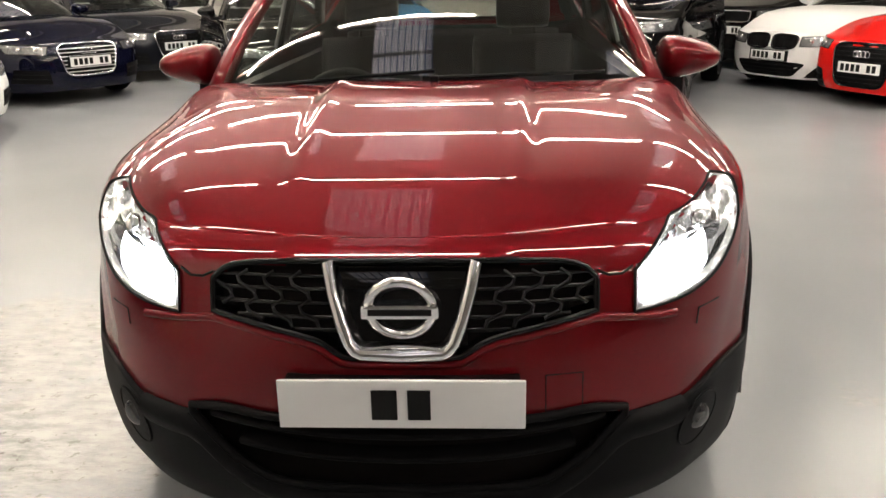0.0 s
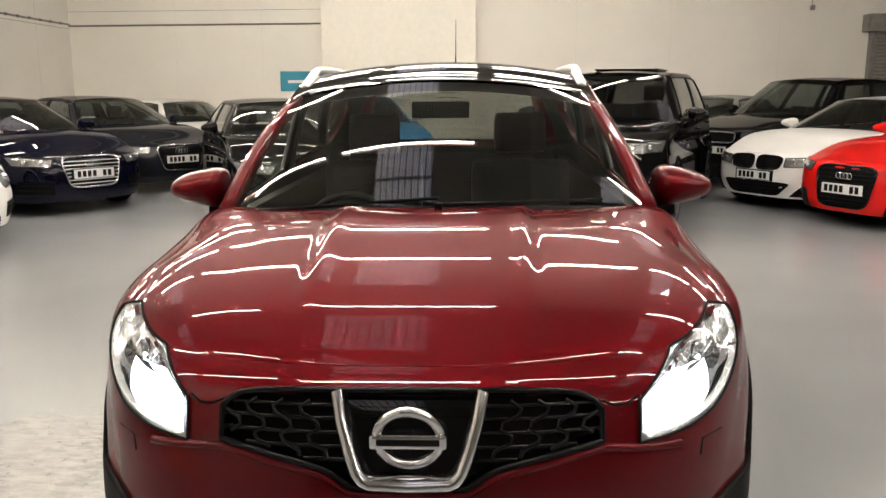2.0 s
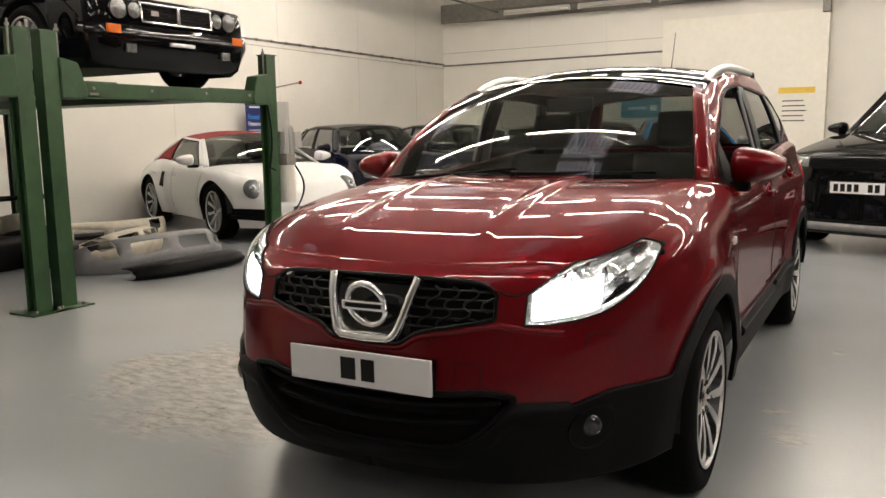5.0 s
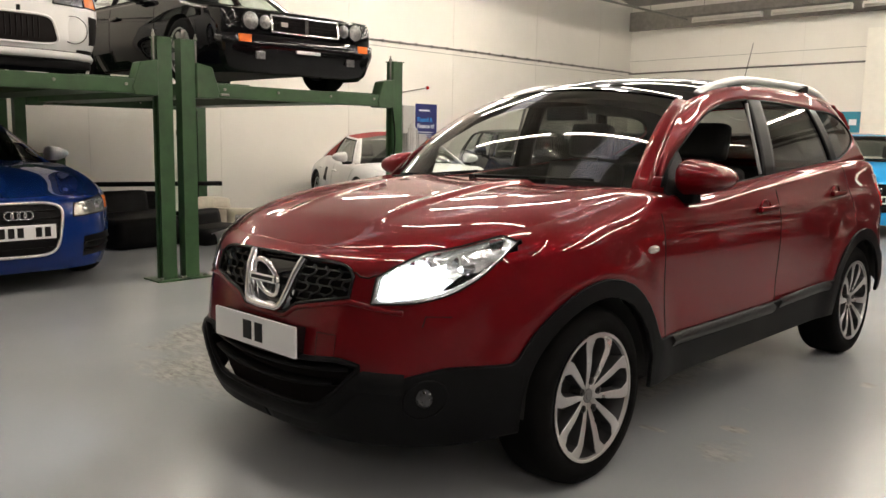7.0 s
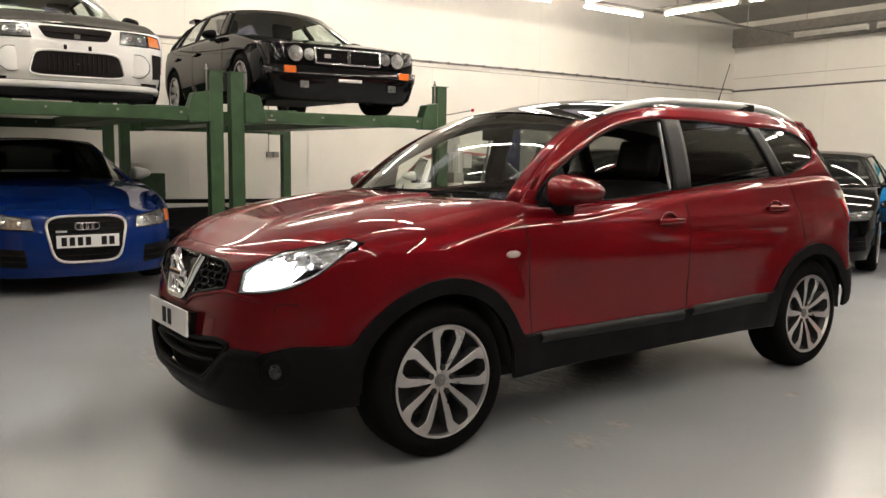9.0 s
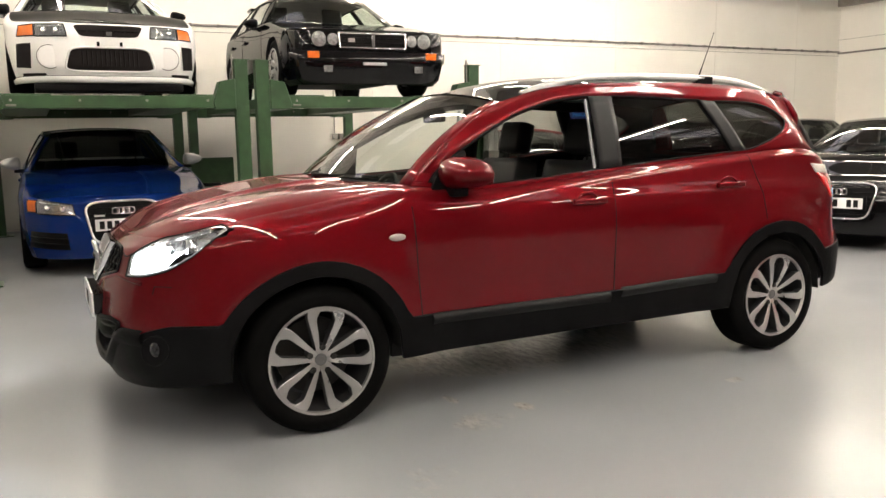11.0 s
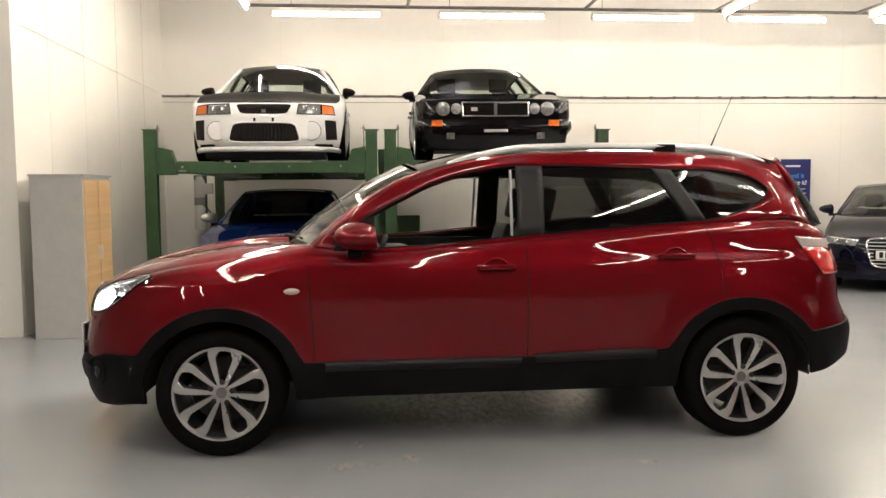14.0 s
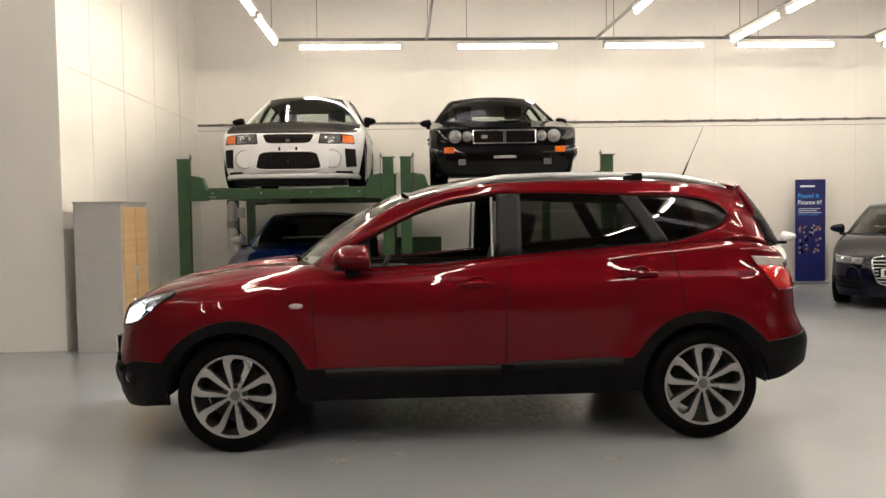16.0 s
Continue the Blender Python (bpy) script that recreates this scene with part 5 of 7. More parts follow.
# headlights
for sg in (1, -1):
    L0 = span(HS, 0.497, 0.814, HL_LOW, HL_TOP, 25, 11, 0.004)
    L = [[Vector((p.x * sg, p.y, p.z)) for p in c] for c in L0]
    bowl = []
    for i, u in enumerate(np.linspace(0, 1, 25)):
        x = 0.497 + 0.317 * u
        lo_z, hi_z = float(HL_LOW(x)), float(HL_TOP(x))
        col_ = []
        for v in np.linspace(0, 1, 13):
            p = HS.front(x, lo_z + (hi_z - lo_z) * v, 0.0)
            deep = -0.002 + 0.057 * max(0.0, min(1.0, 7 * u - 0.35, 7 * (1 - u) - 0.35, 7 * v - 0.6, 7 * (1 - v) - 0.6)) ** 0.5
            col_.append(Vector((sg * (p.x - deep * 0.35), p.y + deep, p.z)))
        bowl.append(col_)
    lamp = sheets("headlight", [bowl], M_LAMP, hero, "lit headlight behind a clear lens", flip=sg > 0)
    sheets("lens", [L], M_LENS, lamp, flip=sg > 0)
    tube("lamp_edge", border(L), 0.003, M_GAP, lamp, closed=True, res=1)
    # glowing sheet close under the lens, added to imitate the lamp's white glare
    lit_hi = lambda x: float(HL_TOP(x)) - 0.012
    lit_lo = lambda x: float(HL_LOW(x)) + 0.010 + max(0.0, x - 0.64) * 0.6
    lit = [[Vector((p.x * sg, p.y, p.z)) for p in c] for c in span(HS, 0.508, 0.685, lit_lo, lambda x: lit_lo(x) + (0.86 - 2.0 * max(0.0, x - 0.56)) * (lit_hi(x) - lit_lo(x)), 18, 7, -0.005)]
    sheets("glare_sheet", [lit], M_GLARE, lamp, flip=sg < 0)
    b = bmesh.new()
    c = HS.front(0.60, 0.775, -0.03)
    bmesh.ops.create_uvsphere(b, u_segments=14, v_segments=8, radius=0.022, matrix=Matrix.Translation((c.x * sg, c.y, c.z)))
    part("bulb", b, M_BULB, lamp, smooth=True)
    b = bmesh.new()
    c = HS.front(0.715, 0.86, -0.05)
    rod(b, (sg * c.x, c.y + 0.05, c.z), (sg * (c.x + 0.02), c.y, c.z), 0.03, 0.042, 20)
    part("indicator_bowl", b, M_CHROME, lamp, smooth=True)
    # dark lower corner inside the lens
    dk = lambda x: float(HL_LOW(x)) + 0.012
    dkt = lambda x: dk(x) + max(0.004, 0.036 - 2.2 * abs(x - 0.725) ** 1.3)
    sheets("lamp_mask", [[[Vector((p.x * sg, p.y, p.z)) for p in c] for c in span(HS, 0.665, 0.785, dk, dkt, 10, 5, -0.012)]], M_GLOSSBLACK, lamp, flip=sg > 0)
    b = bmesh.new()
    c = HS.front(0.64, 0.85, -0.035)
    rod(b, (sg * c.x, c.y + 0.04, c.z), (sg * (c.x + 0.01), c.y, c.z), 0.022, 0.034, 20)
    part("reflector", b, M_CHROME, lamp, smooth=True)
    b = bmesh.new()
    box(b, (sg * 0.508 - 0.004, -0.68, 0.735), (sg * 0.508 + 0.004, -0.60, 0.80))
    part("side_bezel", b, M_SATIN, lamp)
    # fog lamp in its ring
    fc = HS.front(0.665 * sg, 0.42, 0.0)
    ring = [tuple(HS.front((0.665 + 0.052 * math.cos(t)) * sg, 0.418 + 0.062 * math.sin(t) + 0.02 * math.cos(t), 0.013)) for t in np.linspace(0, 2 * math.pi, 33)[:-1]]
    fog = tube("fog_lamp", ring, 0.0035, M_BLACK, hero, closed=True)
    disc = [[HS.front((0.665 + r * 0.052 * math.cos(t)) * sg, 0.418 + r * 0.062 * math.sin(t) + r * 0.02 * math.cos(t), 0.014) for t in np.linspace(0, 2 * math.pi, 25)] for r in (0.05, 0.5, 1)]
    sheets("fog_recess", [disc], M_BLACK, fog, flip=sg > 0)
    b = bmesh.new()
    bmesh.ops.create_uvsphere(b, u_segments=24, v_segments=14, radius=1, matrix=Matrix.Translation(HS.front(0.665 * sg, 0.425, 0.008)) @ Matrix.Rotation(radians(24 * sg), 4, 'Z') @ Matrix.Diagonal((0.035, 0.016, 0.035, 1)))
    part("fog_bulb", b, M_FOGLENS, fog, smooth=True)
    # washer jet cover and tow cover seams
    c = [tuple(HS.front(x * sg, z, 0.0)) for x, z in ((0.655, 0.655), (0.66, 0.69), (0.72, 0.69))]
    tube("washer_seam", c, 0.0025, M_GAP, hero, res=1)
    # bonnet shut line
    pts = [tuple(HS.front(x * sg, z, 0.0)) for x, z in ((0.415, 0.815), (0.44, 0.803), (0.47, 0.802), (0.495, 0.815))]
    tube("bonnet_seam", pts, 0.003, M_GAP, hero, res=1)
    # rounded lip of the bumper under the grille
    pts = [tuple(HS.front(x * sg, float(GR_LOW(x)) - 0.016 if x < 0.415 else 0.719 - (x - 0.415) * 0.12, -0.003)) for x in np.linspace(0.0, 0.60, 34)]
    tube("bumper_lip", pts, 0.010, P_RED, hero, res=3)
    # side indicator
    p = HS.side(0.367, 0.848, 0.0)
    b = bmesh.new()
    bmesh.ops.create_uvsphere(b, u_segments=16, v_segments=8, radius=1)
    for v in b.verts:
        v.co = Vector((p.x * sg + v.co.x * 0.012, p.y + v.co.y * 0.042, p.z + v.co.z * 0.017))
    part("side_indicator", b, M_WHITELENS, hero, smooth=True)
    # bright strips in the door cladding
    for y0, y1, z0, z1 in ((0.53, 1.55, 0.462, 0.458), (1.62, 2.27, 0.474, 0.488)):
        G = [[Vector((q.x * sg, q.y, q.z)) for q in (HS.side(y, z0 + (z1 - z0) * (y - y0) / (y1 - y0) + dz, o) for dz, o in ((-0.030, 0.014), (-0.012, 0.026), (0.004, 0.029), (0.022, 0.012)))] for y in np.linspace(y0, y1, 16)]
        sheets("door_moulding", [G], M_MOULD, hero, flip=sg < 0)
    # tail lamps
    for nm, c, mt in (("tail_lamp", ((3.25, 0.885), (3.48, 0.88), (3.455, 1.015), (3.13, 1.035)), M_REDLENS), ("reverse_lamp", ((3.13, 1.035), (3.455, 1.015), (3.435, 1.07), (3.09, 1.09)), M_WHITELENS)):
        G = [[Vector((q.x * sg, q.y, q.z)) for q in row] for row in patch(HS, c, 14, 6, 0.007, "side")]
        sheets(nm, [G], mt, hero, flip=sg > 0, thick=0.01)
    # roof rails
    pts = []
    for y in np.linspace(1.20, 3.02, 28):
        u = (y - 1.20) / 1.82
        ze = float(smooth_curve(*HERO["roof_edge"])(y))
        xe = float(smooth_curve(*HERO["roof_x"])(y))
        pts.append((sg * (xe - 0.035), y, ze - 0.004 + 0.036 * min(1, 4.5 * u, 5 * (1 - u)) ** 0.8))
    rail = tube("roof_rail", pts, 0.020, M_RAIL, hero)
    for ia, ib in ((0, 4), (23, 27)):
        (xa, ya, za), (xb, yb_, zb) = pts[ia], pts[ib]
        low_a, low_b = (za - 0.03, zb - 0.052) if ia == 0 else (za - 0.052, zb - 0.03)
        xm = (xa + xb) / 2
        f = prism(bmesh.new(), [(ya, low_a), (yb_, low_b), (yb_, zb + 0.012), (pts[(ia + ib) // 2][1], pts[(ia + ib) // 2][2] + 0.014), (ya, za + 0.012)], xm - 0.019, xm + 0.019)
        bmesh.ops.recalc_face_normals(f, faces=f.faces)
        bmesh.ops.bevel(f, geom=f.edges[:], offset=0.006, segments=2, affect='EDGES')
        part("rail_foot", f, M_RAIL, rail)
    x, y, z = pts[18]
    part("rail_foot", one_box((x - 0.018, y - 0.06, z - 0.05), (x + 0.020, y + 0.06, z + 0.012), 0.008), M_BLACK, rail, "black middle foot of the roof rail")
    # pale seal strip on the pillar behind the open window
    b = bmesh.new()
    rod(b, (sg * 0.800, 1.518, 1.115), (sg * 0.703, 1.526, 1.462), 0.008)
    part("pillar_seal", b, M_SPRAYGREY, hero, "pale grey seal strip")
    # black sail panel ahead of the door glass
    tri = [(0.575, 1.045), (0.80, 1.05), (0.79, 1.225), (0.76, 1.215), (0.66, 1.155), (0.605, 1.095)]
    b = bmesh.new()
    lo_v = [b.verts.new((sg * (0.835 - (z - 1.02) * 0.43), y, z)) for y, z in tri]
    hi_v = [b.verts.new((sg * (0.80 - (z - 1.02) * 0.43), y, z)) for y, z in tri]
    b.faces.new(lo_v)
    b.faces.new(hi_v[::-1])
    for i in range(6):
        b.faces.new((lo_v[i], lo_v[(i + 1) % 6], hi_v[(i + 1) % 6], hi_v[i]))
    bmesh.ops.recalc_face_normals(b, faces=b.faces)
    part("sail_panel", b, M_BLACK, hero)
# spoiler over the rear glass
G = []
for x in np.linspace(-0.52, 0.52, 17):
    q = 1 - (x / 0.57) ** 2
    z0 = 1.505 + 0.055 * q
    y0 = 3.045 + 0.06 * q
    G.append([(x, y0 - 0.1, z0 + 0.008), (x, y0 + 0.0, z0 + 0.006), (x, y0 + 0.055, z0 - 0.008), (x, y0 + 0.062, z0 - 0.022), (x, y0 - 0.02, z0 - 0.05)])
sheets("spoiler", [G], P_RED, hero, thick=0.006)
# aerial
b = bmesh.new()
rod(b, (0.02, 2.93, 1.575), (0.02, 2.95, 1.63), 0.011, 0.006)
rod(b, (0.02, 2.95, 1.63), (0.02, 2.985, 1.71), 0.0055, 0.0045, 8)
rod(b, (0.02, 2.985, 1.71), (0.02, 3.09, 1.95), 0.0028, 0.0018, 6)
part("aerial", b, M_BLACK, hero)
# wipers
for a, c in (((-0.60, 0.36, 1.075), (0.02, 0.30, 1.125)), ((0.02, 0.27, 1.105), (0.58, 0.40, 1.105))):
    b = bmesh.new()
    rod(b, a, c, 0.008, 0.006, 8)
    box(b, Vector(a) - Vector((0.014, 0.014, 0.014)), Vector(a) + Vector((0.014, 0.014, 0.008)), None, 0.005)
    part("wiper", b, M_BLACK, hero)
# dark scuttle panel under the foot of the screen
part("scuttle_panel", prism(bmesh.new(), [(0.31, 1.045), (0.62, 1.03), (0.62, 1.05), (0.31, 1.075)], -0.70, 0.70), M_BLACK, hero)
# inside mirror and screen band
part("inside_mirror", one_box((-0.12, 0.98, 1.37), (0.12, 1.01, 1.44), 0.012), M_BLACK, hero)
# light from the headlights
for sg in (1, -1):
    ld = bpy.data.lights.new("headlight_beam", 'SPOT')
    ld.energy, ld.spot_size, ld.spot_blend, ld.shadow_soft_size, ld.color = 12.0, radians(95), 0.5, 0.05, (0.95, 0.97, 1.0)
    lo = new("headlight_beam", ld)
    lo.matrix_world = look((sg * 0.60, -0.76, 0.76), (sg * 1.5, -2.6, 0.0))


# ---------------------------------------------------------------- the other cars
def spec(pnt, wb, W, fo, ro, nose_z, cowl, cowl_z, belt, scr_top, roof, roof_end, deck, deck_z, r=0.33, wheel="plain", **more):
    """A table of numbers for a car: overhangs, bonnet, belt and roof heights, and where the cabin begins and ends."""
    yr = wb + ro
    B0, B1 = belt
    cab0, cab1 = cowl + 0.2, deck - 0.12
    t0, t1 = scr_top + 0.12, roof_end
    mid = cab0 + (cab1 - cab0) * 0.44
    mt = t0 + (t1 - t0) * 0.40
    cab = [(cab0, t0), (mid, mt), (mid + 0.1, mt + 0.09), (cab0 + (cab1 - cab0) * 0.80, t0 + (t1 - t0) * 0.80), (cab0 + (cab1 - cab0) * 0.84, t0 + (t1 - t0) * 0.84), (cab1, t1)]
    d = dict(
        paint=pnt, wb=wb, W=W, yf=-fo, yr=yr, yc=0.05, yd=wb + 0.05, square=3.0, rear_square=3.2,
        width=((0.12, 0.92), (0.3, 0.97), (0.5, 1.0), (0.7, 0.995), (0.9, 0.96), (1.2, 0.92)),
        nose=((0.12, 0.06), (0.28, 0.0), (0.5, 0.01), (nose_z, 0.06), (nose_z + 0.25, 0.2)),
        tail=((0.15, 0.08), (0.4, 0.0), (0.6, 0.02), (0.9, 0.06), (1.2, 0.12)),
        top=((-fo, nose_z), (-fo + 0.35, nose_z + 0.03), (0.0, cowl_z - 0.10), (cowl, cowl_z - 0.04), (cab0 + 0.1, B0), (cab1, B1), (yr, deck_z)),
        hood=((-fo, nose_z), (-fo + 0.3, nose_z + 0.07), (0.0, cowl_z - 0.05), (cowl, cowl_z)),
        round=((-fo, 0.05), (0.0, 0.09), (cab0, 0.05), (yr, 0.05)),
        sill=((-fo, 0.17), (-0.4, 0.17), (0.5, 0.2), (wb - 0.5, 0.21), (yr, 0.28)),
        arch=(r + 0.04, r), cowl=cowl + 0.16,
        roof_edge=((t0, roof - 0.07), (t0 + 0.4, roof - 0.035), ((t0 + t1) / 2, roof - 0.03), (t1, roof - 0.09)),
        roof_x=((t0, W * 0.64), ((t0 + t1) / 2, W * 0.68), (t1, W * 0.62)), crown=0.035,
        screen=(cowl, cowl_z, scr_top), rear_glass=(deck, deck_z + 0.02, roof_end + 0.08), pillars=tuple(cab),
        windows=(("body", 0.0, 0.14), ("glass", 0.14, 1.0), ("pillar", 1.0, 2.0), ("glass", 2.0, 3.0), ("pillar", 3.0, 4.0), ("glass", 4.0, 4.7), ("body", 4.7, 5.0)),
        dlo_hi=0.9, dlo_lo=0.05, screen_glass=M_DARKGLASS, side_glass=M_DARKGLASS, deck=deck - 0.1, deck_z=((deck - 0.1, deck_z + 0.01), (yr, deck_z - 0.02)),
        seat=(cowl + 1.0, 0.38), bench=cowl + 1.9, wheel_side=-1, tyre=(r, r - 0.095, 0.22), track=W - 0.12, spokes=10, spoke_style=wheel,
        seams=((cowl + 0.12, 0.3, cowl + 0.1, B0 - 0.03), (mid + 0.05, 0.3, mid + 0.05, (B0 + B1) / 2 - 0.03)),
        handles=((mid - 0.12, B0 - 0.13), (cab0 + (cab1 - cab0) * 0.76, B1 - 0.15)), mirror=(W + 0.06, cab0 + 0.2, B0 + 0.08, 0.95),
    )
    d.update(more)
    return d


def modern_face(car, S, nz, plate_z, lamp, grille, frame_mat=None, lower=None, bars=6, bar_mat=None, badge=None, rounded=6):
    """Headlights, grille, lower intakes and a number plate."""
    lamp_patch(car, S, lamp)
    grille_patch(car, S, grille, bars, frame_mat=frame_mat, bar_mat=bar_mat, rounded=rounded)
    if lower:
        for sg in (1, -1):
            c = [(x * sg, z) for x, z in lower]
            if sg < 0:
                c = [c[1], c[0], c[3], c[2]]
            grille_patch(car, S, c, 2, name="lower_intake")
    number_plate(car, S, plate_z)
    if badge:
        rings_badge(car, S, badge)


AUDI_LAMP = ((0.50, 0.60), (0.83, 0.62), (0.86, 0.72), (0.46, 0.69))
AUDI_GRILLE = ((-0.30, 0.34), (0.30, 0.34), (0.39, 0.70), (-0.39, 0.70))
AUDI_LOW = ((0.48, 0.26), (0.82, 0.28), (0.80, 0.44), (0.50, 0.42))

# navy estate
car, S = make_car(spec(P_NAVY, 2.82, 0.92, 0.88, 1.04, 0.70, 0.55, 1.0, (0.96, 1.02), 1.35, 1.43, 3.3, 3.65, 0.98, 0.335, name="navy_estate_car"),
                  pose(-5.3, 7.97, 0, 0, 0, 55), "dark navy blue estate car with chrome grille bars")
modern_face(car, S, 0.7, 0.50, AUDI_LAMP, AUDI_GRILLE, M_CHROME, AUDI_LOW, 7, M_SATIN, 0.62)
# graphite saloon behind it
car, S = make_car(spec(P_GREY, 2.8, 0.92, 0.88, 1.04, 0.70, 0.55, 1.0, (0.96, 1.02), 1.35, 1.43, 3.1, 3.5, 1.0, 0.335, name="graphite_car"),
                  pose(-4.95, 10.3, 0, 0, 0, 50), "dark graphite grey car parked behind the navy estate")
modern_face(car, S, 0.7, 0.50, AUDI_LAMP, AUDI_GRILLE, M_CHROME, AUDI_LOW, 7, None, 0.62)
# white hatchback
car, S = make_car(spec(P_WHITE, 2.5, 0.82, 0.8, 0.7, 0.72, 0.5, 0.95, (0.92, 0.97), 1.2, 1.36, 2.7, 3.0, 0.95, 0.30, name="white_hatchback"),
                  pose(-4.6, 12.6, 0, 0, 0, 45), "white older hatchback car by the far wall")
modern_face(car, S, 0.7, 0.42, ((0.42, 0.58), (0.74, 0.60), (0.76, 0.70), (0.42, 0.69)), ((-0.40, 0.58), (0.40, 0.58), (0.40, 0.69), (-0.40, 0.69)), None, None, 4)
# white sports car with a red soft top
PORSCHE = spec(P_WHITE, 2.40, 0.94, 0.95, 0.93, 0.60, 0.30, 0.93, (0.88, 0.92), 1.05, 1.29, 2.05, 2.75, 0.84, 0.345, name="white_sports_car",
               roof_paint=M_REDTOP, alloy=M_SATIN, wheel="multi", square=2.25, hood=((-0.95, 0.55), (-0.7, 0.63), (-0.3, 0.735), (0.30, 0.90)), seat=(1.2, 0.28), crown=0.075, crowned=4.0,
               nose=((0.12, 0.05), (0.28, 0.0), (0.42, 0.03), (0.58, 0.13), (0.85, 0.3)), round=((-0.95, 0.10), (-0.5, 0.14), (0.0, 0.13), (0.5, 0.06), (1.6, 0.08), (2.4, 0.15), (3.33, 0.12)),
               width=((0.12, 0.90), (0.3, 0.96), (0.5, 1.0), (0.7, 0.985), (0.9, 0.92), (1.2, 0.88)), flare=0.03,
               top=((-0.95, 0.57), (-0.72, 0.70), (-0.45, 0.785), (0.0, 0.845), (0.4, 0.865), (1.0, 0.88), (2.2, 0.95), (2.9, 0.85), (3.33, 0.70)))
PORSCHE["windows"] = (("body", 0.0, 0.14), ("glass", 0.14, 2.4), ("fabric", 2.4, 4.6), ("body", 4.6, 5.0))
PORSCHE["d_pillar"], PORSCHE["rear_hi"] = 0.7, 0.8
car, S = make_car(PORSCHE, pose(-5.5, 5.3, 0, 0, 0, 66), "white sports car with a red fabric soft top")
for sg in (1, -1):
    c = S.front(0.66 * sg, 0.635, -0.025)
    bm = bmesh.new()
    bmesh.ops.create_uvsphere(bm, u_segments=24, v_segments=14, radius=1, matrix=pose(c.x, c.y, c.z, -35, 0, 18 * sg) @ Matrix.Diagonal((0.122, 0.05, 0.135, 1)))
    hl = part("headlight", bm, M_LAMP_GREY, car, smooth=True)
    bm = bmesh.new()
    bmesh.ops.create_uvsphere(bm, u_segments=24, v_segments=14, radius=1, matrix=pose(c.x, c.y - 0.012, c.z, -35, 0, 18 * sg) @ Matrix.Diagonal((0.125, 0.05, 0.138, 1)))
    part("lens", bm, M_LENS, hl, smooth=True)
grille_patch(car, S, ((-0.42, 0.16), (0.42, 0.16), (0.42, 0.28), (-0.42, 0.28)), 2, name="lower_intake")
for sg in (1, -1):
    c = [(0.52 * sg, 0.25), (0.84 * sg, 0.28), (0.84 * sg, 0.41), (0.58 * sg, 0.40)]
    grille_patch(car, S, c if sg > 0 else [c[1], c[0], c[3], c[2]], 2, name="lower_intake")
number_plate(car, S, 0.36)
for sg in (1, -1):
    G = [[Vector((p.x * sg, p.y, p.z)) for p in c] for c in patch(S, ((1.80, 0.57), (1.92, 0.59), (1.90, 0.79), (1.78, 0.78)), 6, 6, 0.006, "side")]
    sheets("side_scoop", [G], M_GAP, car, flip=sg > 0, thick=0.004)
    b = bmesh.new()
    p = S.front(0.66 * sg, 0.635, 0.03)
    bmesh.ops.create_uvsphere(b, u_segments=12, v_segments=8, radius=0.04, matrix=Matrix.Translation(p))
    part("projector", b, M_CHROME, car, smooth=True)
# black off-roader
DISCO = spec(P_BLACK, 2.92, 0.98, 0.93, 1.1, 0.98, 0.42, 1.20, (1.16, 1.23), 1.0, 1.755, 3.75, 3.85, 1.2, 0.385, name="black_off_road_car", alloy=M_ALLOY_DARK, zref=0.8, square=3.6,
             sill=((-0.93, 0.20), (-0.5, 0.21), (0.5, 0.29), (3.9, 0.36)), pan=0.10, screen_glass=M_PRIVACY, seat=(1.35, 0.7), roof_paint=M_GLOSSBLACK)
car, S = make_car(DISCO, pose(1.45, 6.86, 0, 0, 0, -22), "black tall off-road car with privacy glass")
modern_face(car, S, 0.95, 0.67, ((0.52, 0.86), (0.88, 0.88), (0.90, 0.99), (0.52, 0.97)), ((-0.50, 0.84), (0.50, 0.84), (0.52, 0.96), (-0.52, 0.96)), None, ((0.55, 0.50), (0.86, 0.52), (0.86, 0.66), (0.6, 0.62)), 4)
G = [[S.front(x, z, o) for z, o in ((0.235, 0.0), (0.245, 0.03), (0.295, 0.035), (0.315, 0.004))] for x in np.linspace(-0.48, 0.48, 17)]
sheets("skid_plate", [G], M_ALLOY_GREY, car)
for sg in (1, -1):
    G = [[S.front(x * sg, z, o) for z, o in ((0.315, 0.0), (0.32, 0.016), (0.345, 0.016), (0.35, 0.0))] for x in np.linspace(0.62, 0.84, 7)]
    sheets("fog_lamp", [G], M_CHROME, car, flip=sg < 0)
part("sunroof_panel", one_box((-0.42, 1.75, 1.765), (0.42, 2.45, 1.785), 0.008), M_GLOSSBLACK, car)
part("sunroof_seal", one_box((-0.40, 1.77, 1.70), (0.40, 2.43, 1.767), 0.004), M_BLACK, car)
# white saloon
BMW = spec(P_WHITE, 2.81, 0.905, 0.78, 1.04, 0.70, 0.60, 1.0, (0.96, 1.02), 1.4, 1.43, 2.9, 3.45, 1.02, 0.33, name="white_saloon_car")
car, S = make_car(BMW, pose(4.43, 8.62, 0, 0, 0, -60), "white saloon car with black kidney grilles")
lamp_patch(car, S, ((0.42, 0.56), (0.82, 0.58), (0.84, 0.70), (0.42, 0.67)))
for sg in (1, -1):
    c = [(0.03 * sg, 0.52), (0.36 * sg, 0.53), (0.40 * sg, 0.68), (0.025 * sg, 0.69)]
    grille_patch(car, S, c if sg > 0 else [c[1], c[0], c[3], c[2]], 0, name="kidney_grille", frame_mat=M_GLOSSBLACK, upright=7, rounded=4)
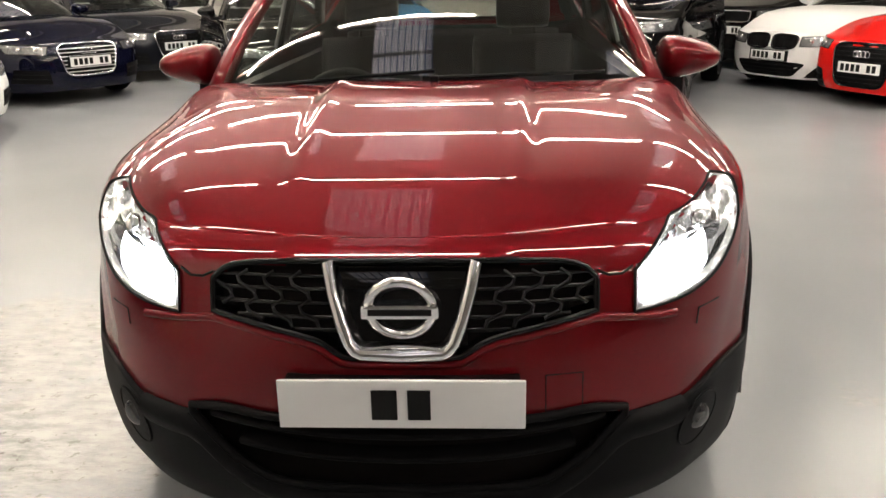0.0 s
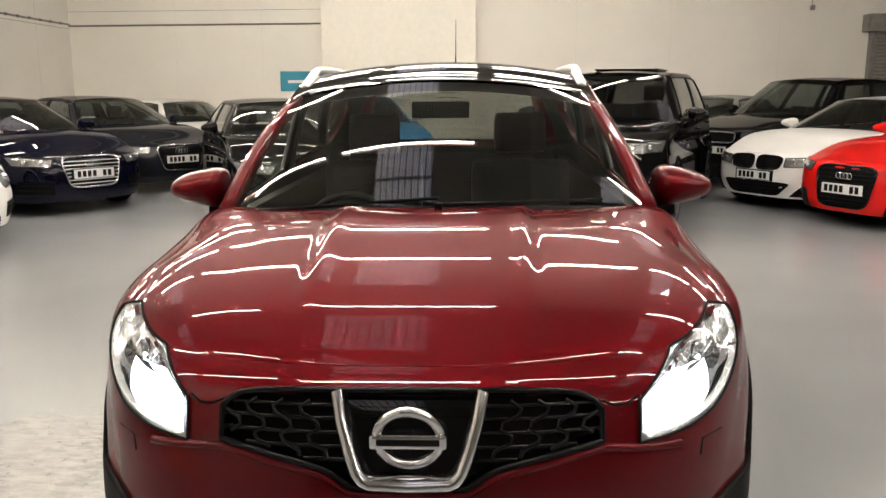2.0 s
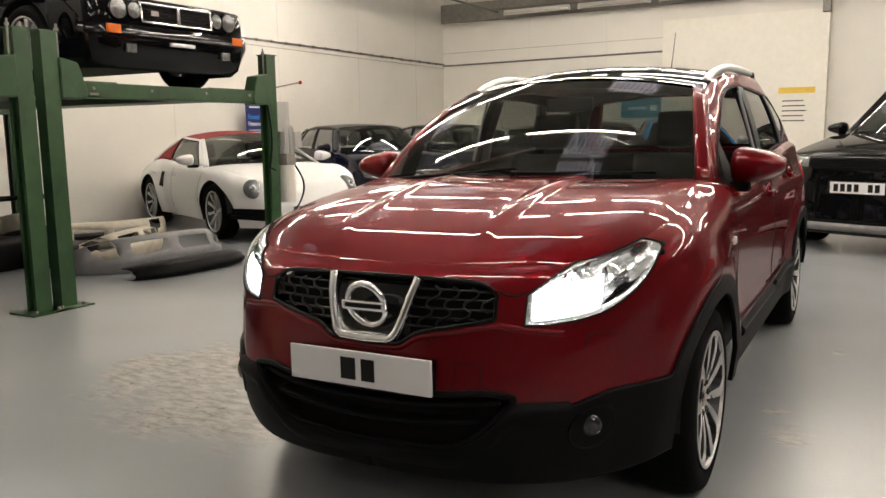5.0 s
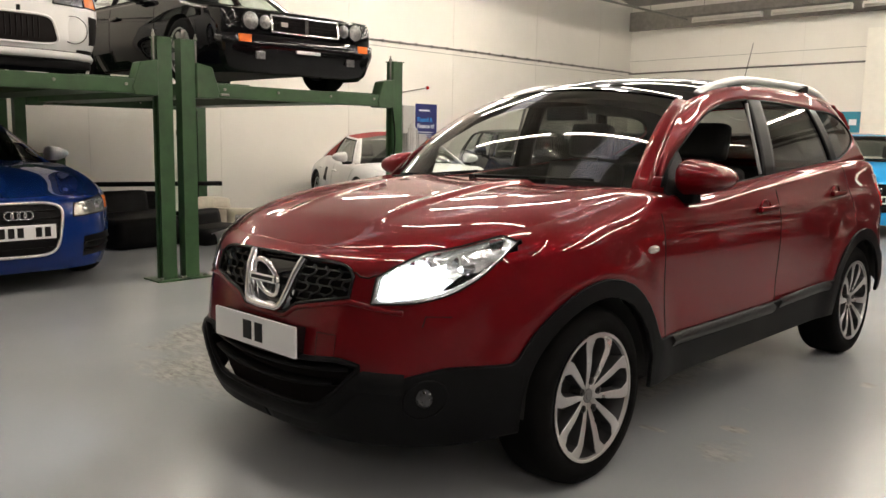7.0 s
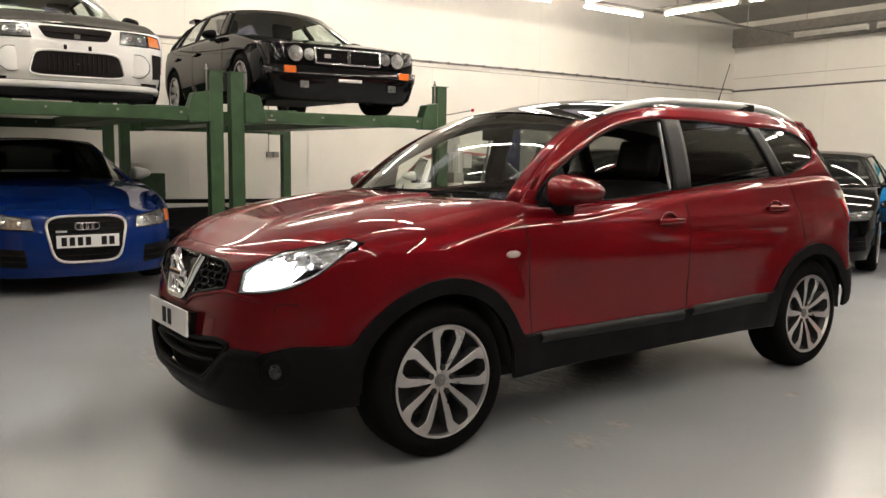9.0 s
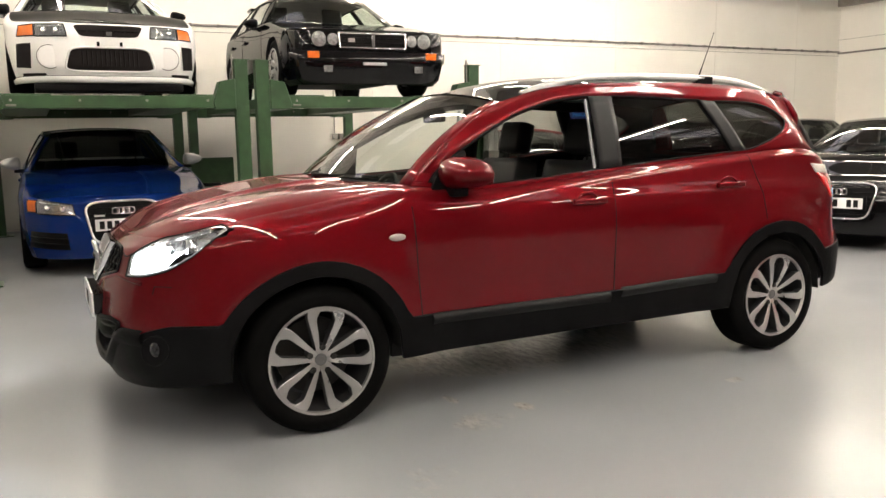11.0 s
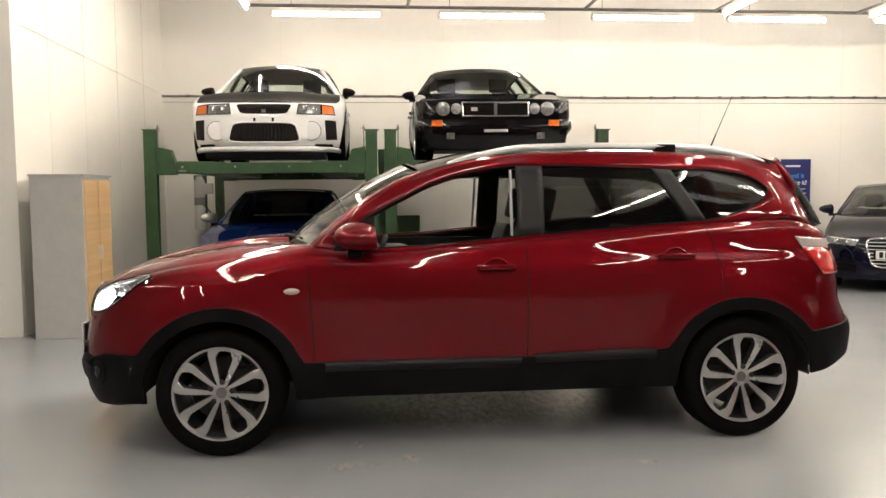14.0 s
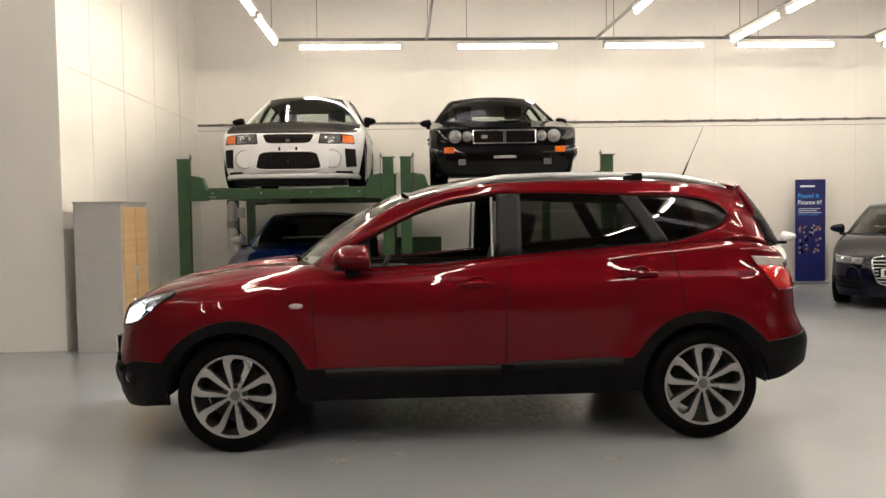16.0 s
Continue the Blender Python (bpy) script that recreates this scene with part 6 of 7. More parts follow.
grille_patch(car, S, ((-0.36, 0.19), (0.36, 0.19), (0.54, 0.37), (-0.54, 0.37)), 3, name="lower_intake", rounded=7)
for sg in (1, -1):
    c = [(0.50 * sg, 0.19), (0.86 * sg, 0.21), (0.87 * sg, 0.40), (0.68 * sg, 0.37)]
    grille_patch(car, S, c if sg > 0 else [c[1], c[0], c[3], c[2]], 1, name="side_vent", mat=M_GAP)
number_plate(car, S, 0.44)
# scarlet coupe
car, S = make_car(spec(P_SCARLET, 2.75, 0.93, 0.92, 1.0, 0.70, 0.55, 0.98, (0.95, 0.99), 1.35, 1.37, 2.75, 3.4, 0.98, 0.34, name="scarlet_coupe"),
                  pose(5.03, 7.1, 0, 0, 0, -63), "bright red coupe with a black honeycomb grille")
modern_face(car, S, 0.7, 0.43, AUDI_LAMP, ((-0.30, 0.23), (0.30, 0.23), (0.39, 0.68), (-0.39, 0.68)), M_GLOSSBLACK, ((0.46, 0.17), (0.84, 0.19), (0.86, 0.42), (0.54, 0.38)), 9, None, 0.575)
# black sport utility behind
car, S = make_car(spec(P_BLACK, 2.93, 0.97, 0.87, 1.08, 0.92, 0.45, 1.15, (1.12, 1.2), 1.25, 1.74, 3.5, 3.8, 1.15, 0.37, name="black_sport_utility", zref=0.8),
                  pose(4.6, 11.1, 0, 0, 0, -55), "black sport utility car behind the white saloon")
modern_face(car, S, 0.9, 0.6, ((0.46, 0.76), (0.86, 0.78), (0.88, 0.90), (0.46, 0.88)), ((-0.36, 0.72), (0.36, 0.72), (0.38, 0.88), (-0.38, 0.88)), M_CHROME, None, 0)
# silver saloon behind that
car, S = make_car(spec(P_SILVER, 2.8, 0.91, 0.85, 1.0, 0.72, 0.55, 1.0, (0.96, 1.02), 1.35, 1.44, 3.0, 3.5, 1.0, 0.33, name="silver_car"),
                  pose(3.9, 13.2, 0, 0, 0, -40), "silver grey car near the far wall")
modern_face(car, S, 0.7, 0.50, AUDI_LAMP, ((-0.3, 0.5), (0.3, 0.5), (0.34, 0.68), (-0.34, 0.68)), None, None, 4)
# light blue hatchback
car, S = make_car(spec(P_CYAN, 2.6, 0.88, 0.85, 0.75, 0.74, 0.48, 1.02, (0.98, 1.04), 1.2, 1.45, 2.85, 3.1, 1.02, 0.335, name="light_blue_hatchback", mirror_paint=M_SATIN),
                  pose(-1.40, 10.5, 0, 0, 0, 20), "bright light blue hatchback with a black grille")
modern_face(car, S, 0.74, 0.52, ((0.46, 0.63), (0.80, 0.65), (0.82, 0.75), (0.44, 0.72)), ((-0.29, 0.36), (0.29, 0.36), (0.38, 0.72), (-0.38, 0.72)), M_GLOSSBLACK, AUDI_LOW, 6, None, 0.64)
# black estate hidden behind the crossover
car, S = make_car(spec(P_BLACK, 2.82, 0.92, 0.88, 1.04, 0.70, 0.55, 1.0, (0.96, 1.02), 1.35, 1.40, 3.3, 3.65, 0.98, 0.335, name="black_estate_car"),
                  pose(-1.92, 7.25, 0, 0, 0, 23), "black estate car parked behind the red crossover")
modern_face(car, S, 0.7, 0.50, AUDI_LAMP, AUDI_GRILLE, M_CHROME, AUDI_LOW, 7, None, 0.62)
# blue saloon under the lift
RS4 = spec(P_SPRINT, 2.65, 0.91, 0.93, 1.0, 0.72, 0.52, 0.99, (0.95, 1.0), 1.3, 1.42, 2.8, 3.3, 0.98, 0.335, name="blue_saloon_car", mirror_paint=M_SATIN, screen_glass=M_PRIVACY, side_glass=M_PRIVACY)
car, S = make_car(RS4, pose(-5.0, -0.34, 0, 0, 0, 90), "bright blue saloon car under the lift deck")
lamp_patch(car, S, ((0.745, 0.617), (0.82, 0.62), (0.82, 0.73), (0.745, 0.725)), "indicator", lens=False, bowl=M_AMBER)
modern_face(car, S, 0.7, 0.485, ((0.42, 0.585), (0.74, 0.605), (0.74, 0.735), (0.44, 0.685)), ((-0.27, 0.30), (0.27, 0.30), (0.35, 0.70), (-0.35, 0.70)), M_SATIN, AUDI_LOW, 6, None, 0.615, 5)
part("badge_bar", one_box((-0.26, S.front(-0.22, 0.575, 0.016).y - 0.004, 0.565), (-0.17, S.front(-0.22, 0.575, 0.016).y + 0.004, 0.582)), M_SATIN, car)
# white rally saloon on the lift
DECK = 1.71
EVO = spec(P_WHITE, 2.51, 0.885, 0.86, 0.98, 0.645, 0.50, 0.92, (0.89, 0.96), 1.15, 1.385, 2.5, 3.0, 0.98, 0.315, name="white_rally_saloon", screen_glass=M_SCREEN, side_glass=M_GLASS, bench=None, headliner=M_HEADLINER, mirror=(0.91, 0.88, 0.96, 0.78), square=3.4, bonnet_paint=M_CARBON, mirror_paint=M_BLACK,
           roof_paint=P_WHITE, wheel="plain", rear_tint=M_GLASS)
evo, ES = make_car(EVO, pose(-5.0, -0.35, DECK, 0, 0, 90), "white rally saloon with a bare carbon bonnet on a lift")
# black boxy hatchback on the second lift
LANCIA = spec(P_BLACK, 2.48, 0.885, 0.79, 0.63, 0.66, 0.42, 0.87, (0.855, 0.89), 0.95, 1.29, 2.65, 2.95, 0.90, 0.31, name="black_boxy_hatchback", screen_glass=M_SCREEN, side_glass=M_GLASS, square=8.0, rear_square=6.0, crowned=5.0,
               hood=((-0.79, 0.66), (-0.5, 0.71), (0.0, 0.80), (0.42, 0.87)), top=((-0.79, 0.655), (-0.44, 0.695), (0.0, 0.785), (0.42, 0.85), (0.72, 0.86), (2.83, 0.89), (3.11, 0.89)),
               nose=((0.12, 0.06), (0.28, 0.0), (0.5, 0.0), (0.69, 0.03), (0.94, 0.1)), mirror_paint=M_BLACK,
               roof_x=((1.05, 0.565), (1.9, 0.60), (2.65, 0.58)), roof_edge=((1.05, 1.22), (1.4, 1.255), (1.9, 1.26), (2.65, 1.21)), bench=None, headliner=M_HEADLINER, mirror=(0.93, 0.82, 0.885, 0.72), crown=0.03, a_pillar=0.95, rear_tint=M_GLASS, round=((-0.79, 0.03), (0.0, 0.04), (0.6, 0.04), (3.1, 0.04)))
lancia, LS = make_car(LANCIA, pose(-4.72, 2.23, DECK, 0, 0, 88), "black boxy rally hatchback with four round headlights")


def disc_on(S, x, z, r, out, mat, parent, name, seg=24, bulge=0.012):
    """A round lamp or cover on the nose."""
    c = S.front(x, z, out)
    bm = bmesh.new()
    bmesh.ops.create_uvsphere(bm, u_segments=seg, v_segments=12, radius=1)
    for v in bm.verts:
        v.co = Vector((c.x + v.co.x * r, c.y + v.co.y * bulge, c.z + v.co.z * r))
    return part(name, bm, mat, parent, smooth=True)


def ring_on(S, x, z, r, out, thick, mat, parent, name):
    c = S.front(x, z, out)
    return tube(name, [(c.x + r * math.cos(t), c.y, c.z + r * math.sin(t)) for t in np.linspace(0, 2 * math.pi, 29)[:-1]], thick, mat, parent, closed=True, res=1)


# rally saloon: lamps, slots and intercooler opening
grille_patch(evo, ES, ((-0.25, 0.520), (0.25, 0.520), (0.31, 0.632), (-0.31, 0.632)), 1, mat=M_GAP, name="grille", rounded=7)
ic = grille_patch(evo, ES, ((-0.40, 0.205), (0.40, 0.205), (0.34, 0.425), (-0.34, 0.425)), 0, mat=M_GAP, name="intercooler_opening", frame_mat=P_WHITE, thick=0.010, rounded=6)
for k in range(13):
    x = -0.24 + 0.04 * k
    tube("core_fin", [tuple(ES.front(x, z, 0.006)) for z in (0.25, 0.40)], 0.006, M_BLACK, ic, res=1)
lamp_patch(evo, ES, ((0.36, 0.52), (0.62, 0.52), (0.62, 0.632), (0.38, 0.632)))
lamp_patch(evo, ES, ((0.63, 0.525), (0.77, 0.525), (0.75, 0.622), (0.63, 0.632)), "indicator", lens=False, bowl=M_AMBER)
for sg in (1, -1):
    disc_on(ES, 0.515 * sg, 0.335, 0.104, 0.002, P_WHITE, evo, "fog_cover")
    ring_on(ES, 0.515 * sg, 0.335, 0.106, 0.006, 0.003, M_GAP, evo, "fog_cover_edge")
    c = [(0.67 * sg, 0.235), (0.79 * sg, 0.25), (0.78 * sg, 0.46), (0.66 * sg, 0.46)]
    grille_patch(evo, ES, c if sg > 0 else [c[1], c[0], c[3], c[2]], 0, mat=M_GAP, name="side_vent")
    c = [(0.55 * sg, 0.165), (0.74 * sg, 0.17), (0.74 * sg, 0.195), (0.55 * sg, 0.19)]
    grille_patch(evo, ES, c if sg > 0 else [c[1], c[0], c[3], c[2]], 0, mat=M_GAP, name="side_slot")
G = [[ES.front(x, z, o) for z, o in ((0.115, -0.02), (0.105, 0.02), (0.14, 0.03), (0.165, 0.005))] for x in np.linspace(-0.80, 0.80, 33)]
sheets("front_lip", [G], P_WHITE, evo)
p = ES.front(0, 0.10, 0.0)
part("undertray", one_box((-0.66, p.y + 0.02, 0.03), (0.66, p.y + 0.5, 0.10), 0.02), M_BLACK, evo)
for x in (-0.10, 0.10):
    p = ES.front(x, 0.455, 0.01)
    part("plate_bracket", one_box((p.x - 0.012, p.y - 0.012, p.z - 0.02), (p.x + 0.012, p.y + 0.01, p.z + 0.02), 0.003), M_BLACK, evo)
# small triangular badge plate
p = ES.front(0, 0.55, 0.014)
part("badge", prism(bmesh.new(), [(p.y, 0.53), (p.y - 0.008, 0.53), (p.y - 0.008, 0.57), (p.y, 0.57)], -0.025, 0.025), M_CHROME, evo)

# boxy hatchback: four round lamps, framed grille, bumper
g = grille_patch(lancia, LS, ((-0.365, 0.475), (0.365, 0.475), (0.37, 0.625), (-0.37, 0.625)), 5, mat=M_GAP, frame_mat=M_CHROME, thick=0.011)
part("grille_shield", prism(bmesh.new(), [(LS.front(0, 0.55, 0.0).y, 0.48), (LS.front(0, 0.55, 0.028).y, 0.48), (LS.front(0, 0.55, 0.028).y, 0.62), (LS.front(0, 0.55, 0.0).y, 0.62)], -0.018, 0.018), M_CHROME, g)
for sg in (1, -1):
    for x, r in ((0.58, 0.083), (0.435, 0.066)):
        l = disc_on(LS, x * sg, 0.555, r, 0.004, M_LAMP_GREY, lancia, "headlight", bulge=0.03)
        ring_on(LS, x * sg, 0.555, r, 0.012, 0.007, M_GLOSSBLACK, l, "lamp_rim")
    p = LS.front(0.645 * sg, 0.395, 0.036)
    part("indicator", one_box((p.x - 0.06, p.y - 0.012, p.z - 0.034), (p.x + 0.06, p.y + 0.02, p.z + 0.034), 0.006), M_AMBER, lancia)
    p = LS.front(0.50 * sg, 0.255, 0.035)
    part("fog_lamp", one_box((p.x - 0.045, p.y - 0.012, p.z - 0.035), (p.x + 0.045, p.y + 0.01, p.z + 0.035), 0.006), M_LAMP_GREY, lancia)
G = [[LS.front(x, z, o) for z, o in ((0.44, 0.002), (0.435, 0.035), (0.34, 0.045), (0.15, 0.03), (0.10, -0.02))] for x in np.linspace(-0.84, 0.84, 33)]
sheets("bumper", [G], P_BLACK, lancia)
p = LS.front(0, 0.31, 0.05)
part("plate_mount", one_box((-0.13, p.y - 0.01, 0.295), (0.13, p.y + 0.01, 0.325), 0.004), M_SATIN, lancia)
part("badge", one_box((-0.27, LS.front(-0.25, 0.55, 0.016).y - 0.004, 0.53), (-0.20, LS.front(-0.25, 0.55, 0.016).y + 0.004, 0.57), 0.003), M_WHITELENS, g)
# roof spoiler
part("roof_spoiler", one_box((-0.55, 2.62, 1.29), (0.55, 2.86, 1.33), 0.012), P_BLACK, lancia)
for sg in (1, -1):
    part("spoiler_leg", one_box((sg * 0.5 - 0.015, 2.60, 1.20), (sg * 0.5 + 0.015, 2.72, 1.295), 0.006), P_BLACK, lancia)


# ---------------------------------------------------------------- four-post lifts
def lift(y0, y1, label):
    """Four posts, two cross beams and two runways."""
    root = new("car_lift")
    xf, xr, top = -4.06, -8.2, 2.04
    for x in (xf, xr):
        for y in (y0, y1):
            s = 1 if y == y0 else -1
            # folded channel: web on the outer side, two flanges, lips at their ends
            prof = [(-0.054, -0.064), (0.054, -0.064), (0.054, 0.064), (0.024, 0.064), (0.024, 0.056), (0.046, 0.056), (0.046, -0.056),
                    (-0.046, -0.056), (-0.046, 0.056), (-0.024, 0.056), (-0.024, 0.064), (-0.054, 0.064)]
            b = bmesh.new()
            lo_v = [b.verts.new((x + px, y + s * py, 0.012)) for px, py in prof]
            hi_v = [b.verts.new((x + px, y + s * py, top)) for px, py in prof]
            b.faces.new(lo_v)
            b.faces.new(hi_v)
            for i in range(12):
                b.faces.new((lo_v[i], lo_v[(i + 1) % 12], hi_v[(i + 1) % 12], hi_v[i]))
            bmesh.ops.recalc_face_normals(b, faces=b.faces)
            post = part("post", b, M_GREEN, root)
            b = box(bmesh.new(), (x - 0.14, y - 0.15, 0), (x + 0.14, y + 0.15, 0.012))
            part("base_plate", b, M_GREEN, post)
            b = box(bmesh.new(), (x - 0.062, y - 0.075, top), (x + 0.062, y + 0.085, top + 0.008))
            part("cap_plate", b, M_GREEN, post)
            b = bmesh.new()
            rod(b, (x + 0.03, y + s * 0.085, 1.80), (x + 0.03, y + s * 0.085, top + 0.06), 0.008)
            rod(b, (x + 0.03, y + s * 0.085, top + 0.012), (x + 0.03, y + s * 0.085, top + 0.03), 0.018, seg=6)
            part("threaded_rod", b, M_STEEL_GREY, post)
            for e in (-0.09, 0.09):
                b = bmesh.new()
                rod(b, (x + 0.09, y + e, 0.012), (x + 0.09, y + e, 0.03), 0.013, seg=6)
                part("anchor_bolt", b, M_STEEL_GREY, post)
            # carriage that holds the beam
            b = prism(bmesh.new(), [(y + s * 0.066, 1.56), (y + s * 0.27, 1.56), (y + s * 0.29, 1.62), (y + s * 0.22, 1.83), (y + s * 0.066, 1.86)][::s], x - 0.07, x + 0.075)
            bmesh.ops.bevel(b, geom=b.edges[:], offset=0.008, segments=1, affect='EDGES')
            part("carriage", b, M_GREEN, post)
    for x in (xf, xr):
        b = box(bmesh.new(), (x - 0.06, y0 + 0.1, 1.572), (x + 0.06, y1 - 0.1, 1.69), None, 0.008)
        beam = part("cross_beam", b, M_GREEN, root)
        for yy in (y0 + 0.34, y0 + 0.9, y1 - 0.9, y1 - 0.34):
            b = bmesh.new()
            rod(b, (x + 0.058, yy, 1.645), (x + 0.075, yy, 1.645), 0.013, seg=6)
            part("bolt", b, M_STEEL_GREY, beam)
        b = bmesh.new()
        rod(b, (x + 0.07, y0 + 0.3, 1.600), (x + 0.07, y0 + 0.38, 1.600), 0.01)
        part("pin", b, M_STEEL_GREY, beam)
    c = (y0 + y1) / 2
    for s in (-1, 1):
        ym = c + s * 0.76
        b = box(bmesh.new(), (xr - 0.1, ym - 0.24, 1.60), (xf - 0.08, ym + 0.24, 1.71), None, 0.006)
        part("runway", b, M_GREEN, root)
    return tagged(root, label, "car lift", group="car lifts")


lift(-1.55, 0.83, "green steel four-post lift holding a white saloon")
lift(1.04, 3.45, "green steel four-post lift holding a black hatchback")

# steel cabinet with a tambour front
cab = new("steel_cabinet")
CX0, CX1, CYF = -3.66, -2.84, -1.875
part("carcass", one_box((CX0, -2.35, 0.0), (CX1, CYF, 1.53), 0.008), M_CAB, cab)
part("top_panel", one_box((CX0 - 0.01, -2.36, 1.53), (CX1 + 0.01, CYF + 0.02, 1.545), 0.003), M_CAB, cab)
part("plinth", one_box((CX0 + 0.02, CYF + 0.002, 0.0), (CX1 - 0.02, CYF + 0.01, 0.07)), M_STEEL_GREY, cab)
mid = (CX0 + CX1) / 2
for x0, x1, sg in ((CX0 + 0.03, mid - 0.015, 1), (mid + 0.015, CX1 - 0.03, -1)):
    door = part("tambour_door", one_box((x0, CYF - 0.004, 0.08), (x1, CYF + 0.006, 1.49)), M_WOOD, cab)
    n = 16
    slat_data = None
    for k in range(n):
        w = (x1 - x0) / n
        if slat_data is None:
            ob = part("slat", one_box((-w / 2 + 0.0012, 0, 0.08), (w / 2 - 0.0012, 0.008, 1.49), 0.003), M_WOOD, door)
            slat_data = ob.data
        else:
            ob = finish("slat", slat_data, None, door, smooth=False)
        ob.location = (x0 + w * (k + 0.5), CYF + 0.006, 0)
    hx = mid - sg * 0.035
    part("handle", one_box((hx - 0.012, CYF + 0.012, 0.72), (hx + 0.012, CYF + 0.026, 0.86), 0.004), M_SATIN, door)
tagged(cab, "grey steel cabinet with oak tambour doors", "cabinet")



# ---------------------------------------------------------------- signs and banner
def words(name, text, size, mat, parent, m, bold=0.0):
    """Lettering in the built-in font, as a thin mesh."""
    cu = bpy.data.curves.new(name, 'FONT')
    cu.body, cu.size, cu.extrude, cu.offset = text, size, 0.001, bold
    tmp = bpy.data.objects.new(name, cu)
    me = bpy.data.meshes.new_from_object(tmp)
    bpy.data.objects.remove(tmp)
    bpy.data.curves.remove(cu)
    ob = finish(name, me, mat, parent, smooth=False)
    ob.matrix_local = m
    return ob


M_BANNER = surface("banner_blue", (0.012, 0.015, 0.115), 0.4, var=0.1)
M_INKWHITE = surface("print_white", (0.8, 0.8, 0.82), 0.5, var=0.03)
M_INKCYAN = surface("print_cyan", (0.03, 0.30, 0.72), 0.5, var=0.05)
M_INKORANGE = surface("print_orange", (0.40, 0.16, 0.07), 0.5, var=0.3)
M_INKGREY = surface("print_grey", (0.34, 0.33, 0.34), 0.5, var=0.35, scale=40)
M_TEAL = surface("teal_board", (0.01, 0.22, 0.33), 0.4, var=0.06)
M_YELLOW = surface("yellow_print", (0.75, 0.50, 0.05), 0.5, var=0.05)

ban = new("banner_stand")
part("foot", one_box((-0.09, -0.30, 0), (0.09, 0.30, 0.06), 0.012), M_SATIN, ban)
web = part("banner", one_box((-0.008, -0.272, 0.055), (0.008, 0.272, 1.87), 0.002), M_BANNER, ban)
face = pose(0.0105, 0, 0, 90, 0, 90)
words("lettering", "Found it", 0.115, M_INKCYAN, ban, face @ pose(-0.235, 1.545, 0), 0.002)
words("lettering", "Finance it?", 0.105, M_INKWHITE, ban, face @ pose(-0.235, 1.43, 0), 0.002)
part("brand_bar", one_box((0.0085, -0.19, 1.735), (0.0115, 0.08, 1.765)), M_INKWHITE, ban)
for k, w in enumerate((0.40, 0.34, 0.42, 0.38)):
    part("print_line", one_box((0.0085, -0.225, 1.345 - 0.035 * k), (0.0115, -0.225 + w, 1.357 - 0.035 * k)), M_INKCYAN if k == 3 else M_INKWHITE, ban)
rnd = random.Random(5)
for k in range(60):
    y, z = -0.20 + 0.38 * rnd.random(), 0.55 + 0.50 * rnd.random()
    if abs(y - 0.02) < 0.07 and 0.6 < z < 0.85:
        continue
    part("print_patch", one_box((0.0085, y - 0.021, z - 0.02), (0.0105 + 0.0003 * (k % 7), y + 0.021, z + 0.02)), (M_INKGREY, M_INKORANGE, M_CARBON, M_INKGREY, M_BANNER)[k % 5], ban)
ban.matrix_world = pose(-8.48, 8.23, 0)
tagged(ban, "tall blue finance banner on a stand by the wall", "banner")

sign = new("wall_sign")
part("board", one_box((-4.12, WY - 0.03, 1.52), (-3.16, WY - 0.004, 1.95), 0.004), M_TEAL, sign)
part("brand_bar", one_box((-3.95, WY - 0.035, 1.70), (-3.55, WY - 0.031, 1.76)), M_INKWHITE, sign)
part("brand_disc", one_box((-3.45, WY - 0.035, 1.67), (-3.30, WY - 0.031, 1.79), 0.001), M_INKWHITE, sign)
tagged(sign, "teal sign board on the far wall", "sign")
post_ = new("poster")
part("sheet", one_box((-0.74, WY - 0.36, 0.95), (-0.05, WY - 0.352, 2.06)), M_PANEL, post_)
part("header", prism(bmesh.new(), [(WY - 0.366, 1.94), (WY - 0.361, 1.94), (WY - 0.361, 2.06), (WY - 0.366, 2.06)], -0.74, -0.05), M_YELLOW, post_)
for k in range(5):
    part("print_line", one_box((-0.66, WY - 0.365, 1.78 - 0.1 * k), (-0.66 + 0.4 + 0.03 * (k % 3), WY - 0.361, 1.80 - 0.1 * k)), M_INK, post_)
tagged(post_, "pale poster with a yellow heading on the partition", "poster")
sens = part("wall_sensor", box(one_box((7.19, WY - 0.1, 3.2), (7.27, WY - 0.002, 3.3), 0.02), (7.225, WY - 0.02, 3.3), (7.235, WY - 0.004, 3.95)), M_STEEL_GREY)
tagged(sens, "small grey wall sensor on a drop cable", "sensor")
sock = part("wall_socket", box(box(one_box((WX + 0.002, 3.36, 1.21), (WX + 0.06, 3.45, 1.30), 0.008), (WX + 0.002, 3.47, 1.21), (WX + 0.06, 3.56, 1.30), None, 0.008), (WX + 0.002, 3.40, 1.30), (WX + 0.012, 3.415, 2.9)), M_STEEL_GREY)
tagged(sock, "grey double wall socket with a drop cable", "socket")

# panel joints in the walls
for k, (a, c) in enumerate([((WX - 0.01, y, 0), (WX + 0.0035, y + 0.008, 4.9)) for y in (-0.6, 2.1, 4.1, 6.6, 9.2, 11.8, 14.2)]
                           + [((x, WY - 0.0035, 0), (x + 0.010, WY + 0.01, 4.0)) for x in (-6.4, -4.5, 2.3, 4.3, 6.6)]
                           + [((x, COL_Y - 0.01, 0), (x + 0.010, COL_Y + 0.0035, 5.2)) for x in (-7.6, -6.3, -5.0, -3.9)]):
    tagged(part("panel_joint", one_box(a, c), M_JOINT), "faint filled joint between wall panels", "joint", group="wall panel joints", kind="structure")


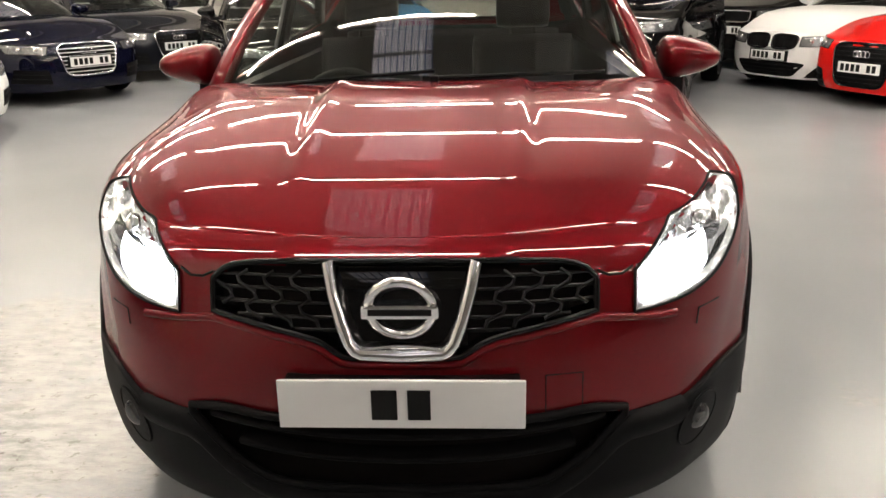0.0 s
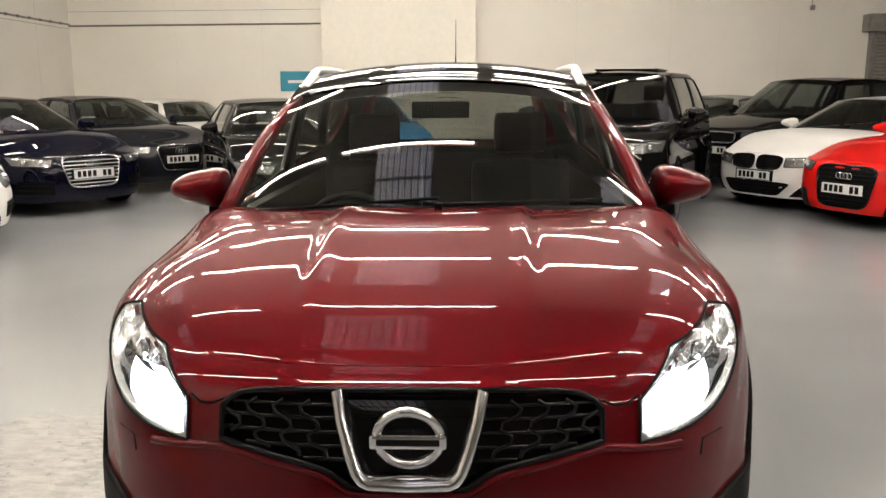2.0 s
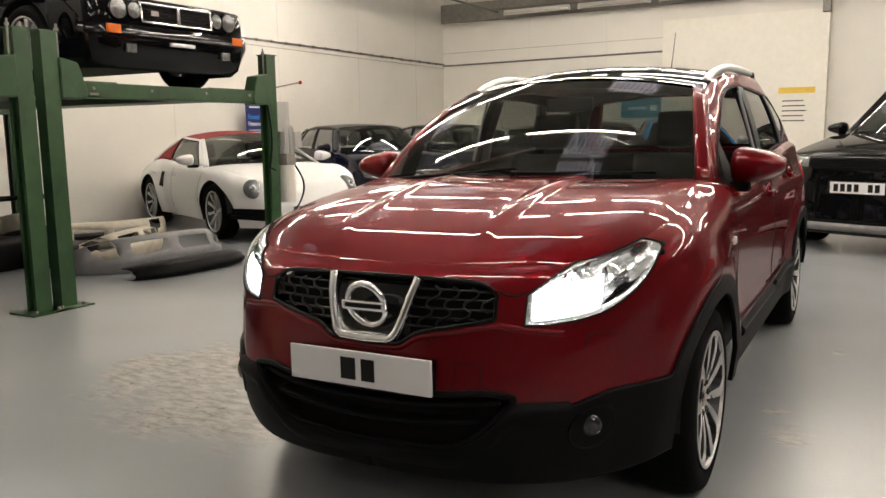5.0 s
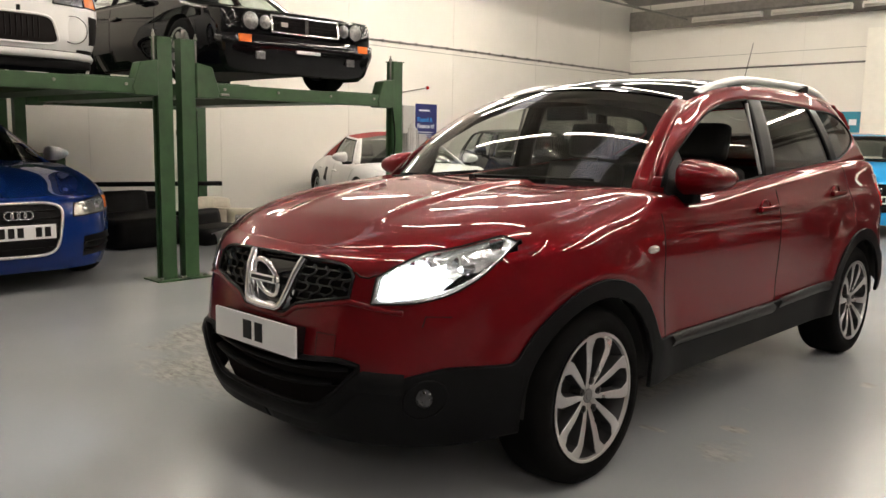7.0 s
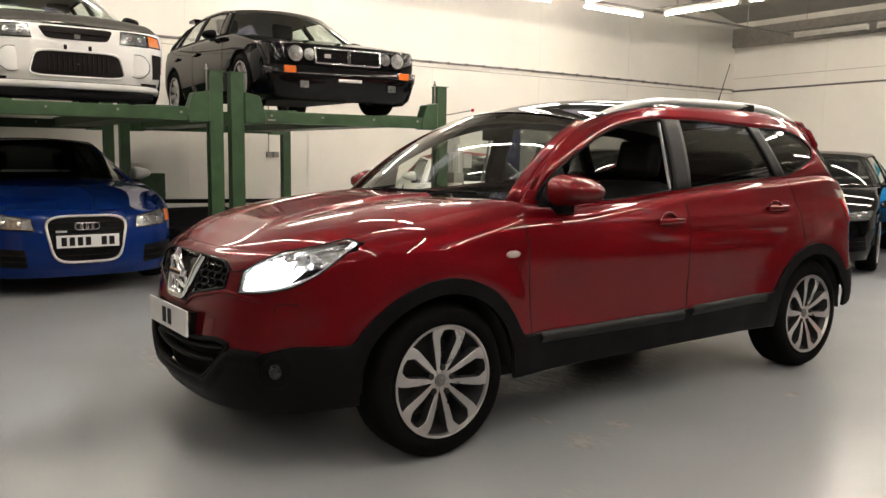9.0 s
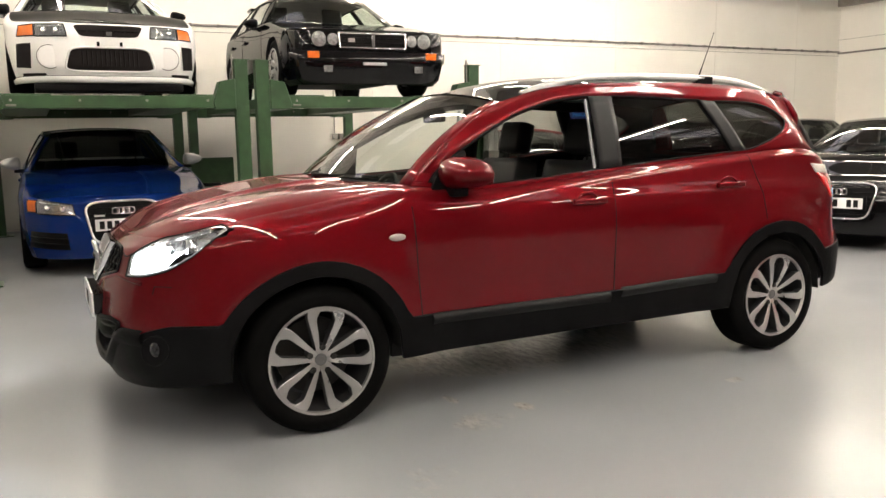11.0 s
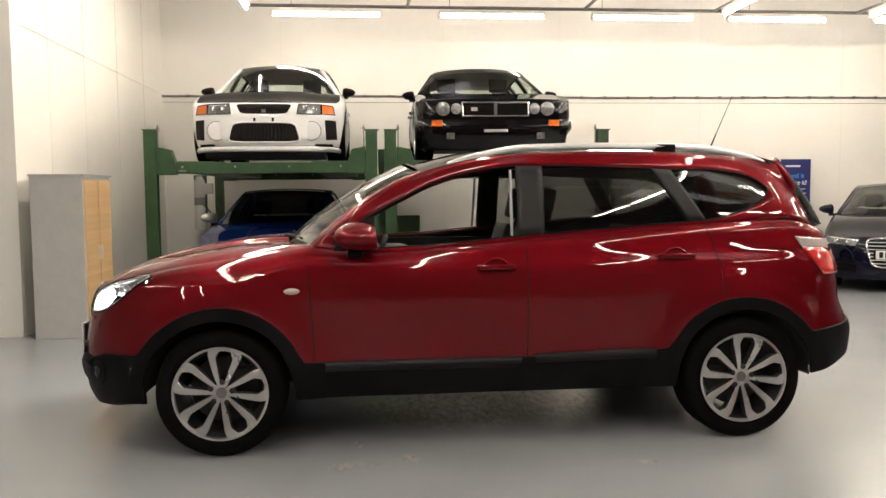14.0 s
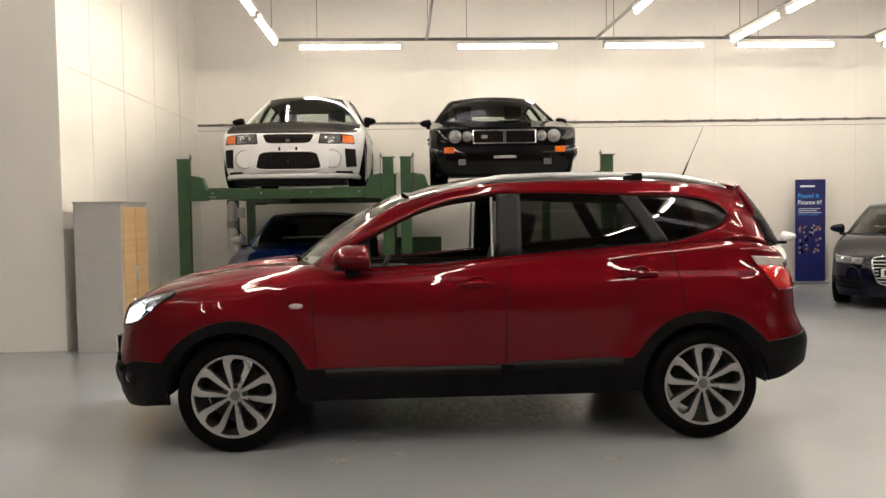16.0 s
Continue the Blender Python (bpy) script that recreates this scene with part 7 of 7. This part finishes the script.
# ---------------------------------------------------------------- things round the lifts
def power_pack(x, y, z, label):
    """Hydraulic pump: motor, valve block, tank and hoses."""
    root = new("hydraulic_pump")
    part("bracket", one_box((x - 0.06, y - 0.1, z - 0.1), (x - 0.02, y + 0.1, z + 0.55), 0.006), M_GREEN, root)
    b = bmesh.new()
    rod(b, (x + 0.05, y, z + 0.2), (x + 0.05, y, z + 0.48), 0.075, seg=20)
    rod(b, (x + 0.05, y, z + 0.48), (x + 0.05, y, z + 0.53), 0.06, 0.045, seg=20)
    motor = part("motor", b, M_CAB, root)
    for k in range(10):
        t = 2 * math.pi * k / 10
        b = box(bmesh.new(), (-0.004, 0.07, 0.2), (0.004, 0.085, 0.46), Matrix.Translation((x + 0.05, y, z)) @ Matrix.Rotation(t, 4, 'Z'))
        part("cooling_fin", b, M_CAB, motor)
    part("switch_box", one_box((x - 0.02, y + 0.085, z + 0.25), (x + 0.1, y + 0.2, z + 0.42), 0.01), M_CAB, root)
    part("valve_block", one_box((x - 0.02, y - 0.07, z + 0.08), (x + 0.12, y + 0.07, z + 0.2), 0.008), M_STEEL_GREY, root)
    b = bmesh.new()
    rod(b, (x + 0.05, y, z - 0.30), (x + 0.05, y, z + 0.08), 0.085, seg=20)
    part("oil_tank", b, M_TANK, root, smooth=False)
    pts = [(x + 0.1, y + 0.05 + 0.16 * math.sin(u * math.pi), z + 0.1 - 0.5 * u) for u in np.linspace(0, 1, 12)]
    tube("hose", pts, 0.009, M_BLACK, root)
    return tagged(root, label, "pump")


power_pack(-8.08, -1.83, 1.10, "grey hydraulic pump on the lift's rear post")
power_pack(-4.12, 3.70, 0.88, "grey hydraulic pump with hoses on the lift post")
box_ = new("control_box")
part("housing", one_box((-4.22, 3.56, 1.30), (-4.04, 3.74, 1.60), 0.012), M_CAB, box_)
part("warning_label", one_box((-4.037, 3.47, 1.22), (-4.033, 3.51, 1.30)), M_YELLOW, box_)
tagged(box_, "grey control box bolted to the lift post", "control box")
lev = new("safety_lever")
b = bmesh.new()
rod(b, (-4.05, 3.52, 1.73), (-4.0, 3.88, 1.80), 0.007)
part("arm", b, M_STEEL_GREY, lev)
b = bmesh.new()
bmesh.ops.create_uvsphere(b, u_segments=12, v_segments=8, radius=0.02, matrix=Matrix.Translation((-4.0, 3.885, 1.80)))
part("knob", b, M_REDLENS, lev, smooth=True)
tagged(lev, "thin lift release lever with a red knob", "lever")
for x, z0 in ((-4.0, 1.6),):
    cab_ = tube("power_cable", [(x, 3.36 + 0.05 * math.sin(v * 3), z0 - 0.75 * v + 0.1 * v * v) for v in np.linspace(0, 1, 12)] + [(x, 3.45, 0.92)], 0.008, M_BLACK)
    tagged(cab_, "black power cable hanging beside the lift post", "cable")


def bumper_cover(length, height, depth, m, mat, label, slots=True):
    """A loose bumper skin lying on the floor, bowed at its ends, with openings."""
    root = new("bumper_cover")
    n = 29
    secs = []
    for u in np.linspace(-1, 1, n):
        y = length / 2 * u * (1 - 0.06 * u * u)
        bow = -depth * abs(u) ** 3.2
        k = 1 - 0.25 * abs(u) ** 4
        secs.append([(bow + dx * k, y, z * k) for dx, z in ((-0.10, 0.0), (0.03, 0.005), (0.09, height * 0.28), (0.10, height * 0.5), (0.05, height * 0.62), (0.04, height * 0.85), (-0.05, height), (-0.16, height * 0.97))])
    V, F = sheet(np.array(secs))
    keep = []
    for f in F:
        c = V[list(f)].mean(axis=0)
        yy = abs(c[1]) / (length / 2)
        hole = slots and height * 0.5 < c[2] < height * 0.9 and (0.1 < yy < 0.52 or 0.62 < yy < 0.82) and c[0] > -depth * 0.6
        if not hole:
            keep.append(f)
    me = bpy.data.meshes.new("skin")
    me.from_pydata(V.tolist(), [], keep)
    finish("skin", me, mat, root, thick=0.006)
    part("crash_foam", one_box((-depth * 0.5 - 0.08, -length * 0.3, 0.0), (-depth * 0.2 - 0.03, length * 0.3, height * 0.45), 0.02), M_TRIM, root)
    root.matrix_world = m
    return tagged(root, label, "bumper")


bumper_cover(1.72, 0.34, 0.42, pose(-4.75, 2.75, 0.0, 0, -8, -9), M_SPRAYGREY, "loose silver grey bumper skin lying on the floor")
bumper_cover(1.40, 0.13, 0.16, pose(-4.30, 2.66, 0.0, 0, 0, -3), M_BLACK, "black plastic lower bumper trim lying on the floor", False)
bumper_cover(1.55, 0.30, 0.40, pose(-5.7, 3.2, 0.0, 0, -14, 20), M_CREAM, "cream bumper skin lying behind the grey one")
bumper_cover(1.5, 0.28, 0.36, pose(-6.5, 3.4, 0.0, 0, 10, -30), M_CREAM, "cream body panel lying on the workshop floor")
b = bmesh.new()
box(b, (-0.2, -0.3, 0), (0.2, 0.3, 0.42), None, 0.12)
rest = part("plastic_tank", b, M_CREAM, None, smooth=True)
rest.matrix_world = pose(-7.3, 3.0, 0)
tagged(rest, "cream plastic container standing on the floor", "container")
# dark seats and covers stored under the second lift
for x, y, sx, sy, h, rz in ((-6.5, 1.62, 0.55, 0.5, 0.60, 8), (-7.3, 1.95, 0.45, 0.5, 0.52, -15), (-6.1, 2.35, 0.35, 0.4, 0.36, 20)):
    b = box(bmesh.new(), (-sx, -sy, 0), (sx, sy, h * 0.55), None, 0.09)
    box(b, (-sx, -sy * 0.9, 0), (-sx + 0.22, sy * 0.9, h), pose(0.1, 0, 0.05, 0, -10), 0.08)
    ob = part("loose_seat", b, M_BLACK, None, smooth=True)
    ob.matrix_world = pose(x, y, 0, 0, 0, rz)
    tagged(ob, "dark removed car seat stored on the floor", "seat", group="removed seats")
b = bmesh.new()
rod(b, (-7.9, 1.0, 0.60), (-7.2, 3.2, 0.60), 0.03)
for p in ((-7.8, 1.3), (-7.3, 2.9)):
    rod(b, (p[0], p[1], 0), (p[0], p[1], 0.6), 0.02)
tagged(part("support_rail", b, M_BLACK), "low dark rail standing under the lift", "rail")
# drive-up ramp and lift panel
rmp = new("lift_ramp")
part("plate", prism(bmesh.new(), [(-2.22, 0.0), (-1.78, 0.0), (-1.78, 0.13), (-2.22, 0.13)], -6.9, -5.6), M_GREEN, rmp)
b = bmesh.new()
v = [b.verts.new(q) for q in ((-5.6, -2.22, 0), (-5.6, -1.78, 0), (-4.85, -1.78, 0), (-4.85, -2.22, 0), (-5.6, -2.22, 0.13), (-5.6, -1.78, 0.13))]
for q in ((0, 1, 2, 3), (4, 3, 2, 5), (0, 4, 5, 1), (0, 3, 4), (1, 5, 2)):
    b.faces.new([v[i] for i in q])
part("slope", b, M_GREEN, rmp)
tagged(rmp, "green steel drive-up ramp lying on the floor", "ramp")
pan = part("metal_hoarding", one_box((-8.52, 0.78, 0.0), (-8.44, 1.66, 0.97), 0.01), M_GREEN)
tagged(pan, "green steel hoarding standing upright by the wall", "hoarding")
b = one_box((-0.35, -0.25, 0), (0.35, 0.25, 0.28), 0.08)
ob = part("tarpaulin", b, M_TRIM, None, smooth=True)
ob.matrix_world = pose(-7.6, -2.0, 0, 0, 0, 12)
tagged(ob, "folded black cover on the floor by the lift", "cover")
